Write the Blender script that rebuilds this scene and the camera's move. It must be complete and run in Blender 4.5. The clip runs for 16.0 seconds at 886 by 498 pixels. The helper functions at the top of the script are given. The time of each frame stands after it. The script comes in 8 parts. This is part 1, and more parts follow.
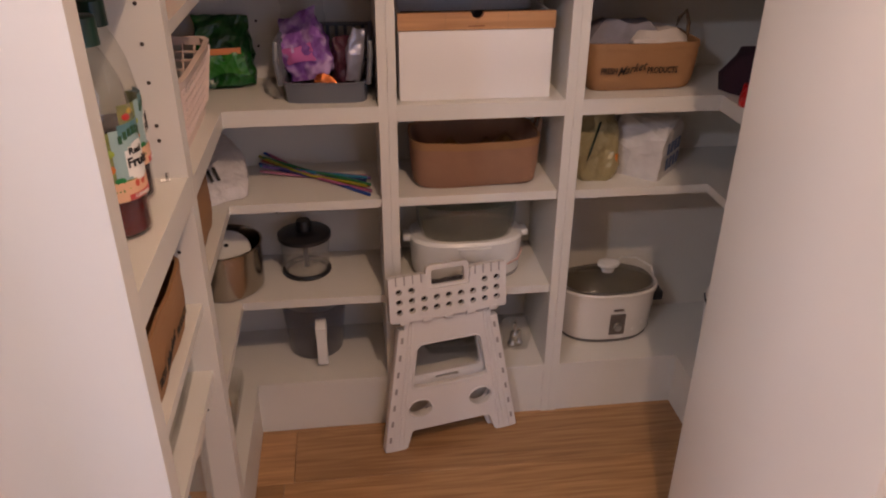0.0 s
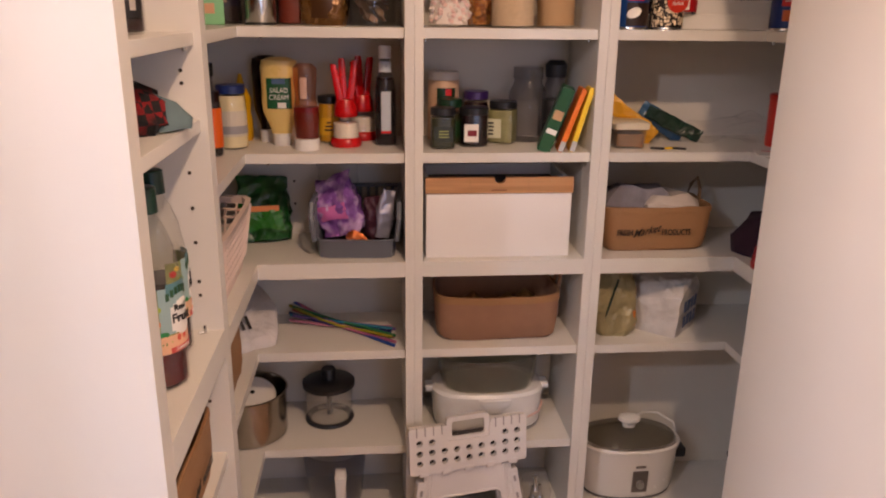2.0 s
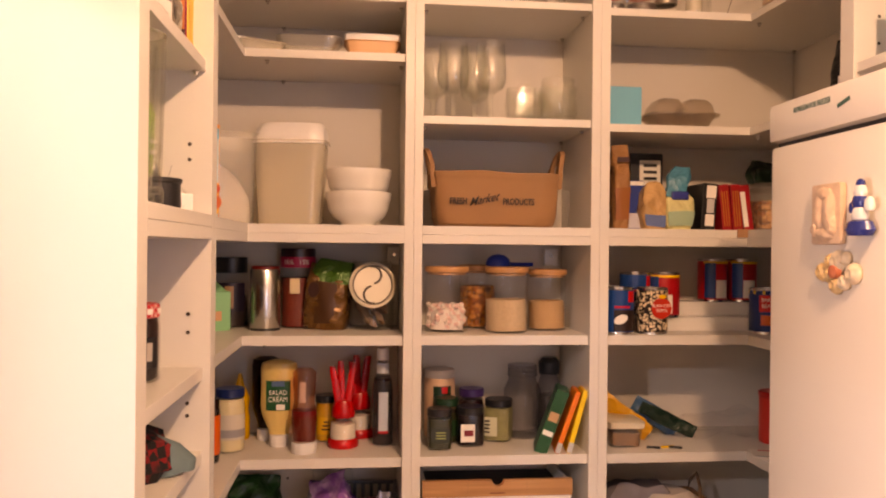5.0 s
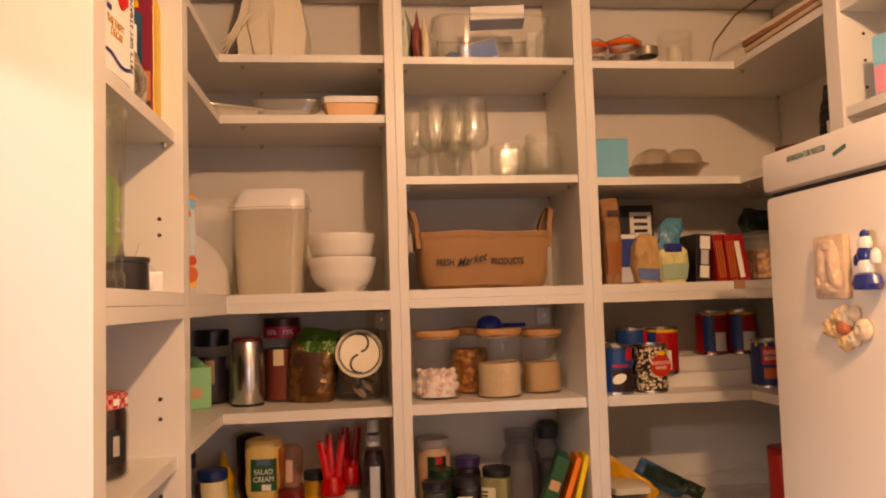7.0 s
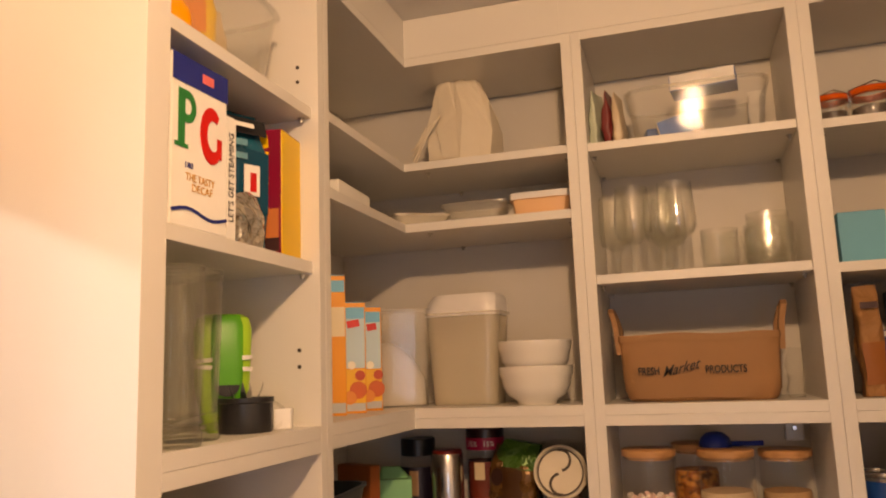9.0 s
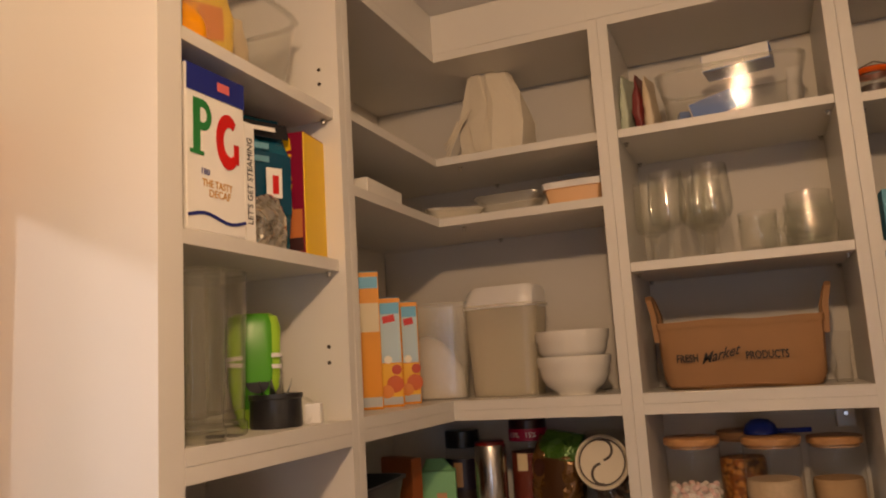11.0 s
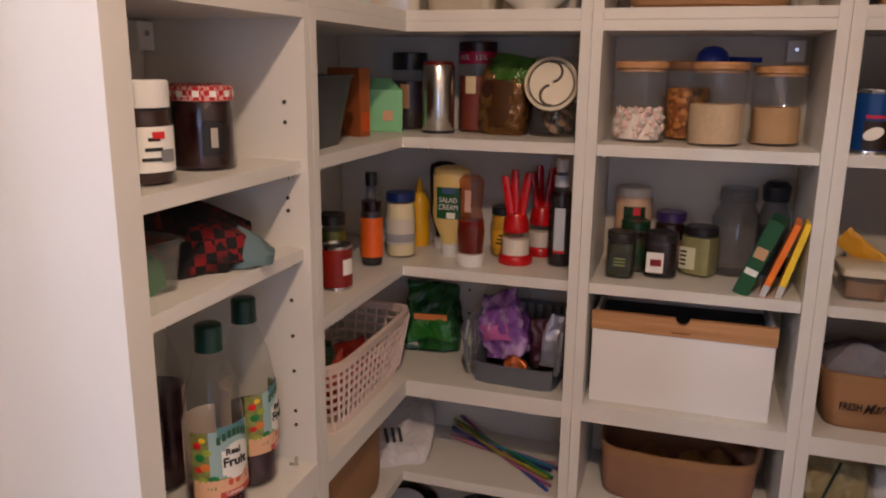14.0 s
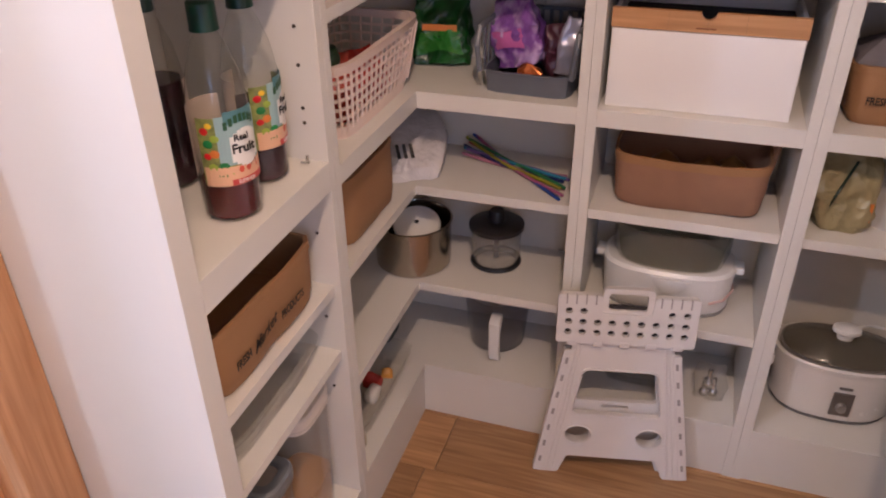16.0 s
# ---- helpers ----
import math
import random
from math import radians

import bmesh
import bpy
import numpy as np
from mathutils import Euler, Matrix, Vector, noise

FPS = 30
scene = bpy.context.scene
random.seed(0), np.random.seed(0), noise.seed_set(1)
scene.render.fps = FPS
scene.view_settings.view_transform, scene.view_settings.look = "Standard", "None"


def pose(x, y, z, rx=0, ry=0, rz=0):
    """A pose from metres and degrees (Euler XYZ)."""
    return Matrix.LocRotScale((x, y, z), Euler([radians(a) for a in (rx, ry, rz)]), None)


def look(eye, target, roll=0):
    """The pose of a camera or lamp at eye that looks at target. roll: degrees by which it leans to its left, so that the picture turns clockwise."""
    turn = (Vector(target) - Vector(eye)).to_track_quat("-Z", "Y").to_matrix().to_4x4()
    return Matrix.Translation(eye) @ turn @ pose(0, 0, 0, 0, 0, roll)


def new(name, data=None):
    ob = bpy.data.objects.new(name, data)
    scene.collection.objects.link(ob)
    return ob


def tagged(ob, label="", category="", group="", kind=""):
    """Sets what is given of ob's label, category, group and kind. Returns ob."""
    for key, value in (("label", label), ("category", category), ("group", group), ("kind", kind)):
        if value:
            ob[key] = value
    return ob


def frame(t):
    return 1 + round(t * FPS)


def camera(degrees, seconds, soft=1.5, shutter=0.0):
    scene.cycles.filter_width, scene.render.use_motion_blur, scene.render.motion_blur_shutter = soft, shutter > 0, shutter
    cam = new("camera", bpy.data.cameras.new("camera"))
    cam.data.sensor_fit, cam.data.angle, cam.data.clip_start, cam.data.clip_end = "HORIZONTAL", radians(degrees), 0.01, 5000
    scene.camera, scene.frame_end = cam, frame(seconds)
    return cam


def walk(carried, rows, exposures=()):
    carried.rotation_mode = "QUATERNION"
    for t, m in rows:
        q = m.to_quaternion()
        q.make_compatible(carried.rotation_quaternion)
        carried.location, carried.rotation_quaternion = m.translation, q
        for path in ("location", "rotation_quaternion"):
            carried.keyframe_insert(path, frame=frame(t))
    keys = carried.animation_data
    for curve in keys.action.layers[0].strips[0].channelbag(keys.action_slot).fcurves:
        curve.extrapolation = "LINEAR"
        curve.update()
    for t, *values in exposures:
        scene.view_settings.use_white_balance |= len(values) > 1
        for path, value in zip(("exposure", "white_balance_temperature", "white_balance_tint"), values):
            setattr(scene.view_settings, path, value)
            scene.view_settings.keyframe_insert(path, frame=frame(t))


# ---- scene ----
cam = camera(60.10, 16.0, 2.0)
PATH = [
    (0, (0.081, -0.065, 1.415), (0.305, 1.686, 0.474), 0.29),
    (0.5, (0.102, -0.072, 1.401), (0.258, 1.718, 0.524), 1.14),
    (1, (0.107, -0.099, 1.419), (0.272, 1.719, 0.603), 0.43),
    (1.5, (0.081, -0.092, 1.433), (0.246, 1.770, 0.724), 0.86),
    (2, (0.076, -0.114, 1.464), (0.253, 1.786, 0.863), 0.69),
    (2.5, (0.066, -0.123, 1.488), (0.268, 1.804, 0.994), 0.61),
    (3, (0.067, -0.139, 1.514), (0.279, 1.806, 1.099), 0.89),
    (3.5, (0.058, -0.138, 1.516), (0.289, 1.828, 1.231), 0.71),
    (4, (0.039, -0.136, 1.538), (0.290, 1.839, 1.345), 1.19),
    (4.5, (0.063, -0.136, 1.539), (0.255, 1.854, 1.467), 0.87),
    (5, (0.054, -0.119, 1.620), (0.263, 1.870, 1.619), 0.59),
    (7.5, (0.085, -0.009, 1.665), (0.297, 1.972, 1.836), -2.56),
    (8, (0.186, 0.066, 1.704), (0.130, 2.053, 1.921), -2.83),
    (8.5, (0.293, 0.097, 1.727), (-0.055, 2.051, 1.977), -2.86),
    (9, (0.340, 0.085, 1.746), (-0.238, 1.974, 2.060), -2.11),
    (11.5, (0.407, 0.111, 1.741), (-0.357, 1.938, 2.019), -2.99),
    (12, (0.403, 0.134, 1.711), (-0.365, 1.980, 1.768), -2.58),
    (12.5, (0.394, 0.121, 1.682), (-0.329, 1.986, 1.670), -1.74),
    (13, (0.387, 0.116, 1.638), (-0.299, 1.986, 1.462), -1.49),
    (13.5, (0.365, 0.129, 1.596), (-0.289, 1.983, 1.231), -1.65),
    (14, (0.357, 0.121, 1.565), (-0.235, 1.974, 1.100), 0.61),
    (14.5, (0.358, 0.125, 1.534), (-0.250, 1.932, 0.927), -1.47),
    (15, (0.352, 0.140, 1.498), (-0.235, 1.887, 0.720), -0.99),
    (15.5, (0.351, 0.137, 1.467), (-0.211, 1.839, 0.581), -1.30),
    (16, (0.354, 0.123, 1.447), (-0.191, 1.746, 0.413), -0.83),
]
EXPOSURES = [
    (0.0, -0.62, 6700, 27), (1.5, -0.36, 6700, 26), (3.5, -0.20, 7600, 32), (5.0, -0.15, 8900, 37), (7.5, -0.60, 9900, 34), (8.5, -0.70, 9700, 31), (9.0, -0.66, 9200, 25),
    (11.5, -1.24, 7700, 20), (12.5, -1.22, 6850, 18), (13.5, -0.92, 6400, 20), (15.0, -0.44, 5950, 23), (16.0, -0.20, 6000, 26),
]
walk(cam, [(t, look(eye, target, roll)) for t, eye, target, roll in PATH], EXPOSURES)

scene.cycles.transparent_max_bounces = 24

# ---- world, daylight behind the camera, lamps ----
world = bpy.data.worlds.new("sky")
scene.world = world
world.use_nodes = True
_n = world.node_tree.nodes
_sky = _n.new("ShaderNodeTexSky")
_sky.sky_type, _sky.sun_disc = "NISHITA", False
_sky.sun_elevation, _sky.sun_rotation = radians(35), radians(200)
world.node_tree.links.new(_sky.outputs[0], _n["Background"].inputs[0])
_n["Background"].inputs[1].default_value = 0.1


def area(name, m, size, size_y, watts, colour):
    d = bpy.data.lights.new(name, "AREA")
    d.shape, d.size, d.size_y, d.energy, d.color = "RECTANGLE", size, size_y, watts, colour
    ob = new(name, d)
    ob.matrix_world = m
    return ob


area("window_daylight", look((0.92, -1.80, 1.35), (0.05, 1.3, 1.0)), 0.5, 1.2, 9.5, (0.40, 0.62, 1.0))
area("hall_daylight", look((-1.9, 0.10, 1.25), (0.8, 0.75, 1.0)), 0.6, 1.3, 37, (0.76, 0.82, 1.0))
_lamp = bpy.data.lights.new("ceiling_bulb", "POINT")
_lamp.energy, _lamp.color, _lamp.shadow_soft_size = 74, (1.0, 0.745, 0.49), 0.035
new("ceiling_bulb", _lamp).location = (0.445, 0.0, 2.452)
_lamp = bpy.data.lights.new("hall_bulb", "POINT")
_lamp.energy, _lamp.color, _lamp.shadow_soft_size = 66, (0.74, 0.86, 1.0), 0.04
new("hall_bulb", _lamp).location = (-1.35, -1.02, 2.386)

# ---- materials ----
MATS = {}


def mat(name, colour, rough=0.5, metal=0.0, vary=0.06, scale=8.0, bump=0.0, bump_scale=120.0, coat=0.0, stretch=(1, 1, 1), grain=0.0):
    """A painted, moulded or woven surface: two scales of colour variation, uneven gloss and fine relief."""
    if name in MATS:
        return MATS[name]
    m = bpy.data.materials.new(name)
    m.use_nodes = True
    nt = m.node_tree
    b = nt.nodes["Principled BSDF"]
    tc = nt.nodes.new("ShaderNodeTexCoord")
    mp = nt.nodes.new("ShaderNodeMapping")
    mp.inputs["Scale"].default_value = stretch
    nt.links.new(tc.outputs["Object"], mp.inputs[0])
    n1 = nt.nodes.new("ShaderNodeTexNoise")
    n1.inputs["Scale"].default_value, n1.inputs["Detail"].default_value = scale, 5
    nt.links.new(mp.outputs[0], n1.inputs["Vector"])
    n2 = nt.nodes.new("ShaderNodeTexNoise")
    n2.inputs["Scale"].default_value, n2.inputs["Detail"].default_value = bump_scale, 3
    nt.links.new(mp.outputs[0], n2.inputs["Vector"])
    mix = nt.nodes.new("ShaderNodeMix")
    mix.data_type = "RGBA"
    k = 1 - vary * 2
    mix.inputs["A"].default_value = (colour[0] * k, colour[1] * k, colour[2] * k, 1)
    mix.inputs["B"].default_value = (min(1, colour[0] * (1 + vary)), min(1, colour[1] * (1 + vary)), min(1, colour[2] * (1 + vary)), 1)
    nt.links.new(n1.outputs["Fac"], mix.inputs["Factor"])
    if grain:
        m2 = nt.nodes.new("ShaderNodeMix")
        m2.data_type, m2.blend_type = "RGBA", "MULTIPLY"
        m2.inputs["Factor"].default_value = grain
        nt.links.new(mix.outputs["Result"], m2.inputs["A"])
        nt.links.new(n2.outputs["Color"], m2.inputs["B"])
        nt.links.new(m2.outputs["Result"], b.inputs["Base Color"])
    else:
        nt.links.new(mix.outputs["Result"], b.inputs["Base Color"])
    rr = nt.nodes.new("ShaderNodeMapRange")
    rr.inputs["To Min"].default_value, rr.inputs["To Max"].default_value = max(0.02, rough - 0.08), min(1, rough + 0.08)
    nt.links.new(n1.outputs["Fac"], rr.inputs["Value"])
    nt.links.new(rr.outputs[0], b.inputs["Roughness"])
    b.inputs["Metallic"].default_value = metal
    b.inputs["Coat Weight"].default_value = coat
    if bump:
        bp = nt.nodes.new("ShaderNodeBump")
        bp.inputs["Strength"].default_value, bp.inputs["Distance"].default_value = bump, 0.002
        nt.links.new(n2.outputs["Fac"], bp.inputs["Height"])
        nt.links.new(bp.outputs[0], b.inputs["Normal"])
    MATS[name] = m
    return m


def clear(name, colour=(1, 1, 1), rough=0.02, mixing=0.9, body=(0.8, 0.8, 0.8), shine=(0.5, 0.04)):
    """Thin clear plastic or glass: mostly see-through, with a gloss that grows towards the edges and a little body."""
    if name in MATS:
        return MATS[name]
    m = bpy.data.materials.new(name)
    m.use_nodes = True
    nt = m.node_tree
    nt.nodes.remove(nt.nodes["Principled BSDF"])
    out = nt.nodes["Material Output"]
    tr, gl, df = nt.nodes.new("ShaderNodeBsdfTransparent"), nt.nodes.new("ShaderNodeBsdfGlossy"), nt.nodes.new("ShaderNodeBsdfDiffuse")
    tr.inputs[0].default_value, df.inputs[0].default_value = (*colour, 1), (*body, 1)
    gl.inputs["Roughness"].default_value = rough
    no = nt.nodes.new("ShaderNodeTexNoise")
    no.inputs["Scale"].default_value = 30
    bp = nt.nodes.new("ShaderNodeBump")
    bp.inputs["Strength"].default_value, bp.inputs["Distance"].default_value = 0.08, 0.002
    nt.links.new(no.outputs["Fac"], bp.inputs["Height"])
    nt.links.new(bp.outputs[0], gl.inputs["Normal"])
    m1, m2 = nt.nodes.new("ShaderNodeMixShader"), nt.nodes.new("ShaderNodeMixShader")
    m1.inputs[0].default_value = 1 - mixing
    nt.links.new(tr.outputs[0], m1.inputs[1])
    nt.links.new(df.outputs[0], m1.inputs[2])
    lw = nt.nodes.new("ShaderNodeLayerWeight")
    lw.inputs[0].default_value = 0.5
    pw = nt.nodes.new("ShaderNodeMath")
    pw.operation, pw.inputs[1].default_value = "POWER", 4.0
    ml = nt.nodes.new("ShaderNodeMath")
    ml.operation, ml.inputs[1].default_value, ml.inputs[2].default_value = "MULTIPLY_ADD", shine[0], shine[1]
    nt.links.new(lw.outputs["Facing"], pw.inputs[0])
    nt.links.new(pw.outputs[0], ml.inputs[0])
    nt.links.new(ml.outputs[0], m2.inputs[0])
    nt.links.new(m1.outputs[0], m2.inputs[1])
    nt.links.new(gl.outputs[0], m2.inputs[2])
    nt.links.new(m2.outputs[0], out.inputs[0])
    MATS[name] = m
    return m


def planks(name, colours, along, width, length, rough=0.4):
    """Printed or real boards: staggered rows with dark joints and stretched grain."""
    m = bpy.data.materials.new(name)
    m.use_nodes = True
    nt = m.node_tree
    b = nt.nodes["Principled BSDF"]
    tc = nt.nodes.new("ShaderNodeTexCoord")
    mp = nt.nodes.new("ShaderNodeMapping")
    mp.inputs["Scale"].default_value = (1.2, 22, 22) if along == "x" else ((22, 1.2, 22) if along == "y" else (22, 22, 1.2))
    nt.links.new(tc.outputs["Object"], mp.inputs[0])
    no = nt.nodes.new("ShaderNodeTexNoise")
    no.inputs["Scale"].default_value, no.inputs["Detail"].default_value, no.inputs["Distortion"].default_value = 3.5, 8, 0.6
    nt.links.new(mp.outputs[0], no.inputs["Vector"])
    cr = nt.nodes.new("ShaderNodeValToRGB")
    cr.color_ramp.elements[0].position, cr.color_ramp.elements[1].position = 0.3, 0.72
    cr.color_ramp.elements[0].color, cr.color_ramp.elements[1].color = (*colours[0], 1), (*colours[1], 1)
    nt.links.new(no.outputs["Fac"], cr.inputs[0])
    oi = nt.nodes.new("ShaderNodeObjectInfo")
    mr = nt.nodes.new("ShaderNodeMapRange")
    mr.inputs["To Min"].default_value, mr.inputs["To Max"].default_value = 0.82, 1.14
    nt.links.new(oi.outputs["Random"], mr.inputs["Value"])
    hv = nt.nodes.new("ShaderNodeHueSaturation")
    nt.links.new(mr.outputs[0], hv.inputs["Value"])
    nt.links.new(cr.outputs[0], hv.inputs["Color"])
    nt.links.new(hv.outputs[0], b.inputs["Base Color"])
    b.inputs["Roughness"].default_value = rough
    bp = nt.nodes.new("ShaderNodeBump")
    bp.inputs["Strength"].default_value, bp.inputs["Distance"].default_value = 0.15, 0.001
    nt.links.new(no.outputs["Fac"], bp.inputs["Height"])
    nt.links.new(bp.outputs[0], b.inputs["Normal"])
    MATS[name] = m
    return m


LAM = mat("white_laminate", (0.70, 0.672, 0.618), 0.38, vary=0.03, scale=3, bump=0.05, bump_scale=300)
BACK = mat("back_board", (0.64, 0.60, 0.535), 0.6, vary=0.03, scale=4, bump=0.08, bump_scale=250)
EDGE = mat("edge_band", (0.78, 0.74, 0.675), 0.42, vary=0.03, scale=14)
PAINT = mat("wall_paint", (0.62, 0.59, 0.54), 0.75, vary=0.03, scale=3, bump=0.15, bump_scale=180)
CEIL = mat("ceiling_paint", (0.72, 0.71, 0.69), 0.85, vary=0.02, scale=2, bump=0.1, bump_scale=90)
FLOORM = planks("oak_laminate", ((0.27, 0.135, 0.055), (0.47, 0.265, 0.12)), "x", 0.19, 1.2, 0.38)
PINE = planks("pine", ((0.42, 0.19, 0.075), (0.62, 0.33, 0.16)), "z", 0.1, 2, 0.35)
BAMBOO = planks("bamboo", ((0.40, 0.19, 0.07), (0.60, 0.32, 0.14)), "x", 0.02, 0.5, 0.4)
FRIDGEM = mat("fridge_enamel", (0.78, 0.71, 0.60), 0.30, vary=0.008, scale=1.2, bump=0.015, bump_scale=220)
HOLE = mat("dark_hole", (0.05, 0.035, 0.025), 0.8)
STEEL = mat("brushed_steel", (0.62, 0.60, 0.57), 0.24, 1.0, vary=0.05, scale=30, stretch=(1, 1, 0.05))
BLACK = mat("black_plastic", (0.014, 0.014, 0.016), 0.35, vary=0.1)
WHITE = mat("white_plastic", (0.78, 0.76, 0.73), 0.32, vary=0.03)
CREAM = mat("cream_plastic", (0.74, 0.66, 0.58), 0.4, vary=0.03)
GLASS = clear("jar_glass", (0.98, 0.98, 0.97), 0.02, 0.988, (0.5, 0.5, 0.46), (0.55, 0.03))
CRYSTAL = clear("crystal_glass", (0.985, 0.985, 0.975), 0.06, 0.968, (0.9, 0.9, 0.84), (0.8, 0.10))
CLEARP = clear("clear_plastic", (0.97, 0.97, 0.96), 0.03, 0.93, (0.72, 0.69, 0.64), (0.75, 0.008))
FROST = clear("cloudy_plastic", (0.985, 0.965, 0.915), 0.18, 0.70, (0.92, 0.85, 0.70))
HAZE = clear("hazy_plastic", (0.96, 0.95, 0.92), 0.12, 0.84, (0.80, 0.77, 0.70), (0.8, 0.05))
JUGP = clear("jug_plastic", (0.975, 0.975, 0.95), 0.03, 0.975, (0.62, 0.60, 0.54), (0.9, 0.03))
SMOKE = clear("smoked_plastic", (0.74, 0.74, 0.77), 0.05, 0.92, (0.24, 0.24, 0.26), (0.7, 0.04))
TABLEGLASS = clear("table_glass", (0.988, 0.990, 0.975), 0.05, 0.986, (0.86, 0.88, 0.80), (0.85, 0.085))


def plaid(name, a, b, c, size, patchy=False):
    """Woven checks of three colours in cloth."""
    m = mat(name, a, 0.9, vary=0.15, scale=30, bump=0.4, bump_scale=400)
    nt = m.node_tree
    bs = nt.nodes["Principled BSDF"]
    tc = nt.nodes.new("ShaderNodeTexCoord")
    ck, fine = nt.nodes.new("ShaderNodeTexChecker"), nt.nodes.new("ShaderNodeTexChecker")
    ck.inputs["Scale"].default_value, fine.inputs["Scale"].default_value = size, size * 2.6
    ck.inputs["Color1"].default_value, ck.inputs["Color2"].default_value = (*a, 1), (*b, 1)
    mx = nt.nodes.new("ShaderNodeMix")
    mx.data_type = "RGBA"
    mx.inputs["B"].default_value = (*c, 1)
    sc = nt.nodes.new("ShaderNodeMath")
    sc.operation, sc.inputs[1].default_value = "MULTIPLY", 0.6
    for n in (ck, fine):
        nt.links.new(tc.outputs["Object"], n.inputs["Vector"])
    if patchy:
        no, mr = nt.nodes.new("ShaderNodeTexNoise"), nt.nodes.new("ShaderNodeMapRange")
        no.inputs["Scale"].default_value = 17
        mr.inputs["From Min"].default_value, mr.inputs["From Max"].default_value = 0.44, 0.60
        mr.inputs["To Min"].default_value, mr.inputs["To Max"].default_value = 1.6, 0.3
        nt.links.new(tc.outputs["Object"], no.inputs["Vector"])
        nt.links.new(no.outputs["Fac"], mr.inputs["Value"])
        nt.links.new(mr.outputs[0], sc.inputs[0])
    else:
        nt.links.new(fine.outputs["Fac"], sc.inputs[0])
    nt.links.new(sc.outputs[0], mx.inputs["Factor"])
    nt.links.new(ck.outputs["Color"], mx.inputs["A"])
    nt.links.new(mx.outputs["Result"], bs.inputs["Base Color"])
    return m


def speckle(name, a, b, scale, rough=0.45, edge=0.5, c=None):
    """Beans, pasta or checks: small cells of two or three colours with a little relief."""
    m = mat(name, a, rough, vary=0.1)
    nt = m.node_tree
    bs = nt.nodes["Principled BSDF"]
    tc, vo = nt.nodes.new("ShaderNodeTexCoord"), nt.nodes.new("ShaderNodeTexVoronoi")
    vo.inputs["Scale"].default_value = scale
    nt.links.new(tc.outputs["Object"], vo.inputs["Vector"])
    cr = nt.nodes.new("ShaderNodeValToRGB")
    cr.color_ramp.interpolation = "CONSTANT"
    cr.color_ramp.elements[0].color, cr.color_ramp.elements[1].color = (*a, 1), (*b, 1)
    cr.color_ramp.elements[1].position = edge
    if c is not None:
        e = cr.color_ramp.elements.new(min(0.95, edge + 0.25))
        e.color = (*c, 1)
    nt.links.new(vo.outputs["Color"], cr.inputs[0])
    sh = nt.nodes.new("ShaderNodeMix")
    sh.data_type, sh.blend_type = "RGBA", "MIX"
    dd = nt.nodes.new("ShaderNodeMapRange")
    dd.inputs["From Min"].default_value, dd.inputs["From Max"].default_value = 0.45, 0.8
    nt.links.new(vo.outputs["Distance"], dd.inputs["Value"])
    nt.links.new(dd.outputs[0], sh.inputs["Factor"])
    nt.links.new(cr.outputs[0], sh.inputs["A"])
    sh.inputs["B"].default_value = (a[0] * 0.4, a[1] * 0.4, a[2] * 0.4, 1)
    nt.links.new(sh.outputs["Result"], bs.inputs["Base Color"])
    bp = nt.nodes.new("ShaderNodeBump")
    bp.inputs["Strength"].default_value, bp.inputs["Distance"].default_value, bp.invert = 0.5, 0.003, True
    nt.links.new(vo.outputs["Distance"], bp.inputs["Height"])
    nt.links.new(bp.outputs[0], bs.inputs["Normal"])
    return m


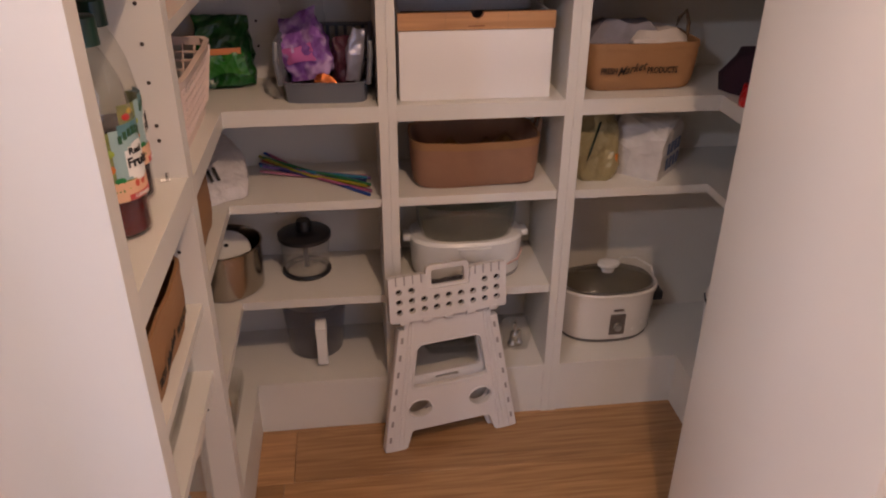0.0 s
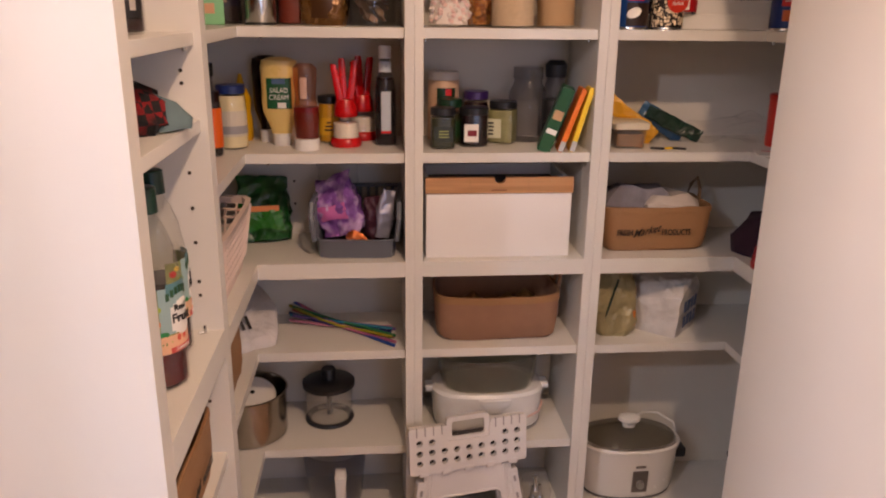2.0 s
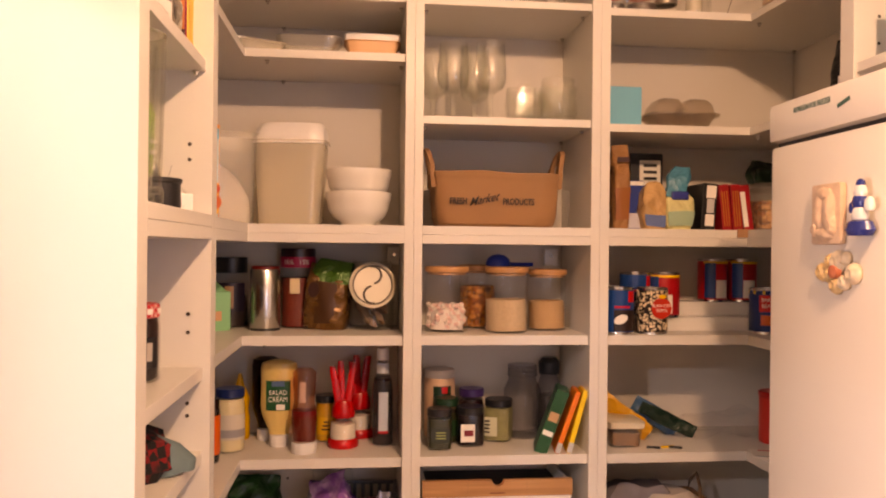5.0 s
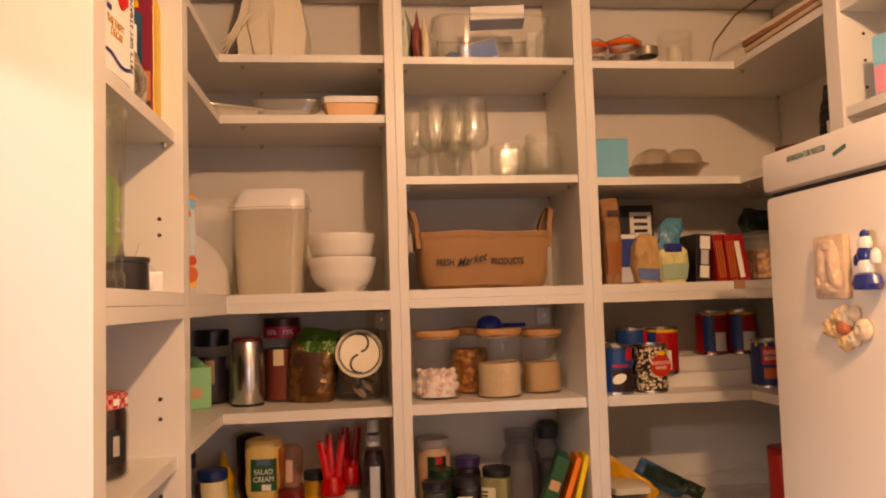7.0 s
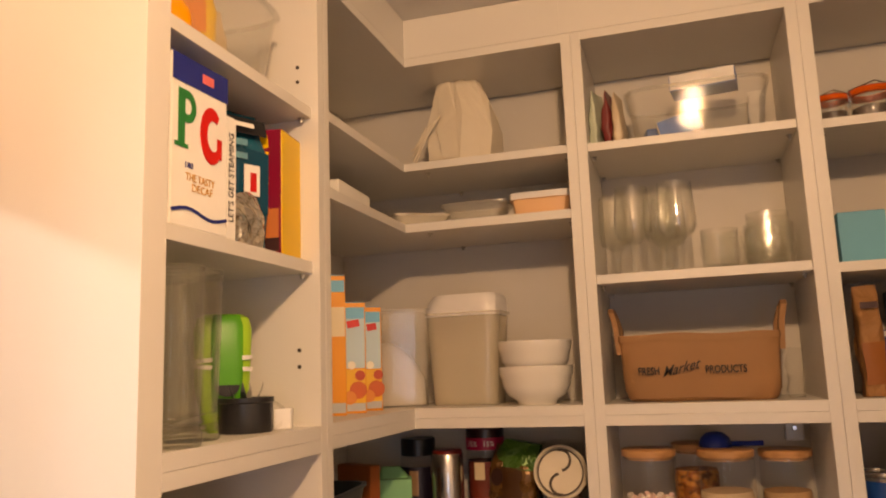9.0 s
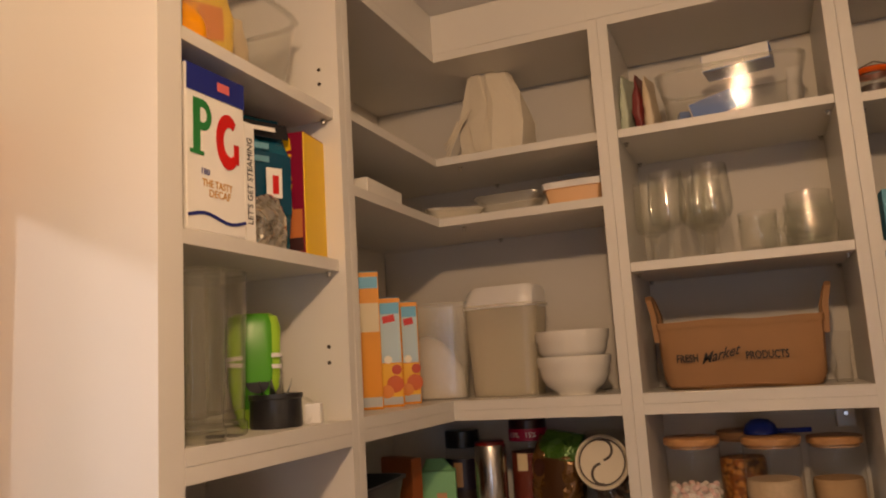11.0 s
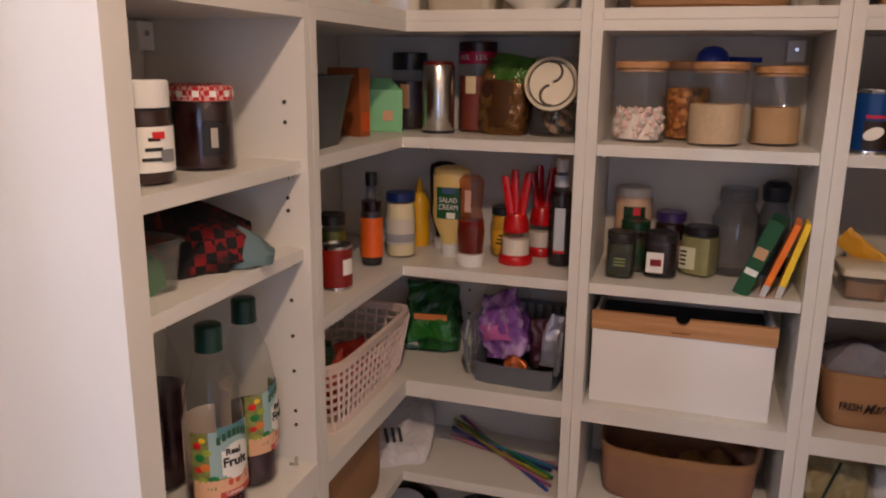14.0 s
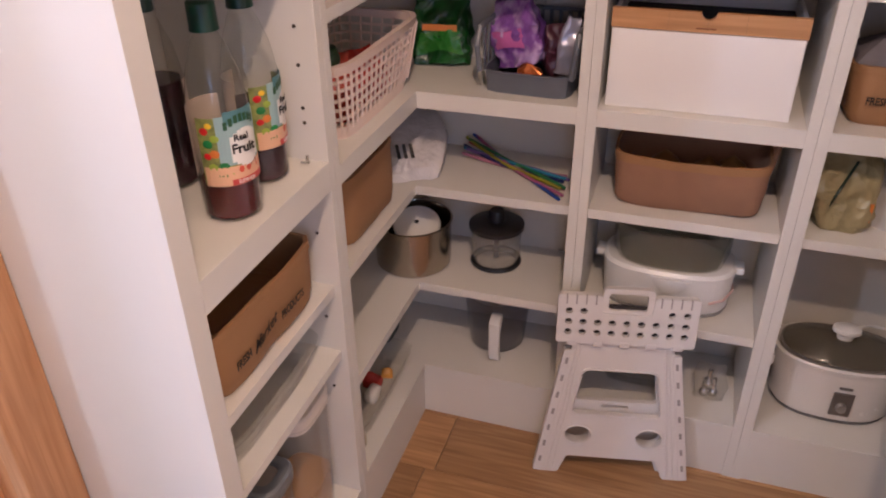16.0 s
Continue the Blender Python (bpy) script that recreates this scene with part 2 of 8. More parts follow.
def film(name, r, g, b, rough=0.3, metal=0.0, creases=26.0, marks=None):
    """Creased printed film or paper: sharp fold relief, and blotches of print in a second colour."""
    base = tuple((q / 255) ** 2.2 for q in (r, g, b))
    m = mat(name, base, rough, metal, vary=0.16, scale=22)
    nt = m.node_tree
    bs = nt.nodes["Principled BSDF"]
    tc = nt.nodes.new("ShaderNodeTexCoord")
    warp = nt.nodes.new("ShaderNodeTexNoise")
    warp.inputs["Scale"].default_value = 9
    nt.links.new(tc.outputs["Object"], warp.inputs["Vector"])
    ad = nt.nodes.new("ShaderNodeMix")
    ad.data_type, ad.blend_type = "RGBA", "LINEAR_LIGHT"
    ad.inputs["Factor"].default_value = 0.05
    nt.links.new(tc.outputs["Object"], ad.inputs["A"])
    nt.links.new(warp.outputs["Color"], ad.inputs["B"])
    vo = nt.nodes.new("ShaderNodeTexVoronoi")
    vo.feature, vo.inputs["Scale"].default_value = "F1", creases
    nt.links.new(ad.outputs["Result"], vo.inputs["Vector"])
    v2 = nt.nodes.new("ShaderNodeTexVoronoi")
    v2.feature, v2.inputs["Scale"].default_value = "F1", creases * 2.7
    nt.links.new(ad.outputs["Result"], v2.inputs["Vector"])
    sm = nt.nodes.new("ShaderNodeMath")
    sm.operation, sm.inputs[1].default_value = "MULTIPLY_ADD", 0.35
    nt.links.new(v2.outputs["Distance"], sm.inputs[0])
    nt.links.new(vo.outputs["Distance"], sm.inputs[2])
    bp = nt.nodes.new("ShaderNodeBump")
    bp.inputs["Strength"].default_value, bp.inputs["Distance"].default_value = 0.55, 0.012
    nt.links.new(sm.outputs[0], bp.inputs["Height"])
    nt.links.new(bp.outputs[0], bs.inputs["Normal"])
    if marks is not None:
        mk = tuple((q / 255) ** 2.2 for q in marks)
        no = nt.nodes.new("ShaderNodeTexNoise")
        no.inputs["Scale"].default_value, no.inputs["Detail"].default_value = 26, 2
        nt.links.new(tc.outputs["Object"], no.inputs["Vector"])
        cr = nt.nodes.new("ShaderNodeValToRGB")
        cr.color_ramp.elements[0].position, cr.color_ramp.elements[1].position = 0.46, 0.68
        nt.links.new(no.outputs["Fac"], cr.inputs[0])
        mx = nt.nodes.new("ShaderNodeMix")
        mx.data_type = "RGBA"
        old = bs.inputs["Base Color"].links[0].from_socket
        nt.links.new(cr.outputs[0], mx.inputs["Factor"])
        nt.links.new(old, mx.inputs["A"])
        mx.inputs["B"].default_value = (*mk, 1)
        nt.links.new(mx.outputs["Result"], bs.inputs["Base Color"])
    return m


# ---- shaping helpers ----
def box(bm, x0, x1, y0, y1, z0, z1, bevel=0.0):
    vs = [bm.verts.new((x, y, z)) for x in (x0, x1) for y in (y0, y1) for z in (z0, z1)]
    for q in ((0, 1, 3, 2), (4, 6, 7, 5), (0, 4, 5, 1), (2, 3, 7, 6), (0, 2, 6, 4), (1, 5, 7, 3)):
        bm.faces.new([vs[i] for i in q])
    if bevel:
        mine = set(vs)
        bmesh.ops.bevel(bm, geom=[e for e in bm.edges if e.verts[0] in mine and e.verts[1] in mine], offset=bevel, segments=2, profile=0.6, affect="EDGES")
    return bm


def prism(bm, outline, z0, z1):
    """A flat outline of (x, y), raised from z0 to z1."""
    lo = [bm.verts.new((x, y, z0)) for x, y in outline]
    hi = [bm.verts.new((x, y, z1)) for x, y in outline]
    bm.faces.new(lo[::-1])
    bm.faces.new(hi)
    n = len(outline)
    for i in range(n):
        bm.faces.new((lo[i], lo[(i + 1) % n], hi[(i + 1) % n], hi[i]))
    return bm


def lathe(bm, profile, seg=28, sx=1.0, sy=1.0, at=(0, 0, 0), square=0.0):
    """A profile of (radius, height) turned round z; square above 0 pulls the round towards a rounded square."""
    rings = []
    for r, z in profile:
        if r <= 1e-6:
            rings.append([bm.verts.new((at[0], at[1], at[2] + z))])
            continue
        ring = []
        for i in range(seg):
            a = 2 * math.pi * i / seg
            c, s = math.cos(a), math.sin(a)
            k = 1.0
            if square:
                k = 1 / max(1e-6, (abs(c) ** (2 + square * 8) + abs(s) ** (2 + square * 8)) ** (1 / (2 + square * 8)))
            ring.append(bm.verts.new((at[0] + r * k * c * sx, at[1] + r * k * s * sy, at[2] + z)))
        rings.append(ring)
    for a, b in zip(rings, rings[1:]):
        if len(a) == 1 and len(b) == 1:
            continue
        for i in range(seg):
            j = (i + 1) % seg
            if len(a) == 1:
                bm.faces.new((a[0], b[j], b[i]))
            elif len(b) == 1:
                bm.faces.new((a[i], a[j], b[0]))
            else:
                bm.faces.new((a[i], a[j], b[j], b[i]))
    return bm


def tube(bm, points, radius, seg=8, closed=False):
    """A round bar through points."""
    pts = [Vector(p) for p in points]
    rings = []
    n = len(pts)
    for i, p in enumerate(pts):
        a = pts[(i - 1) % n] if closed or i else p
        b = pts[(i + 1) % n] if closed or i < n - 1 else p
        d = (b - a).normalized()
        u = d.orthogonal().normalized() if abs(d.z) > 0.95 else d.cross(Vector((0, 0, 1))).normalized()
        v = d.cross(u).normalized()
        rings.append([bm.verts.new(p + radius * (math.cos(2 * math.pi * k / seg) * u + math.sin(2 * math.pi * k / seg) * v)) for k in range(seg)])
    for i in range(n if closed else n - 1):
        a, b = rings[i], rings[(i + 1) % n]
        for k in range(seg):
            bm.faces.new((a[k], a[(k + 1) % seg], b[(k + 1) % seg], b[k]))
    if not closed:
        bm.faces.new(rings[0][::-1])
        bm.faces.new(rings[-1])
    return bm


def part(name, bm, material, parent=None, label="", smooth=False, m=None):
    """Links a bmesh as one mesh object under a thing or a part."""
    bmesh.ops.recalc_face_normals(bm, faces=bm.faces)
    if smooth:
        for f in bm.faces:
            f.smooth = True
        for e in bm.edges:
            if len(e.link_faces) == 2 and e.calc_face_angle(0) > 0.7:
                e.smooth = False
    me = bpy.data.meshes.new(name)
    bm.to_mesh(me)
    bm.free()
    me.materials.append(material)
    ob = new(name, me)
    if parent is not None:
        ob.parent = parent
    if m is not None:
        ob.matrix_basis = m
    if label:
        ob["label"] = label
    return ob


def thing(name, at, label, category, group="", rz=0.0, rx=0.0, ry=0.0, kind=""):
    ob = new(name)
    ob.empty_display_size = 0.05
    ob.matrix_world = pose(*at, rx, ry, rz)
    return tagged(ob, label, category, group, kind)


def bmn():
    return bmesh.new()


# ---- the plan, in metres ----
XL, P1, P1R, P2, P2R, XR = -0.197, 0.147, 0.188, 0.577, 0.620, 0.955
X4 = -0.190
YB, BK = 1.600, 1.865
LB, RB = -0.470, 1.221
E0, E1, S0, S1 = 0.745, 0.785, 1.158, 1.198
CEIL_Z, TOP = 2.520, 2.410
T0 = 0.140
FL = -0.022


def structure(name, bm, material, label):
    return tagged(part(name, bm, material, None), label, "", "", "structure")


# ---- floor boards, walls, ceiling ----
structure("floor", box(bmn(), -2.2, RB + 0.1, -2.0, BK + 0.1, FL - 0.08, FL - 0.006), mat("underlay", (0.12, 0.07, 0.04), 0.8), "floor under warm brown oak-effect laminate boards")
structure("ceiling", box(bmn(), -2.2, RB + 0.1, -2.0, BK + 0.1, CEIL_Z, CEIL_Z + 0.08), CEIL, "plain white painted ceiling above the shelves")
structure("wall_north", box(bmn(), LB - 0.1, RB + 0.1, BK + 0.012, BK + 0.1, FL, CEIL_Z), PAINT, "painted wall behind the back shelves")
structure("wall_east", box(bmn(), RB + 0.012, RB + 0.1, -1.9, BK + 0.012, FL, CEIL_Z), PAINT, "painted wall behind the fridge")
_bm = bmn()
box(_bm, LB - 0.1, LB - 0.012, 0.68, BK + 0.012, FL, CEIL_Z)
box(_bm, LB - 0.1, LB - 0.012, -0.90, 0.68, 2.03, CEIL_Z)
box(_bm, LB - 0.1, LB - 0.012, -1.9, -0.90, FL, CEIL_Z)
structure("wall_west", _bm, PAINT, "painted wall with a doorway into the hall")
_bm = bmn()
box(_bm, -2.2, 0.62, -2.0, -1.9, FL, CEIL_Z)
box(_bm, 1.2, RB + 0.1, -2.0, -1.9, FL, CEIL_Z)
box(_bm, 0.62, 1.2, -2.0, -1.9, FL, 0.7)
box(_bm, 0.62, 1.2, -2.0, -1.9, 1.98, CEIL_Z)
structure("wall_south", _bm, PAINT, "painted wall with a window opening")
structure("wall_hall", box(bmn(), -2.3, -2.2, -1.9, BK + 0.1, FL, CEIL_Z), PAINT, "painted wall across the hall")
structure("wall_hall_end", box(bmn(), -2.2, LB - 0.1, BK, BK + 0.1, FL, CEIL_Z), PAINT, "painted end wall of the hall")

# doorway lining and architrave of pine, close to the end of the shelves
door = tagged(new("door_1"), "orange pine door lining and architrave with knots", "", "", "structure")
part("architrave", box(bmn(), LB - 0.012, LB + 0.016, 0.655, E0 - 0.001, FL, 2.09, 0.003), PINE, door)
part("lining", box(bmn(), LB - 0.11, LB - 0.013, 0.66, 0.679, FL, 2.03), PINE, door)
part("stop", box(bmn(), LB - 0.06, LB - 0.045, 0.640, 0.659, FL, 2.02), PINE, door)
part("architrave", box(bmn(), LB - 0.012, LB + 0.010, -0.98, -0.90, FL, 2.09, 0.003), PINE, door)
part("architrave", box(bmn(), LB - 0.012, LB + 0.010, -0.90, 0.64, 2.01, 2.09, 0.003), PINE, door)

# ---- shelving ----
SHELF = 0.018


def panel(parent, name, x0, x1, y0, y1, z0, z1, material=None, label=""):
    return part(name, box(bmn(), x0, x1, y0, y1, z0, z1, 0.0007), material or LAM, parent, label)


def pins(parent, holes, axis, r=0.0032):
    """Drilled holes for shelf pins: short dark plugs that sit just proud of the face."""
    for (x, y, z) in holes:
        bm = bmn()
        lathe(bm, [(0, -0.0004), (r, -0.0004), (r, 0.0008), (0, 0.0008)], 10)
        turn = pose(x, y, z, 90, 0, 0) if axis == "y" else pose(x, y, z, 0, 90, 0)
        part("pin_hole", bm, HOLE, parent, m=turn)


def l_shelf(parent, z0, z1, left, inset=0.004):
    """A corner shelf with an L outline."""
    if left:
        out = [(LB, S1), (XL - inset, S1), (XL - inset, YB + inset), (P1, YB + inset), (P1, BK), (LB, BK)]
    else:
        out = [(RB, 1.254), (RB, BK), (P2R, BK), (P2R, YB + inset), (XR + inset, YB + inset), (XR + inset, 1.254)]
    return part("shelf", prism(bmn(), out, z0, z1), LAM, parent)


unit1 = thing("shelving_unit", (0, 0, 0), "white laminate corner shelving unit with L-shaped shelves", "shelving unit", "built-in pantry shelving")
for a, b, i in ((0.368, 0.390, 0.013), (0.636, 0.658, 0.013), (0.853, 0.890, 0.0), (1.125, 1.147, 0.013), (1.400, 1.422, 0.013), (1.631, 1.6508, 0.0), (1.6512, 1.671, 0.0), (2.042, 2.060, 0.013), (2.177, 2.194, 0.013)):
    l_shelf(unit1, a, b, True, i)
l_shelf(unit1, T0 - 0.02, T0, True, 0.0)
l_shelf(unit1, TOP, TOP + 0.018, True, 0.0)
panel(unit1, "side_panel", P1, P1 + 0.0208, YB, BK, FL, TOP + 0.018)
panel(unit1, "back_panel", LB, P1, BK + 0.001, BK + 0.01, FL, TOP, BACK)
panel(unit1, "back_panel", LB - 0.01, LB - 0.001, S1, BK, FL, TOP, BACK)
panel(unit1, "plinth", LB, P1, YB + 0.004, YB + 0.02, FL, T0 - 0.0205)
panel(unit1, "plinth", XL - 0.02, XL - 0.004, S1, YB + 0.004, FL, T0 - 0.0205)
panel(unit1, "fascia", XL - 0.018, P1, YB, YB + 0.018, TOP + 0.0185, CEIL_Z - 0.001)
panel(unit1, "fascia", XL - 0.018, XL, S1, YB - 0.001, TOP + 0.0185, CEIL_Z - 0.001)
pins(unit1, [(x, BK - 0.0004, z) for x in (-0.13,) for z in (0.46, 0.52, 0.97, 1.03, 1.24, 1.30, 1.50, 1.90)], "y")

unit2 = thing("shelving_unit", (0, 0, 0), "white laminate shelving unit with straight shelves between two uprights", "shelving unit", "built-in pantry shelving")
for a, b, i in ((0.368, 0.390, 0.013), (0.636, 0.658, 0.013), (0.853, 0.890, 0.0), (1.125, 1.147, 0.013), (1.400, 1.422, 0.013), (1.631, 1.6508, 0.0), (1.6512, 1.671, 0.0), (1.903, 1.921, 0.008), (2.173, 2.190, 0.008), (T0 - 0.02, T0, 0.0), (TOP, TOP + 0.018, 0.0)):
    panel(unit2, "shelf", P1R, P2, YB + i, BK, a, b)
panel(unit2, "side_panel", P1 + 0.0212, P1R, YB, BK, FL, TOP + 0.018)
panel(unit2, "side_panel", P2, P2 + 0.0208, YB, BK, FL, TOP + 0.018)
panel(unit2, "back_panel", P1R, P2, BK + 0.001, BK + 0.01, FL, TOP, BACK)
panel(unit2, "plinth", P1R, P2, YB + 0.004, YB + 0.02, FL, T0 - 0.0205)
panel(unit2, "fascia", P1, P2R, YB, YB + 0.018, TOP + 0.0185, CEIL_Z - 0.001)

unit3 = thing("shelving_unit", (0, 0, 0), "white laminate corner shelving unit beside the fridge", "shelving unit", "built-in pantry shelving")
for a, b, i in ((0.636, 0.658, 0.010), (0.853, 0.890, 0.0), (1.125, 1.147, 0.010), (1.400, 1.422, 0.010), (1.631, 1.6508, 0.0), (1.6512, 1.671, 0.0), (1.896, 1.914, 0.008), (2.166, 2.183, 0.008)):
    l_shelf(unit3, a, b, False, i)
l_shelf(unit3, T0 - 0.02, T0, False, 0.0)
l_shelf(unit3, TOP, TOP + 0.018, False, 0.0)
panel(unit3, "side_panel", P2 + 0.0212, P2R, YB, BK, FL, TOP + 0.018)
panel(unit3, "side_panel", XR, RB, 1.213, 1.253, FL, TOP + 0.018)
panel(unit3, "back_panel", P2R, RB, BK + 0.001, BK + 0.01, FL, TOP, BACK)
panel(unit3, "back_panel", RB + 0.001, RB + 0.01, 1.254, BK, FL, TOP, BACK)
panel(unit3, "plinth", P2R, XR + 0.02, YB + 0.004, YB + 0.02, FL, T0 - 0.0205)
panel(unit3, "plinth", XR + 0.004, XR + 0.02, 1.254, YB + 0.004, FL, T0 - 0.0205)
panel(unit3, "fascia", P2R, XR + 0.018, YB, YB + 0.018, TOP + 0.0185, CEIL_Z - 0.001)
panel(unit3, "fascia", XR, XR + 0.018, 0.55, YB - 0.001, TOP + 0.0185, CEIL_Z - 0.001)
pins(unit3, [(XR + 0.05, 1.2134, z) for z in (2.01, 2.06, 2.11, 2.22)], "y")

unit5 = thing("shelving_unit", (0, 0, 0), "white laminate shelves above the fridge", "shelving unit", "built-in pantry shelving")
panel(unit5, "shelf", XR + 0.006, RB, 0.60, 1.212, 1.955, 1.973)
panel(unit5, "shelf", XR + 0.006, RB, 0.60, 1.212, 2.150, 2.168)
panel(unit5, "side_panel", XR, RB, 0.56, 0.599, 1.90, TOP)
panel(unit5, "top_panel", XR, RB, 0.56, 1.212, TOP, TOP + 0.018)

unit4 = thing("shelving_unit", (0, 0, 0), "white laminate shelving unit with a broad plain end panel", "shelving unit", "built-in pantry shelving")
panel(unit4, "end_panel", LB - 0.01, X4, E0, E1, FL, TOP + 0.018)
panel(unit4, "side_panel", LB, X4, S0, S0 + 0.0195, FL, TOP + 0.018)
panel(unit4, "side_panel", LB, X4, S0 + 0.0205, S1, FL, TOP + 0.018)
for a, b, i in ((0.505, 0.524, 0.012), (0.654, 0.674, 0.012), (0.868, 0.920, 0.0), (1.268, 1.288, 0.012), (1.404, 1.424, 0.012), (1.631, 1.6508, 0.0), (1.6512, 1.671, 0.0), (1.903, 1.922, 0.012), (2.155, 2.173, 0.012), (T0 - 0.02, T0, 0.0), (TOP, TOP + 0.018, 0.0)):
    panel(unit4, "shelf", LB, X4 - i, E1 + 0.0003, S0 - 0.0003, a, b)
panel(unit4, "back_panel", LB - 0.01, LB - 0.001, E1, S0, FL, TOP, BACK)
panel(unit4, "plinth", X4 - 0.02, X4 - 0.004, E1, S0, FL, T0 - 0.0205)
panel(unit4, "fascia", X4 - 0.018, X4, E0, S1, TOP + 0.0185, CEIL_Z - 0.001)
pins(unit4, [(X4 - 0.036, S0 - 0.0004, z) for z in (0.43, 0.60, 0.78, 0.985, 1.010, 1.080, 1.140, 1.200, 1.345, 1.365, 1.480, 1.510, 1.760, 1.785, 1.985, 2.035, 2.085, 2.22, 2.245)], "y")


def pegs(parent, places):
    """Small metal pegs that carry a loose shelf from below."""
    for x, y, z in places:
        part("shelf_peg", lathe(bmn(), [(0, -0.008), (0.0035, -0.008), (0.0035, -0.002), (0.006, -0.002), (0.006, 0), (0, 0)], 10), STEEL, parent, m=pose(x, y, z))


pegs(unit4, [(X4 - 0.026, S0 - 0.008, z) for z in (0.505, 0.654, 1.268, 1.404, 1.903, 2.155)])
pegs(unit1, [(x, y, z) for z in (0.368, 0.636, 1.125, 1.400, 2.042, 2.177) for x, y in ((-0.165, 1.645), (P1 - 0.008, 1.66), (-0.15, BK - 0.008))])
pegs(unit2, [(x, y, z) for z in (0.636, 1.125, 1.400, 1.903, 2.173) for x in (P1R + 0.008, P2 - 0.008) for y in (1.655, BK - 0.02)])
pegs(unit3, [(x, y, z) for z in (0.636, 1.125, 1.400, 1.896, 2.166) for x, y in ((P2R + 0.008, 1.66), (0.99, 1.62), (RB - 0.01, BK - 0.02))])

# ---- fridge ----
fridge = thing("fridge_freezer", (0, 0, 0), "cream white fridge freezer with magnets on its door", "fridge")
FX, FY = 0.760, 1.150
part("cabinet", box(bmn(), FX + 0.055, RB - 0.005, 0.62, FY - 0.004, 0.0, 1.807, 0.006), FRIDGEM, fridge)
fridge_rail = part("top", box(bmn(), FX - 0.004, RB - 0.005, 0.612, FY + 0.003, 1.808, 1.875, 0.012), FRIDGEM, fridge, "cream top rail above the door", True)
part("door", box(bmn(), FX, FX + 0.05, 0.615, FY, 0.06, 1.801, 0.010), FRIDGEM, fridge, "", True)
part("seal", box(bmn(), FX + 0.012, FX + 0.054, 0.62, FY - 0.005, 1.797, 1.811), BLACK, fridge, "dark line between top and door")

# ---- shaping helpers for the things on the shelves ----
def lin(r, g, b):
    return tuple((c / 255) ** 2.2 for c in (r, g, b))


def col(name, r, g, b, rough=0.45, **k):
    return mat(name, lin(r, g, b), rough, **k)


def arc(r, z0, z1, a0=-150, a1=-30, sx=1.0, sy=1.0, seg=14, thick=0.0006):
    """A paper label bent round a jar; angles in degrees, -90 faces the front."""
    bm = bmn()
    grid = []
    for rr in (r, r + thick):
        for z in (z0, z1):
            grid.append([bm.verts.new((rr * math.cos(radians(a0 + (a1 - a0) * i / seg)) * sx, rr * math.sin(radians(a0 + (a1 - a0) * i / seg)) * sy, z)) for i in range(seg + 1)])
    a, b, c, d = grid
    for i in range(seg):
        for p, q in ((a, b), (b, d), (d, c), (c, a)):
            bm.faces.new((p[i], p[i + 1], q[i + 1], q[i]))
    for i in (0, seg):
        bm.faces.new((a[i], b[i], d[i], c[i]))
    return bm


def loft(bm, rings, seg=28, crumple=0.0, seed=0.0, grain=18.0, cap=True):
    """Rings of (x, y, z, half width, half depth, squareness), joined into one soft body."""
    made = []
    for cx, cy, z, w, d, sq in rings:
        p = 2 + sq * 8
        ring = []
        for i in range(seg):
            a = 2 * math.pi * (i + 0.5) / seg
            c, s = math.cos(a), math.sin(a)
            k = 1 / (abs(c) ** p + abs(s) ** p) ** (1 / p)
            v = Vector((cx + w * k * c, cy + d * k * s, z))
            if crumple:
                v += Vector(noise.noise_vector((v + Vector((seed, seed * 1.7, 0))) * grain)) * crumple
            ring.append(bm.verts.new(v))
        made.append(ring)
    for a, b in zip(made, made[1:]):
        for i in range(seg):
            bm.faces.new((a[i], a[(i + 1) % seg], b[(i + 1) % seg], b[i]))
    if cap:
        bm.faces.new(made[0][::-1])
        bm.faces.new(made[-1])
    return bm


def hull(points, cuts=4, crumple=0.004, seed=0.0, grain=22.0):
    """A folded paper body: the skin round its corner points, with fine creases."""
    bm = bmn()
    bmesh.ops.convex_hull(bm, input=[bm.verts.new(q) for q in points])
    bmesh.ops.delete(bm, geom=[v for v in bm.verts if not v.link_faces], context="VERTS")
    bmesh.ops.subdivide_edges(bm, edges=bm.edges[:], cuts=cuts, use_grid_fill=True)
    for v in bm.verts:
        low = v.co.z < 0.002
        v.co += Vector(noise.noise_vector(v.co * grain + Vector((seed, seed, 0)))) * crumple
        v.co.z = 0.0 if low else max(0.0, v.co.z)
    return bm


def text(words, size, material, parent, m, shear=0.0, squeeze=1.0, name="lettering", spread=1.0, bend=0.0, bold=0.0):
    """Raised lettering in the built-in font, centred on m, in its xy plane; bend: radius of the round that it lies on."""
    cu = bpy.data.curves.new("lettering", "FONT")
    cu.body, cu.size, cu.extrude, cu.align_x, cu.align_y, cu.shear, cu.resolution_u = words, size, 0.0003, "CENTER", "CENTER", shear, 3
    cu.space_character = spread
    cu.offset = bold
    tmp = bpy.data.objects.new("lettering", cu)
    me = bpy.data.meshes.new_from_object(tmp)
    bpy.data.objects.remove(tmp)
    for v in me.vertices:
        v.co.x *= squeeze
        if bend:
            a = v.co.x / bend
            v.co.x, v.co.z = bend * math.sin(a), v.co.z + bend * (math.cos(a) - 1)
    me.materials.clear()
    me.materials.append(material)
    ob = new(name, me)
    ob.parent = parent
    ob.matrix_basis = m
    return ob


def front(x, y, z, turn=0.0, lean=0.0):
    """A frame whose xy plane is upright: turn 0 faces the room (-y), 90 faces +x."""
    return pose(x, y, z, 90 + lean, 0, turn)


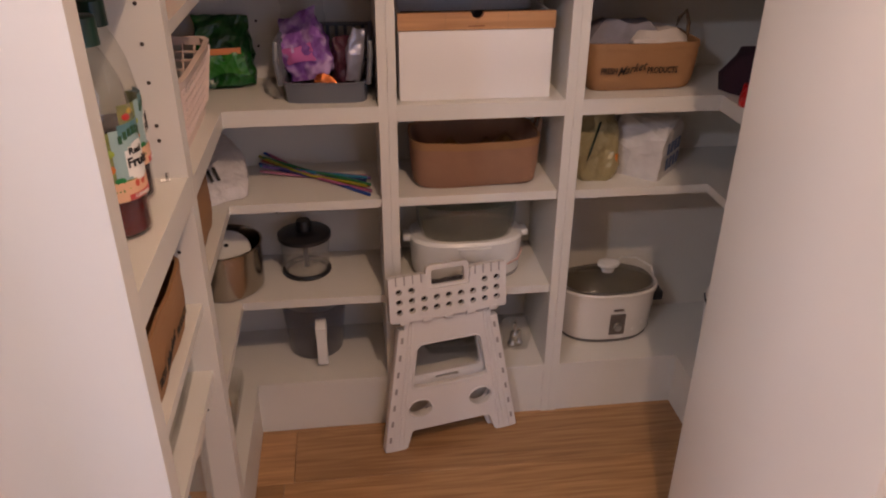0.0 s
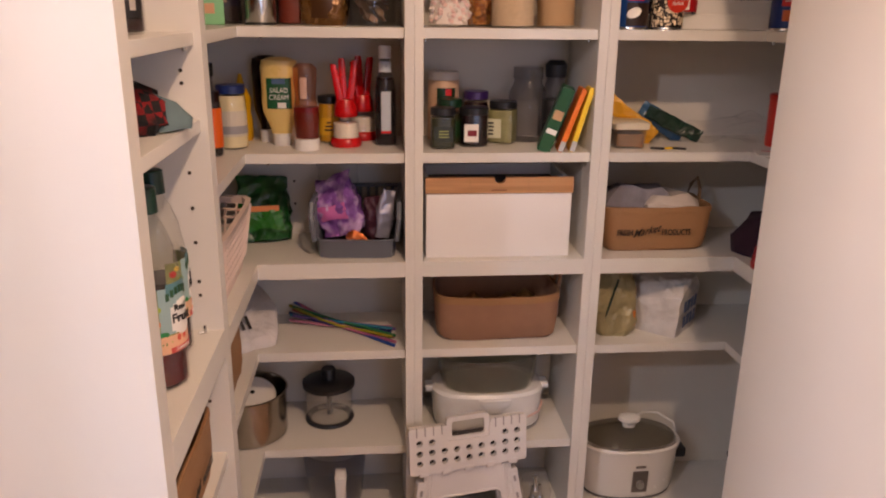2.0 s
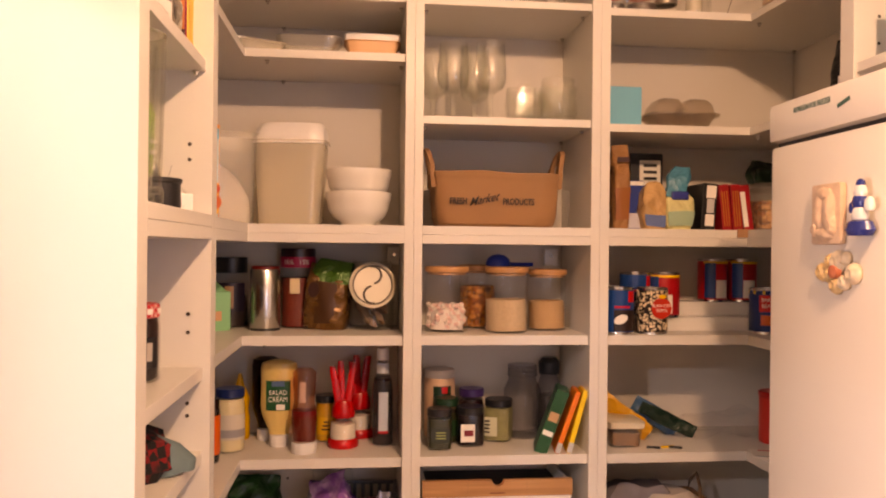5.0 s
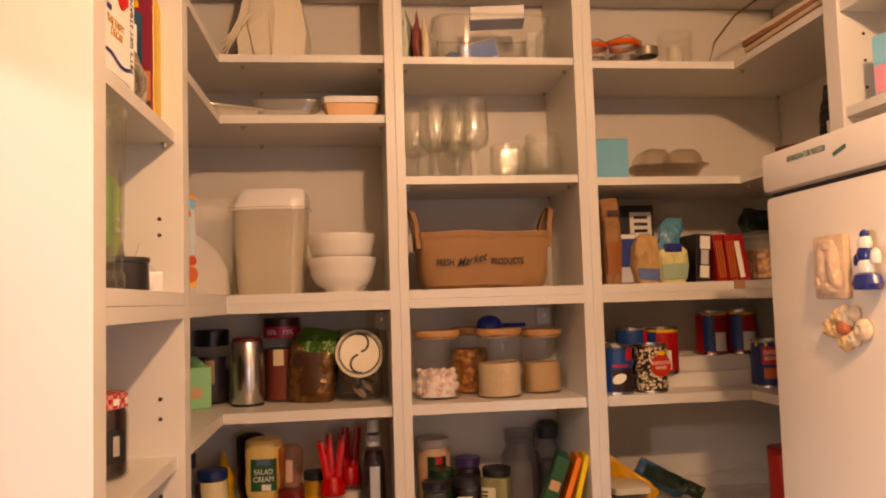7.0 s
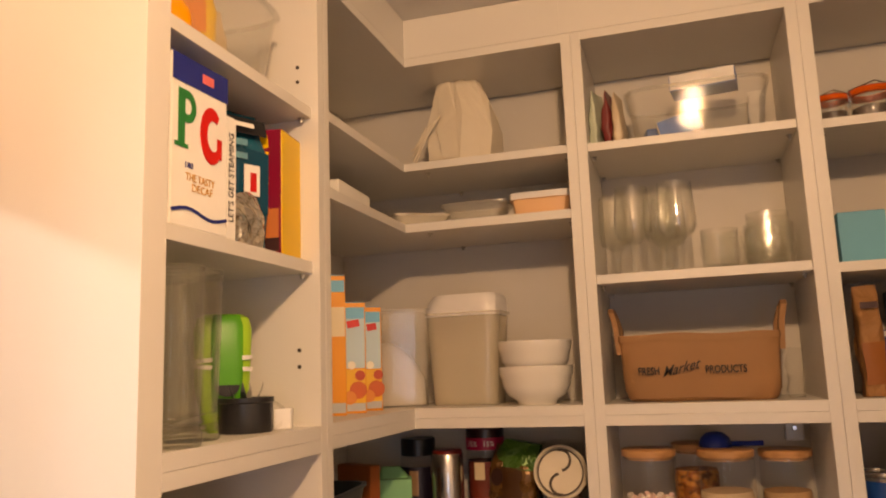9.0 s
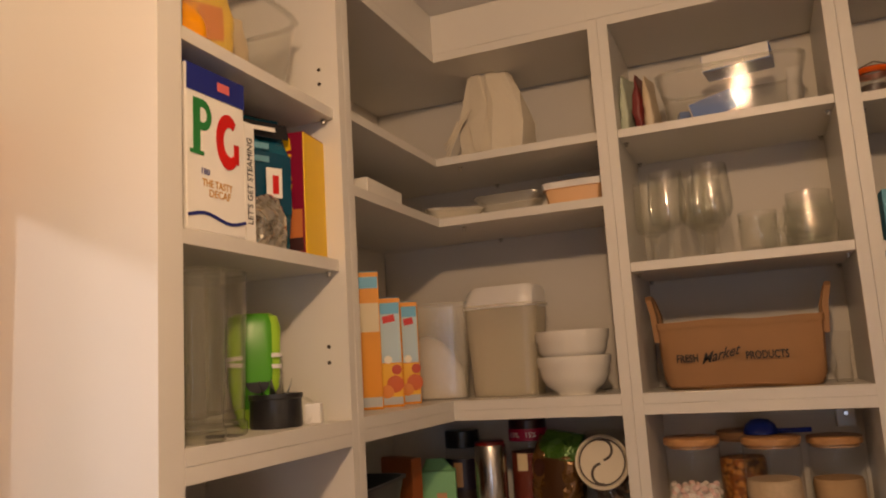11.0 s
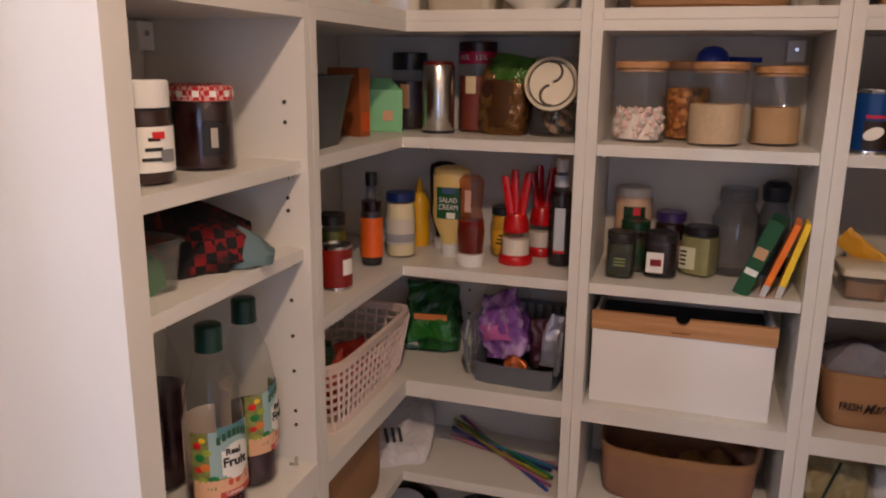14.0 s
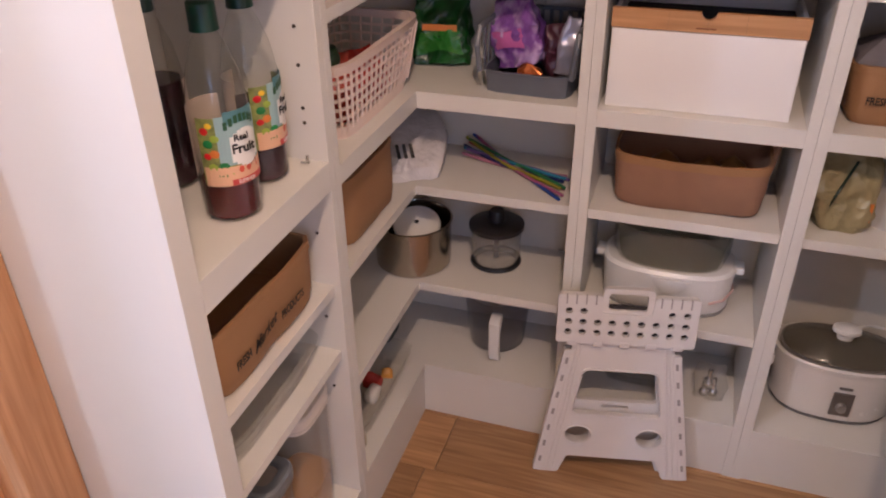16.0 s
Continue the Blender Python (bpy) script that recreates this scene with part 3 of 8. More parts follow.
def patch(parent, name, w, h, m, material, proud=0.0006):
    return part(name, box(bmn(), -w / 2, w / 2, -h / 2, h / 2, 0, proud), material, parent, m=m)


INK = col("black_ink", 28, 24, 22, 0.6)
PAPER = col("white_paper", 236, 232, 224, 0.7, bump=0.1)
KRAFT = mat("kraft_paper", (0.34, 0.19, 0.095), 0.75, vary=0.10, scale=25, bump=0.25, bump_scale=160)
CANVAS = mat("kraft_canvas", (0.32, 0.162, 0.068), 0.72, vary=0.07, scale=12, bump=0.3, bump_scale=420)
CANVAS_IN = mat("kraft_canvas_inside", (0.16, 0.095, 0.05), 0.85, vary=0.1, scale=12, bump=0.3, bump_scale=420)
PALE_BROWN = mat("felt_brown", (0.30, 0.155, 0.09), 0.85, vary=0.08, scale=30, bump=0.4, bump_scale=500)


def bars(parent, m, rows, w, h, material):
    """Print too small to read: short bars on m's plane, in uneven lengths."""
    for i in range(rows):
        k = 0.6 + 0.4 * abs(math.sin(3.1 * i + w * 90))
        patch(parent, "print_bar", w * k, h / rows * 0.45, m @ pose(0, h / 2 - (i + 0.5) * h / rows, 0.0007), material, 0.0004)


def jar(at, label, r, h, lid, fill, body=None, fill_to=0.8, paper=None, lid_h=0.018, neck=0.86, shoulder=0.8, square=0.0, rz=0.0, paper_z=(0.2, 0.62), group="jars and bottles", name="jar", category="jar", ink=True, spans=(-150, -30)):
    t = thing(name, at, label, category, group, rz)
    hb = h - lid_h
    pr = [(r * 0.9, 0), (r, r * 0.12), (r, hb * shoulder), (r * (neck + 0.06), hb * 0.95), (r * neck, hb)]
    part("glass_body", lathe(bmn(), [(0, 0.0)] + pr, 26, square=square), body or GLASS, t, smooth=True)
    if fill is not None:
        z = hb * fill_to
        part("filling", lathe(bmn(), [(0, 0.003), (r * 0.86, 0.003), (r * 0.94, r * 0.14), (r * 0.94, min(z, hb * shoulder)), (r * (0.94 if fill_to <= shoulder else neck), z), (0, z)], 26, square=square), fill, t, smooth=True)
    rl = r * neck + 0.003
    part("lid", lathe(bmn(), [(rl - 0.004, hb - 0.004), (rl, hb - 0.003), (rl, h - 0.002), (rl - 0.002, h), (0, h)], 26), lid, t, smooth=True)
    if paper is not None:
        k = 1.0 if not square else 1.0
        if square:
            patch(t, "paper_label", r * 1.5, hb * (paper_z[1] - paper_z[0]), front(0, -r * 1.005, hb * sum(paper_z) / 2), paper)
            if ink:
                bars(t, front(0, -r * 1.005, hb * sum(paper_z) / 2), 3, r, hb * (paper_z[1] - paper_z[0]) * 0.7, INK)
        else:
            sheet = part("paper_label", arc(r * k + 0.0004, hb * paper_z[0], hb * paper_z[1], *spans), paper, t)
            if ink:
                for i in range(3):
                    z = hb * (paper_z[0] + (paper_z[1] - paper_z[0]) * (0.25 + 0.22 * i))
                    part("print_bar", arc(r + 0.0012, z, z + 0.004, -112 + 6 * i, -70 - 4 * i, seg=8), INK, sheet)
    return t


def bottle(at, label, profile, body, cap, cap_profile, fill=None, fill_k=0.0, paper=None, paper_z=(0, 0), r_paper=0.03, sx=1.0, sy=1.0, rz=0.0, group="jars and bottles", name="bottle", spans=(-160, -20), category="bottle"):
    t = thing(name, at, label, category, group, rz)
    part("bottle_body", lathe(bmn(), [(0, profile[0][1])] + profile, 28, sx, sy), body, t, smooth=True)
    if fill is not None:
        inner = [(max(0, a * 0.94), z + 0.002) for a, z in profile if z < fill_k]
        r_top = inner[-1][0]
        part("filling", lathe(bmn(), [(0, inner[0][1])] + inner + [(r_top, fill_k), (0, fill_k)], 28, sx, sy), fill, t, smooth=True)
    part("cap", lathe(bmn(), cap_profile, 22), cap, t, smooth=True)
    if paper is not None:
        part("paper_label", arc(r_paper + 0.0006, *paper_z, *spans, sx=sx, sy=sy), paper, t)
    return t


def can(at, label, r, h, wrap, rz=0.0, patches=(), group="food cans"):
    t = thing("food_can", at, label, "can", group, rz)
    part("tin", lathe(bmn(), [(0, 0.002), (r * 0.95, 0.002), (r * 1.01, 0), (r * 1.01, 0.003), (r * 0.99, 0.005), (r * 0.99, h - 0.005), (r * 1.01, h - 0.003), (r * 1.01, h), (r * 0.95, h), (r * 0.95, h - 0.003), (0, h - 0.003)], 28), STEEL, t, smooth=True)
    wrapper = part("wrapper", arc(r * 0.995, 0.006, h - 0.006, 0, 360, seg=32), wrap, t, smooth=True)
    for nm, z0, z1, a0, a1, m in patches:
        part(nm, arc(r * 0.995 + 0.0008, z0, z1, a0, a1, seg=10), m, wrapper)
    return t


def carton(at, label, w, d, h, face, name="carton", category="box", group="food packets", rz=0.0, rx=0.0, ry=0.0, side=None, top=None, bands=(), bevel=0.0015, print_rows=0, print_ink=None):
    """A folded card box with its own top flap; bands: (z0, z1, material) round the front."""
    t = thing(name, at, label, category, group, rz, rx, ry)
    part("card_body", box(bmn(), -w / 2, w / 2, -d / 2, d / 2, 0, h - 0.0015, bevel), side or face, t)
    patch(t, "front_print", w - 0.003, h - 0.004, front(0, -d / 2 - 0.0001, h / 2), face)
    part("top_flap", box(bmn(), -w / 2 + 0.001, w / 2 - 0.001, -d / 2 + 0.001, d / 2 - 0.001, h - 0.0014, h, 0.0005), top or face, t)
    for z0, z1, m in bands:
        patch(t, "print_band", w - 0.005, z1 - z0, front(0, -d / 2 - 0.0009, (z0 + z1) / 2), m)
    if print_rows:
        bars(t, front(0, -d / 2 - 0.0016, h * 0.5), print_rows, w * 0.7, h * 0.4, print_ink or INK)
    return t


def pouch(at, label, w, d, h, m, seed, name="food_bag", category="bag", group="food packets", rz=0.0, rx=0.0, ry=0.0, top="crimp", crumple=0.006, band=None, band_z=(0.3, 0.6), band_w=0.6):
    """A soft filled bag, crimped, folded or open at its top."""
    t = thing(name, at, label, category, group, rz, rx, ry)
    bm = bmn()
    n = 26
    rings = []
    for i in range(n + 1):
        k = i / n
        bulge = 0.92 + 0.12 * math.sin(math.pi * min(1, k * 1.15))
        dd = d / 2 * bulge
        if top == "crimp":
            dd *= 1 if k < 0.55 else max(0.05, 1 - ((k - 0.55) / 0.45) ** 1.3)
        elif top == "gable":
            dd *= 1 if k < 0.78 else max(0.10, 1 - (k - 0.78) / 0.22)
        elif top == "round":
            dd *= math.sqrt(max(0.02, 1 - max(0, (k - 0.5) / 0.5) ** 2))
        ww = w / 2 * (bulge if k < 0.8 else bulge * (1.0 if top != "round" else math.sqrt(max(0.05, 1 - ((k - 0.6) / 0.42) ** 2))))
        sag = 0.0
        rings.append((0, sag, h * k, ww, dd, 0.35))
    loft(bm, rings, 48, crumple, seed, 16)
    for v in bm.verts:
        q = v.co * 52 + Vector((seed, 0, seed))
        v.co += Vector(noise.noise_vector(q)) * crumple * 0.42
    for v in bm.verts:
        if v.co.z < 0.004:
            v.co.z = max(0.0, v.co.z)
    part("bag_body", bm, m, t, smooth=True)
    if band is not None:
        bm = bmn()
        z0, z1 = band_z
        rings = []
        for i in range(5):
            k = z0 + (z1 - z0) * i / 4
            bulge = 0.92 + 0.12 * math.sin(math.pi * min(1, k * 1.15))
            rings.append((h * k, w / 2 * bulge * band_w, d / 2 * bulge))
        rows = []
        for z, ww, dd in rings:
            row = []
            for j in range(9):
                u = -1 + 2 * j / 8
                x = ww * u
                y = -dd * (1 - 0.10 * u * u) - 0.003
                v = Vector((x, y, z))
                v += Vector(noise.noise_vector((v + Vector((seed, seed * 1.7, 0))) * 16)) * crumple
                row.append((v, v + Vector((0, 0.006, 0))))
            rows.append(row)
        vs = [[(bm.verts.new(a), bm.verts.new(b)) for a, b in row] for row in rows]
        for i in range(4):
            for j in range(8):
                bm.faces.new((vs[i][j][0], vs[i][j + 1][0], vs[i + 1][j + 1][0], vs[i + 1][j][0]))
                bm.faces.new((vs[i][j][1], vs[i + 1][j][1], vs[i + 1][j + 1][1], vs[i][j + 1][1]))
        for i in range(4):
            for j in (0, 8):
                bm.faces.new((vs[i][j][0], vs[i + 1][j][0], vs[i + 1][j][1], vs[i][j][1]))
        for j in range(8):
            for i in (0, 4):
                bm.faces.new((vs[i][j][0], vs[i][j][1], vs[i][j + 1][1], vs[i][j + 1][0]))
        part("print_panel", bm, band, t, smooth=True)
    return t


def tub_mesh(w0, d0, w1, d1, h, wall=0.002, sq=0.6, rim=0.004, seg=36):
    """An open tub, flared from w0 x d0 at its foot to w1 x d1 at its rim, with wall thickness."""
    rings = [(0, 0, 0, w0 / 2, d0 / 2, sq), (0, 0, h * 0.5, (w0 + w1) / 4, (d0 + d1) / 4, sq), (0, 0, h - rim, w1 / 2, d1 / 2, sq), (0, 0, h - rim, w1 / 2 + rim, d1 / 2 + rim, sq), (0, 0, h, w1 / 2 + rim, d1 / 2 + rim, sq),
             (0, 0, h, w1 / 2 - wall, d1 / 2 - wall, sq), (0, 0, wall + 0.001, w0 / 2 - wall, d0 / 2 - wall, sq)]
    return loft(bmn(), rings, seg)


def lidded_tub(at, label, w, d, h, body, lid, fill=None, fill_h=0.6, rz=0.0, name="plastic_tub", category="food container", lid_h=0.012, group="plastic food containers"):
    t = thing(name, at, label, category, group, rz)
    part("tub_body", tub_mesh(w * 0.88, d * 0.88, w, d, h - lid_h), body, t, smooth=True)
    if fill is not None:
        part("filling", loft(bmn(), [(0, 0, 0.004, w * 0.42, d * 0.42, 0.6), (0, 0, h * fill_h, w * 0.45, d * 0.45, 0.6)], 30, 0.004, 3.3, 30), fill, t, smooth=True)
    part("lid", loft(bmn(), [(0, 0, h - lid_h - 0.003, w / 2 + 0.004, d / 2 + 0.004, 0.6), (0, 0, h - 0.002, w / 2 + 0.005, d / 2 + 0.005, 0.6), (0, 0, h, w / 2 + 0.002, d / 2 + 0.002, 0.6)], 36), lid, t, smooth=True)
    return t


def market_box(at, label, w, d, h, rz=0.0, lettered=True, handles=False, size=0.0205, sag=0.004, inside=True):
    """A stiff kraft canvas box, open on top, with FRESH Market PRODUCTS printed on its front."""
    t = thing("canvas_storage_box", at, label, "storage box", "kraft canvas boxes", rz)
    rings = [(0, 0, 0.0, w / 2 - 0.018, d / 2 - 0.010, 0.6), (0, 0, 0.007, w / 2 - 0.012, d / 2 - 0.002, 0.62), (0, 0, h * 0.25, w / 2 - 0.007, d / 2 + 0.001, 0.64), (0, 0, h * 0.5, w / 2 - 0.003, d / 2 + 0.002, 0.65), (0, 0, h * 0.78, w / 2, d / 2 + 0.001, 0.7), (0, 0, h - 0.003, w / 2 + 0.001, d / 2, 0.72), (0, 0, h, w / 2 - 0.001, d / 2 - 0.002, 0.72), (0, 0, h - 0.002, w / 2 - 0.005, d / 2 - 0.006, 0.72)]
    part("canvas_wall", loft(bmn(), rings, 48, sag, w * 40 + d, 14, True), CANVAS, t, smooth=True) if not inside else None
    if inside:
        bm = bmn()
        loft(bm, rings + [(0, 0, 0.02, w / 2 - 0.007, d / 2 - 0.008, 0.72)], 48, sag, w * 40 + d, 14, True)
        cloth = part("canvas_wall", bm, CANVAS, t, smooth=True)
    part("hem", loft(bmn(), [(0, 0, h - 0.012, w / 2 + 0.003, d / 2 + 0.002, 0.72), (0, 0, h + 0.001, w / 2 + 0.002, d / 2 + 0.001, 0.72), (0, 0, h + 0.001, w / 2 - 0.004, d / 2 - 0.005, 0.72), (0, 0, h - 0.012, w / 2 - 0.004, d / 2 - 0.005, 0.72)], 48, sag, w * 40 + d, 14, False), CANVAS, t, smooth=True)
    if lettered:
        y = -d / 2 - 0.0092
        text("FRESH", size, INK, cloth, front(-w * 0.315, y, h * 0.46), squeeze=0.72, bold=0.0004)
        text("PRODUCTS", size, INK, cloth, front(w * 0.150, y, h * 0.46), squeeze=0.70, bold=0.0004)
        text("Market", size * 1.30, INK, cloth, front(-w * 0.128, y, h * 0.49) @ pose(0, 0, 0, 0, 0, 13), shear=0.7, squeeze=0.90, bold=0.0002)
    if handles:
        for s in (-1, 1):
            bm = bmn()
            pts = [(s * (w / 2 - 0.001), -0.042, h - 0.035), (s * (w / 2 + 0.003), -0.040, h + 0.02), (s * (w / 2 + 0.011), -0.026, h + 0.050), (s * (w / 2 + 0.014), 0.0, h + 0.060), (s * (w / 2 + 0.011), 0.026, h + 0.050), (s * (w / 2 + 0.003), 0.040, h + 0.02), (s * (w / 2 - 0.001), 0.042, h - 0.035)]
            strip = []
            for p in pts:
                strip.append([bm.verts.new((p[0] + dx, p[1] + dy, p[2])) for dx, dy in ((-0.006, -0.014), (0.005, -0.014), (0.006, 0.014), (-0.005, 0.014))])
            for a, b in zip(strip, strip[1:]):
                for k in range(4):
                    bm.faces.new((a[k], a[(k + 1) % 4], b[(k + 1) % 4], b[k]))
            bm.faces.new(strip[0][::-1])
            bm.faces.new(strip[-1])
            part("handle", bm, CANVAS, t, smooth=True)
    return t


def slot_basket(at, label, w, d, h, m, rz=0.0, flare=1.12, slats=11, low_front=0.0, group="plastic baskets"):
    """A plastic basket with upright ribs between a foot and a rim, so that one sees through its sides."""
    t = thing("plastic_basket", at, label, "basket", group, rz)
    w1, d1 = w * flare, d * flare
    part("tray_base", tub_mesh(w, d, w * 1.02, d * 1.02, h * 0.16, 0.003, 0.7, 0.001), m, t, smooth=True)
    bm = bmn()
    loft(bm, [(0, 0, h * 0.88, w1 / 2 - 0.001, d1 / 2 - 0.001, 0.7), (0, 0, h * 0.88, w1 / 2 + 0.004, d1 / 2 + 0.004, 0.7), (0, 0, h, w1 / 2 + 0.008, d1 / 2 + 0.008, 0.7), (0, 0, h, w1 / 2 - 0.003, d1 / 2 - 0.003, 0.7), (0, 0, h * 0.88, w1 / 2 - 0.001, d1 / 2 - 0.001, 0.7)], 40, cap=False)
    part("rim", bm, m, t, smooth=True)
    z0, z1 = h * 0.12, h * 0.90
    for side in range(4):
        n = slats if side % 2 == 0 else max(4, int(slats * d / w))
        for i in range(n):
            u = (-0.46 + 0.92 * i / (n - 1))
            if side == 0:
                a, b = (u * w, -d / 2 * 1.0), (u * w1, -d1 / 2)
            elif side == 2:
                a, b = (u * w, d / 2), (u * w1, d1 / 2)
            elif side == 1:
                a, b = (w / 2, u * d), (w1 / 2, u * d1)
            else:
                a, b = (-w / 2, u * d), (-w1 / 2, u * d1)
            part("rib", tube(bmn(), [(*a, z0), (*b, z1)], 0.0028, 6), m, t)
    for k in (0.26, 0.39, 0.52, 0.65, 0.77):
        g = (k - 0.12) / 0.78
        a, b = (w + (w1 - w) * g) / 2, (d + (d1 - d) * g) / 2
        part("cross_rail", loft(bmn(), [(0, 0, h * k, a - 0.002, b - 0.002, 0.7), (0, 0, h * k, a + 0.0022, b + 0.0022, 0.7), (0, 0, h * k + 0.005, a + 0.0022, b + 0.0022, 0.7), (0, 0, h * k + 0.005, a - 0.002, b - 0.002, 0.7), (0, 0, h * k, a - 0.002, b - 0.002, 0.7)], 40, cap=False), m, t)
    return t


# ---- left-hand shelves ----
# top: clear bin of packets
t = thing("storage_bin", (-0.32, 0.98, 2.173), "clear plastic bin holding yellow and pink packets", "storage bin", "clear plastic bins")
part("bin_wall", tub_mesh(0.17, 0.22, 0.20, 0.25, 0.13), CLEARP, t, smooth=True)
part("bin_lip", loft(bmn(), [(0, 0, 0.124, 0.105, 0.130, 0.6), (0, 0, 0.131, 0.106, 0.131, 0.6), (0, 0, 0.131, 0.099, 0.124, 0.6), (0, 0, 0.124, 0.099, 0.124, 0.6)], 36, cap=False), CLEARP, t, smooth=True)
YEL = col("yellow_print", 238, 190, 40, 0.45)
pouch((-0.30, 0.94, 2.177), "yellow printed food packet in a clear bin", 0.10, 0.05, 0.16, YEL, 4.1, rz=60, band=col("orange_print", 225, 130, 40, 0.5))
pouch((-0.33, 1.03, 2.177), "pale crinkled food packet in a clear bin", 0.09, 0.05, 0.14, col("pale_packet", 214, 190, 150, 0.4), 5.2, rz=70)
pouch((-0.255, 0.865, 2.173), "orange packet beside the clear bin", 0.05, 0.035, 0.075, col("orange_packet", 235, 150, 30, 0.4), 8.8, rz=60)
carton((-0.25, 0.81, 2.173), "pale blue and white packet with dark print", 0.05, 0.04, 0.12, col("pale_blue", 170, 210, 225, 0.5), rz=60, bands=((0.0, 0.03, col("dark_print", 60, 30, 30, 0.5)),))

# tea and packets
t = carton((-0.254, 0.866, 1.922), "large white tea box with a blue lid and coloured emblem", 0.106, 0.10, 0.212, PAPER, name="tea_box", rz=87, top=col("blue_lid", 30, 45, 130, 0.4))
NAVY = col("navy_print", 28, 40, 120, 0.45)
patch(t, "blue_top_band", 0.1055, 0.034, front(0, -0.0513, 0.193), NAVY)
patch(t, "emblem", 0.022, 0.012, front(0.012, -0.0520, 0.193, 0), col("pink_print", 225, 110, 110, 0.5))
GREENP = col("green_print", 20, 120, 60, 0.45)
REDP = col("red_print", 205, 30, 30, 0.45)
patch(t, "green_bar", 0.012, 0.072, front(-0.036, -0.0513, 0.132), GREENP)
patch(t, "green_foot", 0.024, 0.005, front(-0.036, -0.0514, 0.0985), GREENP, 0.0007)
part("green_bowl", lathe(bmn(), [(0.010, 0), (0.020, 0), (0.020, 0.0007), (0.010, 0.0007), (0.010, 0)], 24, 0.8, 1.0), GREENP, t, m=front(-0.026, -0.0514, 0.148))
bm = bmn()
rows = []
for k in range(15):
    a, w = radians(52 + 19 * k), 0.0045 + 0.0035 * math.sin(math.pi * k / 14)
    rows.append([bm.verts.new(((0.021 + f * w) * 0.82 * math.cos(a), (0.021 + f * w) * 1.35 * math.sin(a), y0)) for f, y0 in ((-1, 0), (1, 0), (1, 0.0009), (-1, 0.0009))])
for a, b in zip(rows, rows[1:]):
    for k in range(4):
        bm.faces.new((a[k], a[(k + 1) % 4], b[(k + 1) % 4], b[k]))
bm.faces.new(rows[0])
bm.faces.new(rows[-1])
part("red_crescent", bm, REDP, t, m=front(0.022, -0.0514, 0.124))
patch(t, "red_bar", 0.009, 0.026, front(0.036, -0.0515, 0.110), REDP, 0.0009)
text("180", 0.011, NAVY, t, front(-0.022, -0.0516, 0.076))
ORNG = col("orange_ink", 205, 150, 70, 0.5)
text("THE TASTY", 0.0135, ORNG, t, front(0.0, -0.0516, 0.062), squeeze=0.8)
text("DECAF", 0.0135, ORNG, t, front(0.004, -0.0516, 0.050), squeeze=0.95)
for k in range(8):
    patch(t, "blue_wave", 0.0140, 0.004, front(-0.0455 + 0.0130 * k, -0.0515, 0.020 + 0.004 * math.sin(k * 0.9)) @ pose(0, 0, 0, 0, 0, 14 * math.cos(k * 0.9)), NAVY)
t = carton((-0.250, 0.936, 1.922), "narrow white card box with black lettering down its edge", 0.022, 0.09, 0.165, PAPER, rz=86)
text("LET'S GET STEAMING", 0.0145, INK, t, front(0.0, -0.0461, 0.083) @ pose(0, 0, 0, 0, 0, 90), squeeze=0.88)
t = pouch((-0.276, 1.028, 1.922), "teal rice bag with a black top and a clear window", 0.118, 0.055, 0.215, film("teal_film", 22, 92, 112, 0.25), 2.2, rz=64, crumple=0.005, band=col("teal_dark", 16, 70, 92, 0.25), band_z=(0.28, 0.7), band_w=0.9)
patch(t, "black_top_band", 0.110, 0.026, front(0, -0.021, 0.190, 0, -14), BLACK)
bars(t, front(0.004, -0.030, 0.188, 0, -14), 1, 0.05, 0.016, PAPER)
bars(t, front(-0.012, -0.034, 0.150), 2, 0.055, 0.040, col("pale_teal_ink", 96, 150, 168, 0.4))
patch(t, "white_label", 0.026, 0.045, front(0.022, -0.036, 0.105), PAPER)
patch(t, "red_bar", 0.010, 0.028, front(0.024, -0.037, 0.102), REDP)
pouch((-0.226, 0.990, 1.922), "crumpled clear film packet with a bright sheen", 0.075, 0.026, 0.075, film("silver_film", 232, 226, 214, 0.12, 0.95, 34), 7.7, rz=80, crumple=0.010)
MAG = col("magenta_print", 128, 8, 48, 0.4)
t = carton((-0.246, 1.118, 1.922), "magenta and yellow card box of savoury mix", 0.056, 0.074, 0.196, MAG, rz=6, side=YEL, top=MAG)
for k in range(5):
    patch(t, "yellow_lettering", 0.020, 0.020, front(-0.004, -0.0382, 0.176 - 0.024 * k) @ pose(0, 0, 0, 0, 0, 8 * (-1) ** k), YEL)
patch(t, "picture_panel", 0.046, 0.065, front(0.0, -0.0380, 0.04), col("dish_print", 190, 110, 60, 0.5))
patch(t, "dark_panel", 0.048, 0.02, front(0.0, -0.0388, 0.018), col("dark_print", 60, 30, 30, 0.5))

def slab_blade(c, q):
    """One bent, pointed chopping blade that stands up from the middle of its base."""
    bm = bmn()
    side = Vector((-q, c, 0)) * 0.005
    rows = []
    for r, z, w in ((0.004, 0.030, 1.0), (0.015, 0.044, 1.0), (0.021, 0.056, 0.7), (0.024, 0.068, 0.1)):
        mid = Vector((r * c, r * q, z))
        rows.append([bm.verts.new(mid + side * w * a + Vector((0, 0, b))) for a, b in ((-1, 0), (1, 0), (1, 0.0015), (-1, 0.0015))])
    for a, b in zip(rows, rows[1:]):
        for k in range(4):
            bm.faces.new((a[k], a[(k + 1) % 4], b[(k + 1) % 4], b[k]))
    bm.faces.new(rows[0])
    bm.faces.new(rows[-1])
    return bm


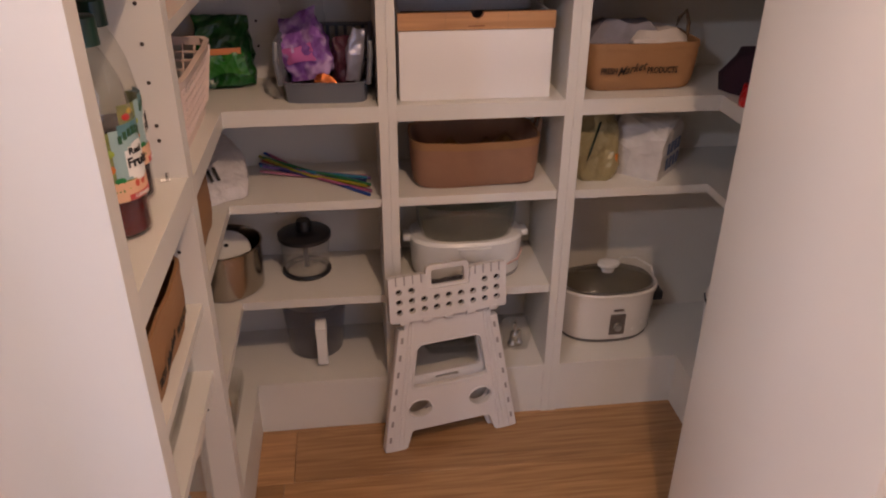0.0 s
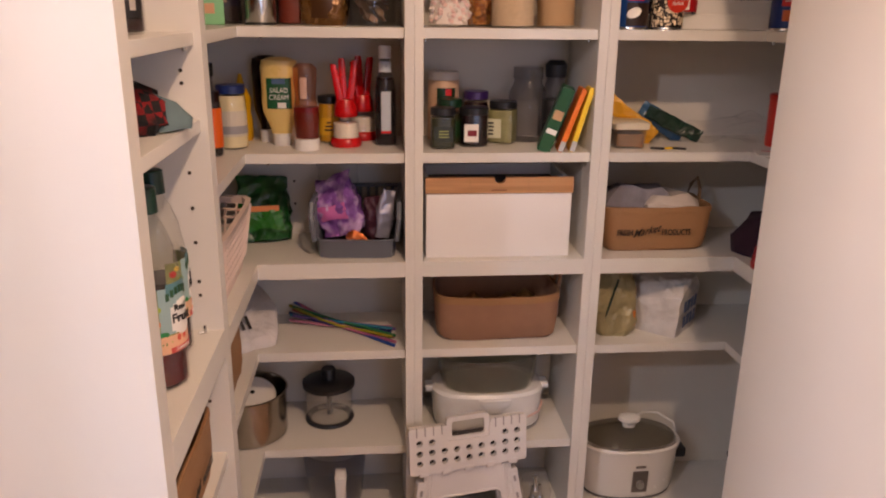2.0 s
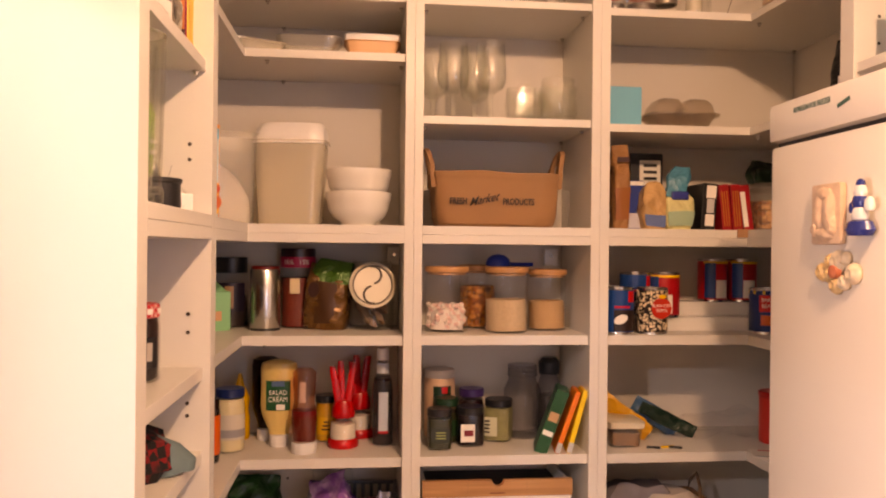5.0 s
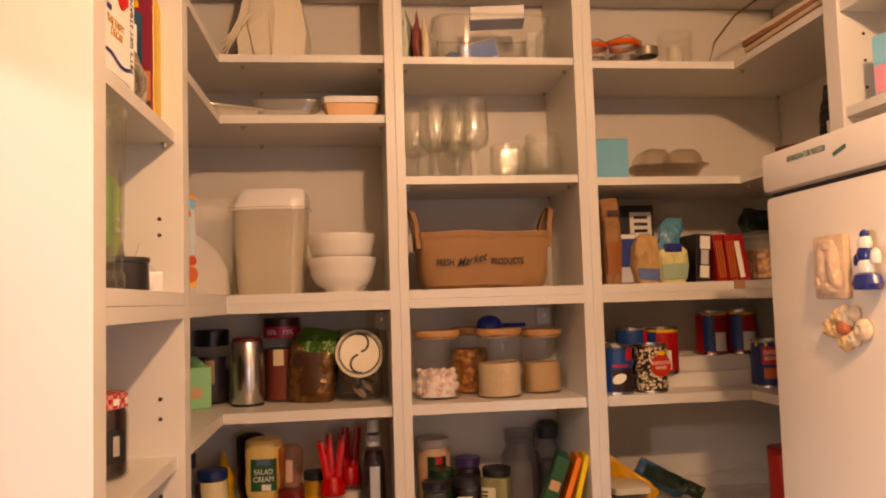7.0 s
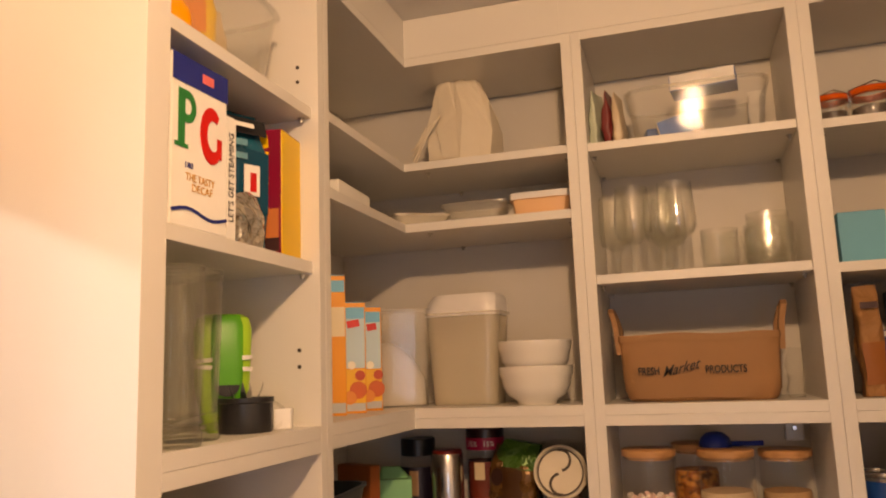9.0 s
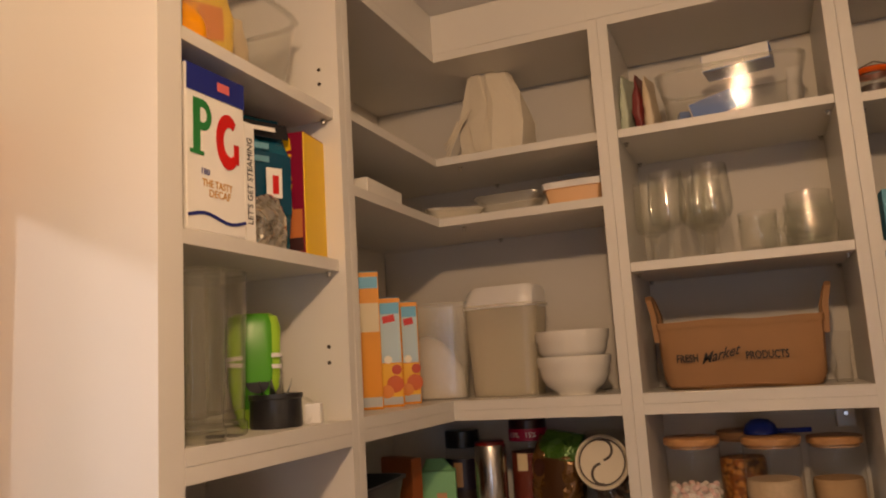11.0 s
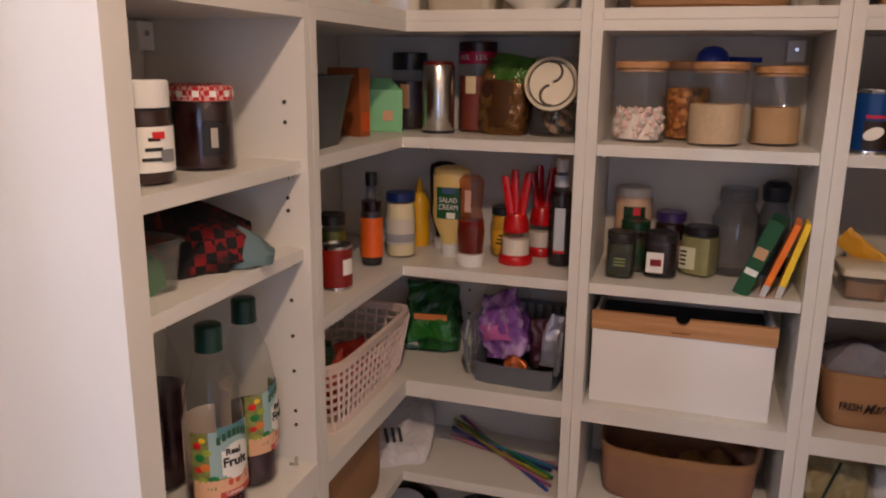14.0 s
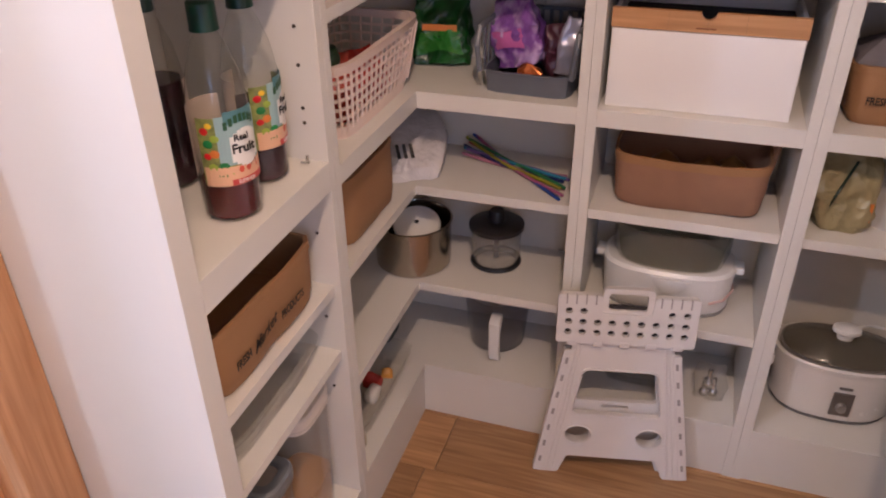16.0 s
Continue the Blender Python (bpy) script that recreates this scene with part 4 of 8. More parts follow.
# blender jug, scale and base
for at, h, r, lab in (((-0.262, 0.925, 1.671), 0.212, 0.044, "tall clear plastic blender jug"), ((-0.222, 0.842, 1.671), 0.205, 0.036, "second clear plastic beaker beside the jug")):
    t = thing("glass_jug", at, lab, "jug")
    part("jug_wall", lathe(bmn(), [(0, 0.012), (r * 0.86, 0.012), (r * 0.88, 0.030), (r, h), (r - 0.003, h), (r * 0.82, 0.034), (0, 0.026)], 36), JUGP, t, smooth=True)
    part("base_ring", lathe(bmn(), [(0, 0.0), (r * 0.88, 0.0), (r * 0.95, 0.003), (r * 0.95, 0.016), (r * 0.88, 0.020), (0, 0.014)], 36), JUGP, t, smooth=True)
    for k in range(4):
        a = radians(-140 + 38 * k)
        part("moulded_rib", tube(bmn(), [(r * 0.87 * math.cos(a), r * 0.87 * math.sin(a), 0.032), (r * 0.985 * math.cos(a), r * 0.985 * math.sin(a), h - 0.006)], 0.0013, 6), JUGP, t, smooth=True)
    part("rim", tube(bmn(), [((r - 0.0012) * math.cos(radians(a)), (r - 0.0012) * math.sin(radians(a)), h) for a in range(0, 360, 12)], 0.0018, 6, True), JUGP, t, smooth=True)
LIME = col("lime_plastic", 150, 196, 62, 0.35)
t = thing("kitchen_mandoline", (-0.300, 1.062, 1.671), "lime green plastic grater with white elastic bands", "kitchen tool", rz=40)
part("green_body", loft(bmn(), [(0, 0, 0, 0.020, 0.018, 0.3), (0, 0, 0.025, 0.030, 0.024, 0.4), (0, 0, 0.06, 0.037, 0.028, 0.4), (0, 0, 0.145, 0.040, 0.028, 0.4), (0, 0, 0.162, 0.036, 0.024, 0.3), (0, 0, 0.168, 0.026, 0.014, 0.2)], 32), LIME, t, smooth=True)
part("green_front", loft(bmn(), [(0.003, -0.026, 0.028, 0.018, 0.004, 0.4), (0.003, -0.030, 0.08, 0.022, 0.004, 0.4), (0.003, -0.029, 0.15, 0.022, 0.004, 0.4), (0.003, -0.022, 0.166, 0.018, 0.003, 0.3)], 20), col("green_plastic", 64, 150, 34, 0.35), t, smooth=True)
for z, tilt in ((0.092, 4), (0.101, -3)):
    part("elastic_band", loft(bmn(), [(0, 0, -0.003, 0.041, 0.033, 0.4), (0, 0, 0.003, 0.041, 0.033, 0.4), (0, 0, 0.003, 0.039, 0.031, 0.4), (0, 0, -0.003, 0.039, 0.031, 0.4)], 32, cap=False), WHITE, t, smooth=True, m=pose(0, 0, z, tilt, tilt, 0))
bm = bmn()
prism(bm, [(0.017 * math.cos(radians(a)), 0.017 * math.sin(radians(a)) * 0.95) for a in range(180, 361, 15)], 0, 0.003)
part("dark_grip", bm, BLACK, t, m=front(0.003, -0.0325, 0.066))
t = thing("blade_base", (-0.252, 1.048, 1.671), "black blender blade base with its blades upwards", "kitchen tool")
part("collar", lathe(bmn(), [(0, 0), (0.036, 0), (0.038, 0.004), (0.037, 0.040), (0.039, 0.042), (0.039, 0.048), (0.031, 0.048), (0.030, 0.03), (0, 0.03)], 28), BLACK, t, smooth=True)
for a in (20, 110, 200, 290):
    c, q = math.cos(radians(a)), math.sin(radians(a))
    part("blade", slab_blade(c, q), mat("blade_steel", (0.30, 0.29, 0.28), 0.3, 1.0), t)
t = thing("measuring_plug", (-0.222, 1.100, 1.671), "small white plastic plug with a clear ring", "kitchen tool", rz=20)
part("plug", box(bmn(), -0.013, 0.013, -0.012, 0.012, 0, 0.030, 0.003), WHITE, t)
part("ring", lathe(bmn(), [(0.016, 0), (0.020, 0), (0.020, 0.008), (0.016, 0.008), (0.016, 0)], 22), CLEARP, t, m=pose(-0.016, -0.012, 0.021, 90, 0, 30))

# spreads and jams
CHOC = col("chocolate_spread", 48, 19, 10, 0.35)
t = jar((-0.262, 0.880, 1.424), "chocolate spread jar with a white lid and printed label", 0.036, 0.122, WHITE, CHOC, None, 0.93, PAPER, 0.028, 0.88, 0.72, rz=60, paper_z=(0.18, 0.74))
patch(t, "red_badge", 0.014, 0.008, front(0.006, -0.0372, 0.060), REDP)
patch(t, "barcode", 0.018, 0.014, front(0.016, -0.0345, 0.036, 22), col("grey_print", 120, 120, 120, 0.6))
JAMF = col("dark_jam", 38, 6, 10, 0.2)
GINGHAM = plaid("red_gingham", lin(196, 40, 44), lin(226, 170, 160), lin(120, 16, 24), 150.0)
for at, lab in (((-0.280, 1.028, 1.424), "large jar of dark berry jam with a red gingham lid"), ((-0.345, 1.108, 1.424), "jar of dark jam with a red gingham lid at the back")):
    t = jar(at, lab, 0.043, 0.112, GINGHAM, JAMF, None, 0.95, None, 0.016, 0.9, 0.84, rz=50)
    for k in range(12):
        part("white_check", arc(0.0425, 0.098, 0.106, -90 + 30 * k, -78 + 30 * k, seg=3), PAPER, t)
    sheet = part("dark_label", arc(0.0434, 0.022, 0.066, -106, -66), col("black_label", 26, 22, 24, 0.5), t)
    part("pale_print", arc(0.0442, 0.032, 0.058, -92, -80, seg=5), col("pale_print", 170, 160, 150, 0.6), sheet)
bottle((-0.415, 0.965, 1.424), "small amber bottle with a dark gold cap", [(0.026, 0), (0.028, 0.01), (0.028, 0.10), (0.014, 0.125), (0.013, 0.135)], SMOKE, col("gold_cap", 110, 85, 40, 0.3, metal=0.8), [(0, 0.13), (0.022, 0.13), (0.023, 0.152), (0, 0.153)], col("amber_fill", 70, 50, 16, 0.3), 0.09)

# plaid cap and box
t = thing("plaid_cap", (-0.314, 1.008, 1.288), "red and black plaid cloth cap with a grey peak", "hat", rz=48)
t.scale = (0.9, 0.9, 0.95)
PLAID = plaid("red_plaid", lin(128, 8, 12), lin(6, 6, 8), lin(5, 8, 8), 60.0, True)
part("crown", loft(bmn(), [(0, 0, 0.0, 0.112, 0.085, 0.1), (0, 0, 0.02, 0.118, 0.092, 0.1), (-0.004, 0, 0.05, 0.108, 0.082, 0.1), (-0.02, 0, 0.078, 0.07, 0.055, 0.0), (-0.03, 0, 0.090, 0.03, 0.024, 0.0)], 48, 0.026, 2.1, 30), PLAID, t, smooth=True)
part("peak", loft(bmn(), [(0.092, -0.036, 0.004, 0.036, 0.052, 0.2), (0.096, -0.040, 0.020, 0.036, 0.048, 0.2), (0.088, -0.034, 0.042, 0.022, 0.034, 0.2), (0.078, -0.022, 0.054, 0.007, 0.016, 0.1)], 28, 0.006, 5.0, 18), mat("grey_felt", lin(92, 112, 116), 0.9, vary=0.12, scale=30, bump=0.4, bump_scale=500), t, smooth=True)
t = thing("storage_box", (-0.285, 0.865, 1.288), "small clear plastic box with green things inside", "box", rz=75)
part("box_wall", tub_mesh(0.10, 0.07, 0.115, 0.08, 0.065), CLEARP, t, smooth=True)
part("green_contents", loft(bmn(), [(0, 0, 0.004, 0.042, 0.028, 0.3), (0, 0, 0.03, 0.04, 0.026, 0.2), (0.01, 0, 0.045, 0.02, 0.012, 0.1)], 20, 0.008, 9.0, 40), col("green_leaf", 30, 100, 50, 0.5), t, smooth=True)

# squash bottles
SQUASH = [(0.034, 0.0), (0.041, 0.006), (0.041, 0.060), (0.0385, 0.075), (0.040, 0.10), (0.0415, 0.17), (0.034, 0.215), (0.022, 0.248), (0.0145, 0.262), (0.0145, 0.274)]
BERRY = col("berry_squash", 84, 3, 10, 0.1)
PURPLE = col("purple_squash", 50, 10, 26, 0.1)
FRUITL = mat("fruit_label", lin(140, 148, 84), 0.35, vary=0.45, scale=95)
GREENCAP = col("bottle_green", 10, 50, 38, 0.35)
for at, lab, fill, fk, rz in (((-0.248, 0.965, 0.920), "squash bottle a quarter full of red drink, fruit label, green cap", BERRY, 0.058, 62), ((-0.268, 1.085, 0.920), "squash bottle half full of purple drink, fruit label, green cap", PURPLE, 0.125, 100), ((-0.392, 1.026, 0.920), "squash bottle of dark drink at the back of the shelf", PURPLE, 0.165, -50)):
    t = bottle(at, lab, SQUASH, clear("bottle_plastic", (0.96, 0.96, 0.94), 0.03, 0.978, (0.72, 0.72, 0.66), (0.8, 0.04)), GREENCAP, [(0, 0.264), (0.0195, 0.264), (0.019, 0.270), (0.0185, 0.299), (0.016, 0.301), (0, 0.301)], fill, fk, rz=rz)
    part("back_label", arc(0.0418, 0.064, 0.165, 60, 165), col("label_back", 196, 178, 166, 0.6), t)
    sheet = part("fruit_label", arc(0.0420, 0.060, 0.158, -165, -25), FRUITL, t)
    part("sky_field", arc(0.0426, 0.090, 0.160, -128, -34), col("sky_label", 150, 178, 178, 0.4), sheet)
    part("blue_crest", arc(0.0430, 0.148, 0.166, -112, -46), col("blue_label", 84, 128, 134, 0.4), sheet)
    for k in range(7):
        part("crest_bar", arc(0.0437, 0.139 + 0.010 * math.sin(math.pi * (k + 0.5) / 7), 0.150 + 0.010 * math.sin(math.pi * (k + 0.5) / 7), -114 + 10 * k, -107 + 10 * k, seg=3), col("crest_green", 40, 84, 52, 0.4), sheet)
    for k in range(8):
        q = 0.016 + 0.011 * math.sin(math.pi * (k + 0.5) / 8)
        part("white_field", arc(0.0432, 0.112 - q, 0.112 + q, -106 + 7.75 * k, -98.25 + 7.75 * k, seg=3), PAPER, sheet)
    part("peach_foot", arc(0.0431, 0.060, 0.088, -160, -28), col("peach_label", 226, 176, 140, 0.4), sheet)
    text("Real", 0.013, INK, sheet, front(0.004, -0.0455, 0.128), bend=0.043, bold=0.0003)
    text("Fruit", 0.0185, INK, sheet, front(0.006, -0.0455, 0.112), bend=0.043, bold=0.0006)
    for a, z, rr, c in ((-150, 0.140, 9, REDP), (-140, 0.148, 7, YEL), (-146, 0.122, 10, GREENP), (-136, 0.108, 10, col("peach_fruit", 214, 120, 50, 0.4)), (-150, 0.104, 8, REDP), (-132, 0.130, 9, col("apple_print", 150, 170, 60, 0.4)), (-142, 0.088, 10, col("apple_print", 150, 170, 60, 0.4)), (-122, 0.090, 10, GREENP), (-126, 0.076, 10, col("leaf_print", 60, 120, 50, 0.4)), (-108, 0.078, 8, col("apple_print", 150, 170, 60, 0.4)), (-84, 0.082, 14, col("berry_print", 206, 84, 60, 0.4)), (-62, 0.086, 11, col("cherry_print", 120, 12, 26, 0.4)), (-48, 0.080, 10, REDP)):
        part("fruit_print", lathe(bmn(), [(0, 0.0008), (rr * 0.00055, 0.0006), (rr * 0.00072, 0), (0, 0)], 10, 1.0, 0.85), c, sheet, smooth=True, m=pose(0, 0, 0, 0, 0, a + 90) @ front(0, -0.0428, z))
    part("red_strip", arc(0.0437, 0.0605, 0.069, -112, -40), col("pink_strip", 196, 70, 62, 0.4), sheet)
    text("SUMMER", 0.0080, PAPER, sheet, front(0.004, -0.0450, 0.0648), squeeze=0.9, bend=0.044)
t = thing("shelf_pin", (-0.222, 1.138, 0.920), "loose metal shelf pin lying on the shelf", "hardware")
part("pin", tube(bmn(), [(-0.008, 0, 0.003), (0.006, 0.004, 0.003)], 0.0025, 6), STEEL, t)
part("flange", tube(bmn(), [(0.002, 0.003, 0.003), (0.003, 0.004, 0.015)], 0.003, 6), STEEL, t)

market_box((-0.312, 0.968, 0.674), "kraft canvas box with black lettering on a low shelf", 0.325, 0.195, 0.118, 90)
t = thing("glass_dish", (-0.325, 0.97, 0.524), "clear glass baking dish on a low shelf", "dish")
part("dish_wall", tub_mesh(0.18, 0.30, 0.205, 0.335, 0.055, 0.004), CLEARP, t, smooth=True)
# cereal containers on the floor shelf
for at, lab, w, d, h, lidm, fill, fh in (((-0.285, 1.085, T0), "tall cereal container with an ivory ring lid", 0.12, 0.14, 0.305, CREAM, col("oat_fill", 190, 140, 90, 0.8), 0.3), ((-0.29, 0.955, T0), "cereal container with a grey lid", 0.11, 0.10, 0.235, col("grey_lid", 120, 122, 124, 0.35), col("flake_fill", 170, 110, 60, 0.8), 0.55), ((-0.28, 0.845, T0), "round storage jar with a grey domed lid", 0.12, 0.11, 0.185, col("grey_lid", 120, 122, 124, 0.35), col("bran_fill", 150, 120, 90, 0.8), 0.5)):
    t = thing("cereal_container", at, lab, "food container", "plastic food containers")
    part("wall", tub_mesh(w * 0.86, d * 0.86, w * 0.95, d * 0.95, h - 0.02, 0.002, 0.25), CLEARP, t, smooth=True)
    part("filling", loft(bmn(), [(0, 0, 0.004, w * 0.40, d * 0.40, 0.25), (0, 0, h * fh, w * 0.42, d * 0.42, 0.25)], 28, 0.003, 2.0, 40), fill, t, smooth=True)
    part("lid", loft(bmn(), [(0, 0, h - 0.03, w / 2, d / 2, 0.25), (0, 0, h - 0.004, w / 2, d / 2, 0.25), (0, 0, h, w / 2 - 0.004, d / 2 - 0.004, 0.25), (0, 0, h, w / 2 - 0.020, d / 2 - 0.020, 0.25), (0, 0, h - 0.012, w / 2 - 0.022, d / 2 - 0.022, 0.25)], 32), lidm, t, smooth=True)
    part("flap", loft(bmn(), [(0, 0, h - 0.012, w / 2 - 0.023, d / 2 - 0.023, 0.25), (0, 0, h - 0.006, w / 2 - 0.024, d / 2 - 0.024, 0.25)], 28), col("grey_flap", 150, 140, 130, 0.4), t)

# ---- corner shelves ----
Z1, Z2, Z3, Z4, Z5, Z6 = 0.390, 0.658, 0.890, 1.147, 1.422, 1.671
# carrier bag on the top shelf
IVORY = mat("ivory_paper", lin(226, 214, 192), 0.6, vary=0.06, scale=10, bump=0.3, bump_scale=60)
CREASED = mat("creased_ivory_paper", lin(228, 217, 196), 0.5, vary=0.05, scale=10, bump=0.35, bump_scale=45)
t = thing("gift_bag", (-0.108, 1.745, 2.194), "crumpled ivory paper carrier bag with string handles", "bag", rz=-6)
t.scale = (1.0, 1.0, 1.28)
part("paper_wall", hull([(-0.070, -0.045, 0), (0.080, -0.052, 0), (0.084, 0.040, 0), (-0.066, 0.045, 0), (-0.074, -0.040, 0.085), (0.088, -0.046, 0.060), (0.086, 0.034, 0.070), (-0.062, 0.036, 0.09), (-0.040, -0.012, 0.220), (-0.030, 0.008, 0.219), (0.034, -0.010, 0.172), (0.046, 0.006, 0.165), (0.070, -0.014, 0.125)], 4, 0.0026, 2.0, 24), CREASED, t)
part("folded_side", hull([(-0.030, -0.058, 0.02), (-0.012, -0.060, 0.02), (-0.040, -0.020, 0.214), (-0.034, -0.012, 0.219), (-0.046, -0.050, 0.075), (0.004, -0.052, 0.10)], 2, 0.0015, 6.0, 24), CREASED, t)
part("folded_front", hull([(0.012, -0.060, 0.004), (0.058, -0.058, 0.004), (0.016, -0.044, 0.105), (0.060, -0.046, 0.085), (-0.014, -0.022, 0.190), (0.010, -0.020, 0.182)], 2, 0.0015, 9.0, 24), CREASED, t)
for k in range(4):
    part("string_handle", tube(bmn(), [(-0.030 - 0.012 * k, -0.064, 0.098 - 0.006 * k), (-0.058 - 0.008 * k, -0.070, 0.066 - 0.004 * k), (-0.084 - 0.004 * k, -0.066, 0.034 + 0.003 * k), (-0.100 - 0.002 * k, -0.060, 0.012 + 0.010 * k)], 0.0018, 6), IVORY, t, smooth=True)
# tubs on the shallow shelf
carton((-0.310, 1.435, 2.060), "flat white card box", 0.12, 0.17, 0.046, PAPER, name="card_box", rz=3)
lidded_tub((0.072, 1.715, 2.060), "peach plastic tub with a white lid", 0.125, 0.09, 0.058, col("peach_plastic", 238, 188, 140, 0.4), WHITE)
t = thing("plastic_dish", (-0.075, 1.715, 2.060), "cloudy clear plastic takeaway dish", "food container", "plastic food containers")
part("dish_wall", tub_mesh(0.095, 0.08, 0.145, 0.10, 0.048), HAZE, t, smooth=True)
t = thing("plastic_dish", (-0.195, 1.66, 2.060), "shallow cloudy plastic tray", "food container", "plastic food containers", rz=30)
part("dish_wall", tub_mesh(0.10, 0.07, 0.125, 0.09, 0.022), FROST, t, smooth=True)
t = thing("glass_stopper", (-0.255, 1.60, 2.060), "small clear glass stopper", "stopper")
part("knob", lathe(bmn(), [(0, 0), (0.012, 0), (0.014, 0.01), (0.008, 0.022), (0.012, 0.03), (0, 0.034)], 16), GLASS, t, smooth=True)
# cartons, canisters and bowls
ORJ = col("juice_orange", 232, 150, 40, 0.4)
for at, w, h, rz in (((-0.300, 1.432, Z6), 0.044, 0.262, 30), ((-0.288, 1.502, Z6), 0.044, 0.215, 27), ((-0.286, 1.590, Z6), 0.036, 0.212, 27)):
    t = carton(at, "orange and blue breakfast biscuit carton with fruit picture", w, 0.075, h, ORJ, name="biscuit_carton", rz=rz, top=col("sky_print", 90, 176, 214, 0.4), side=ORJ, group="biscuit cartons")
    if h < 0.23:
        patch(t, "pale_field", w - 0.004, h * 0.52, front(0, -0.0382, h * 0.66), col("ice_blue_print", 176, 204, 214, 0.4))
        patch(t, "yellow_field", w - 0.004, h * 0.30, front(0, -0.0385, h * 0.24), col("corn_print", 236, 180, 52, 0.4))
        patch(t, "red_badge", w * 0.55, 0.014, front(-0.002, -0.0390, h * 0.80) @ pose(0, 0, 0, 0, 0, 10), REDP)
        for q, (px, pz, pr, pc) in enumerate(((0.006, 0.044, 0.017, (206, 96, 36)), (-0.010, 0.030, 0.013, (226, 140, 60)), (0.010, 0.072, 0.010, (190, 70, 30)), (-0.006, 0.092, 0.008, (238, 236, 220)))):
            part("fruit_print", lathe(bmn(), [(0, 0), (pr, 0), (pr * 0.96, 0.0004 + 0.0002 * q), (0, 0.0006 + 0.0002 * q)], 16), col(f"carton_fruit_{'abcd'[q]}", *pc, 0.4), t, m=front(px, -0.0390, pz))
    else:
        patch(t, "pale_band", w - 0.004, 0.055, front(0, -0.0382, h * 0.66), col("wheat_print", 222, 208, 176, 0.5))
    patch(t, "blue_band", w - 0.004, 0.022, front(0, -0.0384, h - 0.022), col("sky_print", 90, 176, 214, 0.4))
    patch(t, "grey_foot", w - 0.004, 0.018, front(0, -0.0384, 0.014), col("foot_print", 178, 186, 190, 0.5))
t = thing("food_canister", (-0.265, 1.715, Z6), "tall cloudy plastic canister with white powder inside", "food container", "cloudy canisters", rz=18)
part("wall", tub_mesh(0.115, 0.09, 0.135, 0.105, 0.212, 0.002, 0.5), HAZE, t, smooth=True)
part("powder", loft(bmn(), [(0, 0, 0.004, 0.052, 0.040, 0.5), (-0.004, 0, 0.06, 0.053, 0.043, 0.4), (-0.014, 0, 0.10, 0.042, 0.040, 0.3), (-0.026, 0, 0.13, 0.024, 0.03, 0.2), (-0.034, 0, 0.142, 0.010, 0.012, 0.1)], 26), PAPER, t, smooth=True)
t = thing("food_canister", (-0.118, 1.745, Z6), "tall cloudy plastic canister with a white pouring lid", "food container", "cloudy canisters", rz=-4)
part("wall", tub_mesh(0.146, 0.095, 0.172, 0.108, 0.200, 0.002, 0.5), FROST, t, smooth=True)
part("lid", loft(bmn(), [(0, 0, 0.192, 0.086, 0.057, 0.5), (0, 0, 0.206, 0.086, 0.057, 0.5), (0.006, 0, 0.232, 0.078, 0.052, 0.5), (0.008, 0, 0.240, 0.070, 0.048, 0.5)], 32), WHITE, t, smooth=True)
CHINA = mat("white_china", (0.80, 0.77, 0.70), 0.18, vary=0.02, scale=6, coat=0.4)
for k, z in enumerate((0.0, 0.052)):
    t = thing("bowl", (0.044, 1.680, Z6 + z), "white china bowl in a stack of two", "bowl", "stacked white bowls")
    t.scale = (1.1, 1.1, 1.1)
    part("bowl_wall", lathe(bmn(), [(0, 0.004), (0.030, 0.004), (0.032, 0.0), (0.035, 0.0), (0.038, 0.007), (0.054, 0.018), (0.063, 0.034), (0.0655, 0.050), (0.0685, 0.055), (0.0695, 0.070), (0.0665, 0.071), (0.064, 0.056), (0.058, 0.034), (0.045, 0.018), (0.0, 0.012)], 40), CHINA, t, smooth=True)

# drinks shelf
t = thing("plastic_tub", (-0.335, 1.345, Z5), "smoked grey plastic tub", "food container", "plastic food containers", rz=4)
part("tub_wall", tub_mesh(0.16, 0.18, 0.205, 0.225, 0.125, 0.003), mat("slate_plastic", lin(52, 58, 62), 0.35, vary=0.06), t, smooth=True)
pouch((-0.36, 1.34, Z5 + 0.004), "dark green crumpled packet in a tub", 0.12, 0.11, 0.165, film("dark_green_film", 24, 46, 34, 0.3), 6.6, rz=40)
carton((-0.325, 1.600, Z5), "slim orange and brown card packet", 0.028, 0.10, 0.138, col("amber_card", 150, 82, 42, 0.5), rz=66, bands=((0.01, 0.05, col("rust_print", 190, 80, 30, 0.5)),))
t = carton((-0.302, 1.742, Z5), "mint green tea packet", 0.080, 0.065, 0.092, col("mint_card", 128, 196, 140, 0.5), rz=20)
part("torn_flap", loft(bmn(), [(0, 0.01, 0.09, 0.036, 0.022, 0.6), (-0.006, 0.014, 0.115, 0.022, 0.005, 0.4)], 20, 0.003, 2, 40), col("mint_card", 128, 196, 140, 0.5), t, smooth=True)
patch(t, "print_mark", 0.022, 0.022, front(0.008, -0.0345, 0.035), col("peach_print", 215, 160, 120, 0.5))
t = jar((-0.268, 1.815, Z5), "large coffee jar with a black lid", 0.041, 0.172, BLACK, col("coffee_fill", 40, 22, 14, 0.5), None, 0.55, None, 0.035, 0.9, 0.8)
part("dark_label", arc(0.0415, 0.04, 0.11, -150, -30), col("aubergine_label", 34, 26, 40, 0.4), t)
part("pale_print", arc(0.0424, 0.048, 0.102, -100, -72, seg=6), col("bronze_print", 150, 115, 80, 0.4), t)
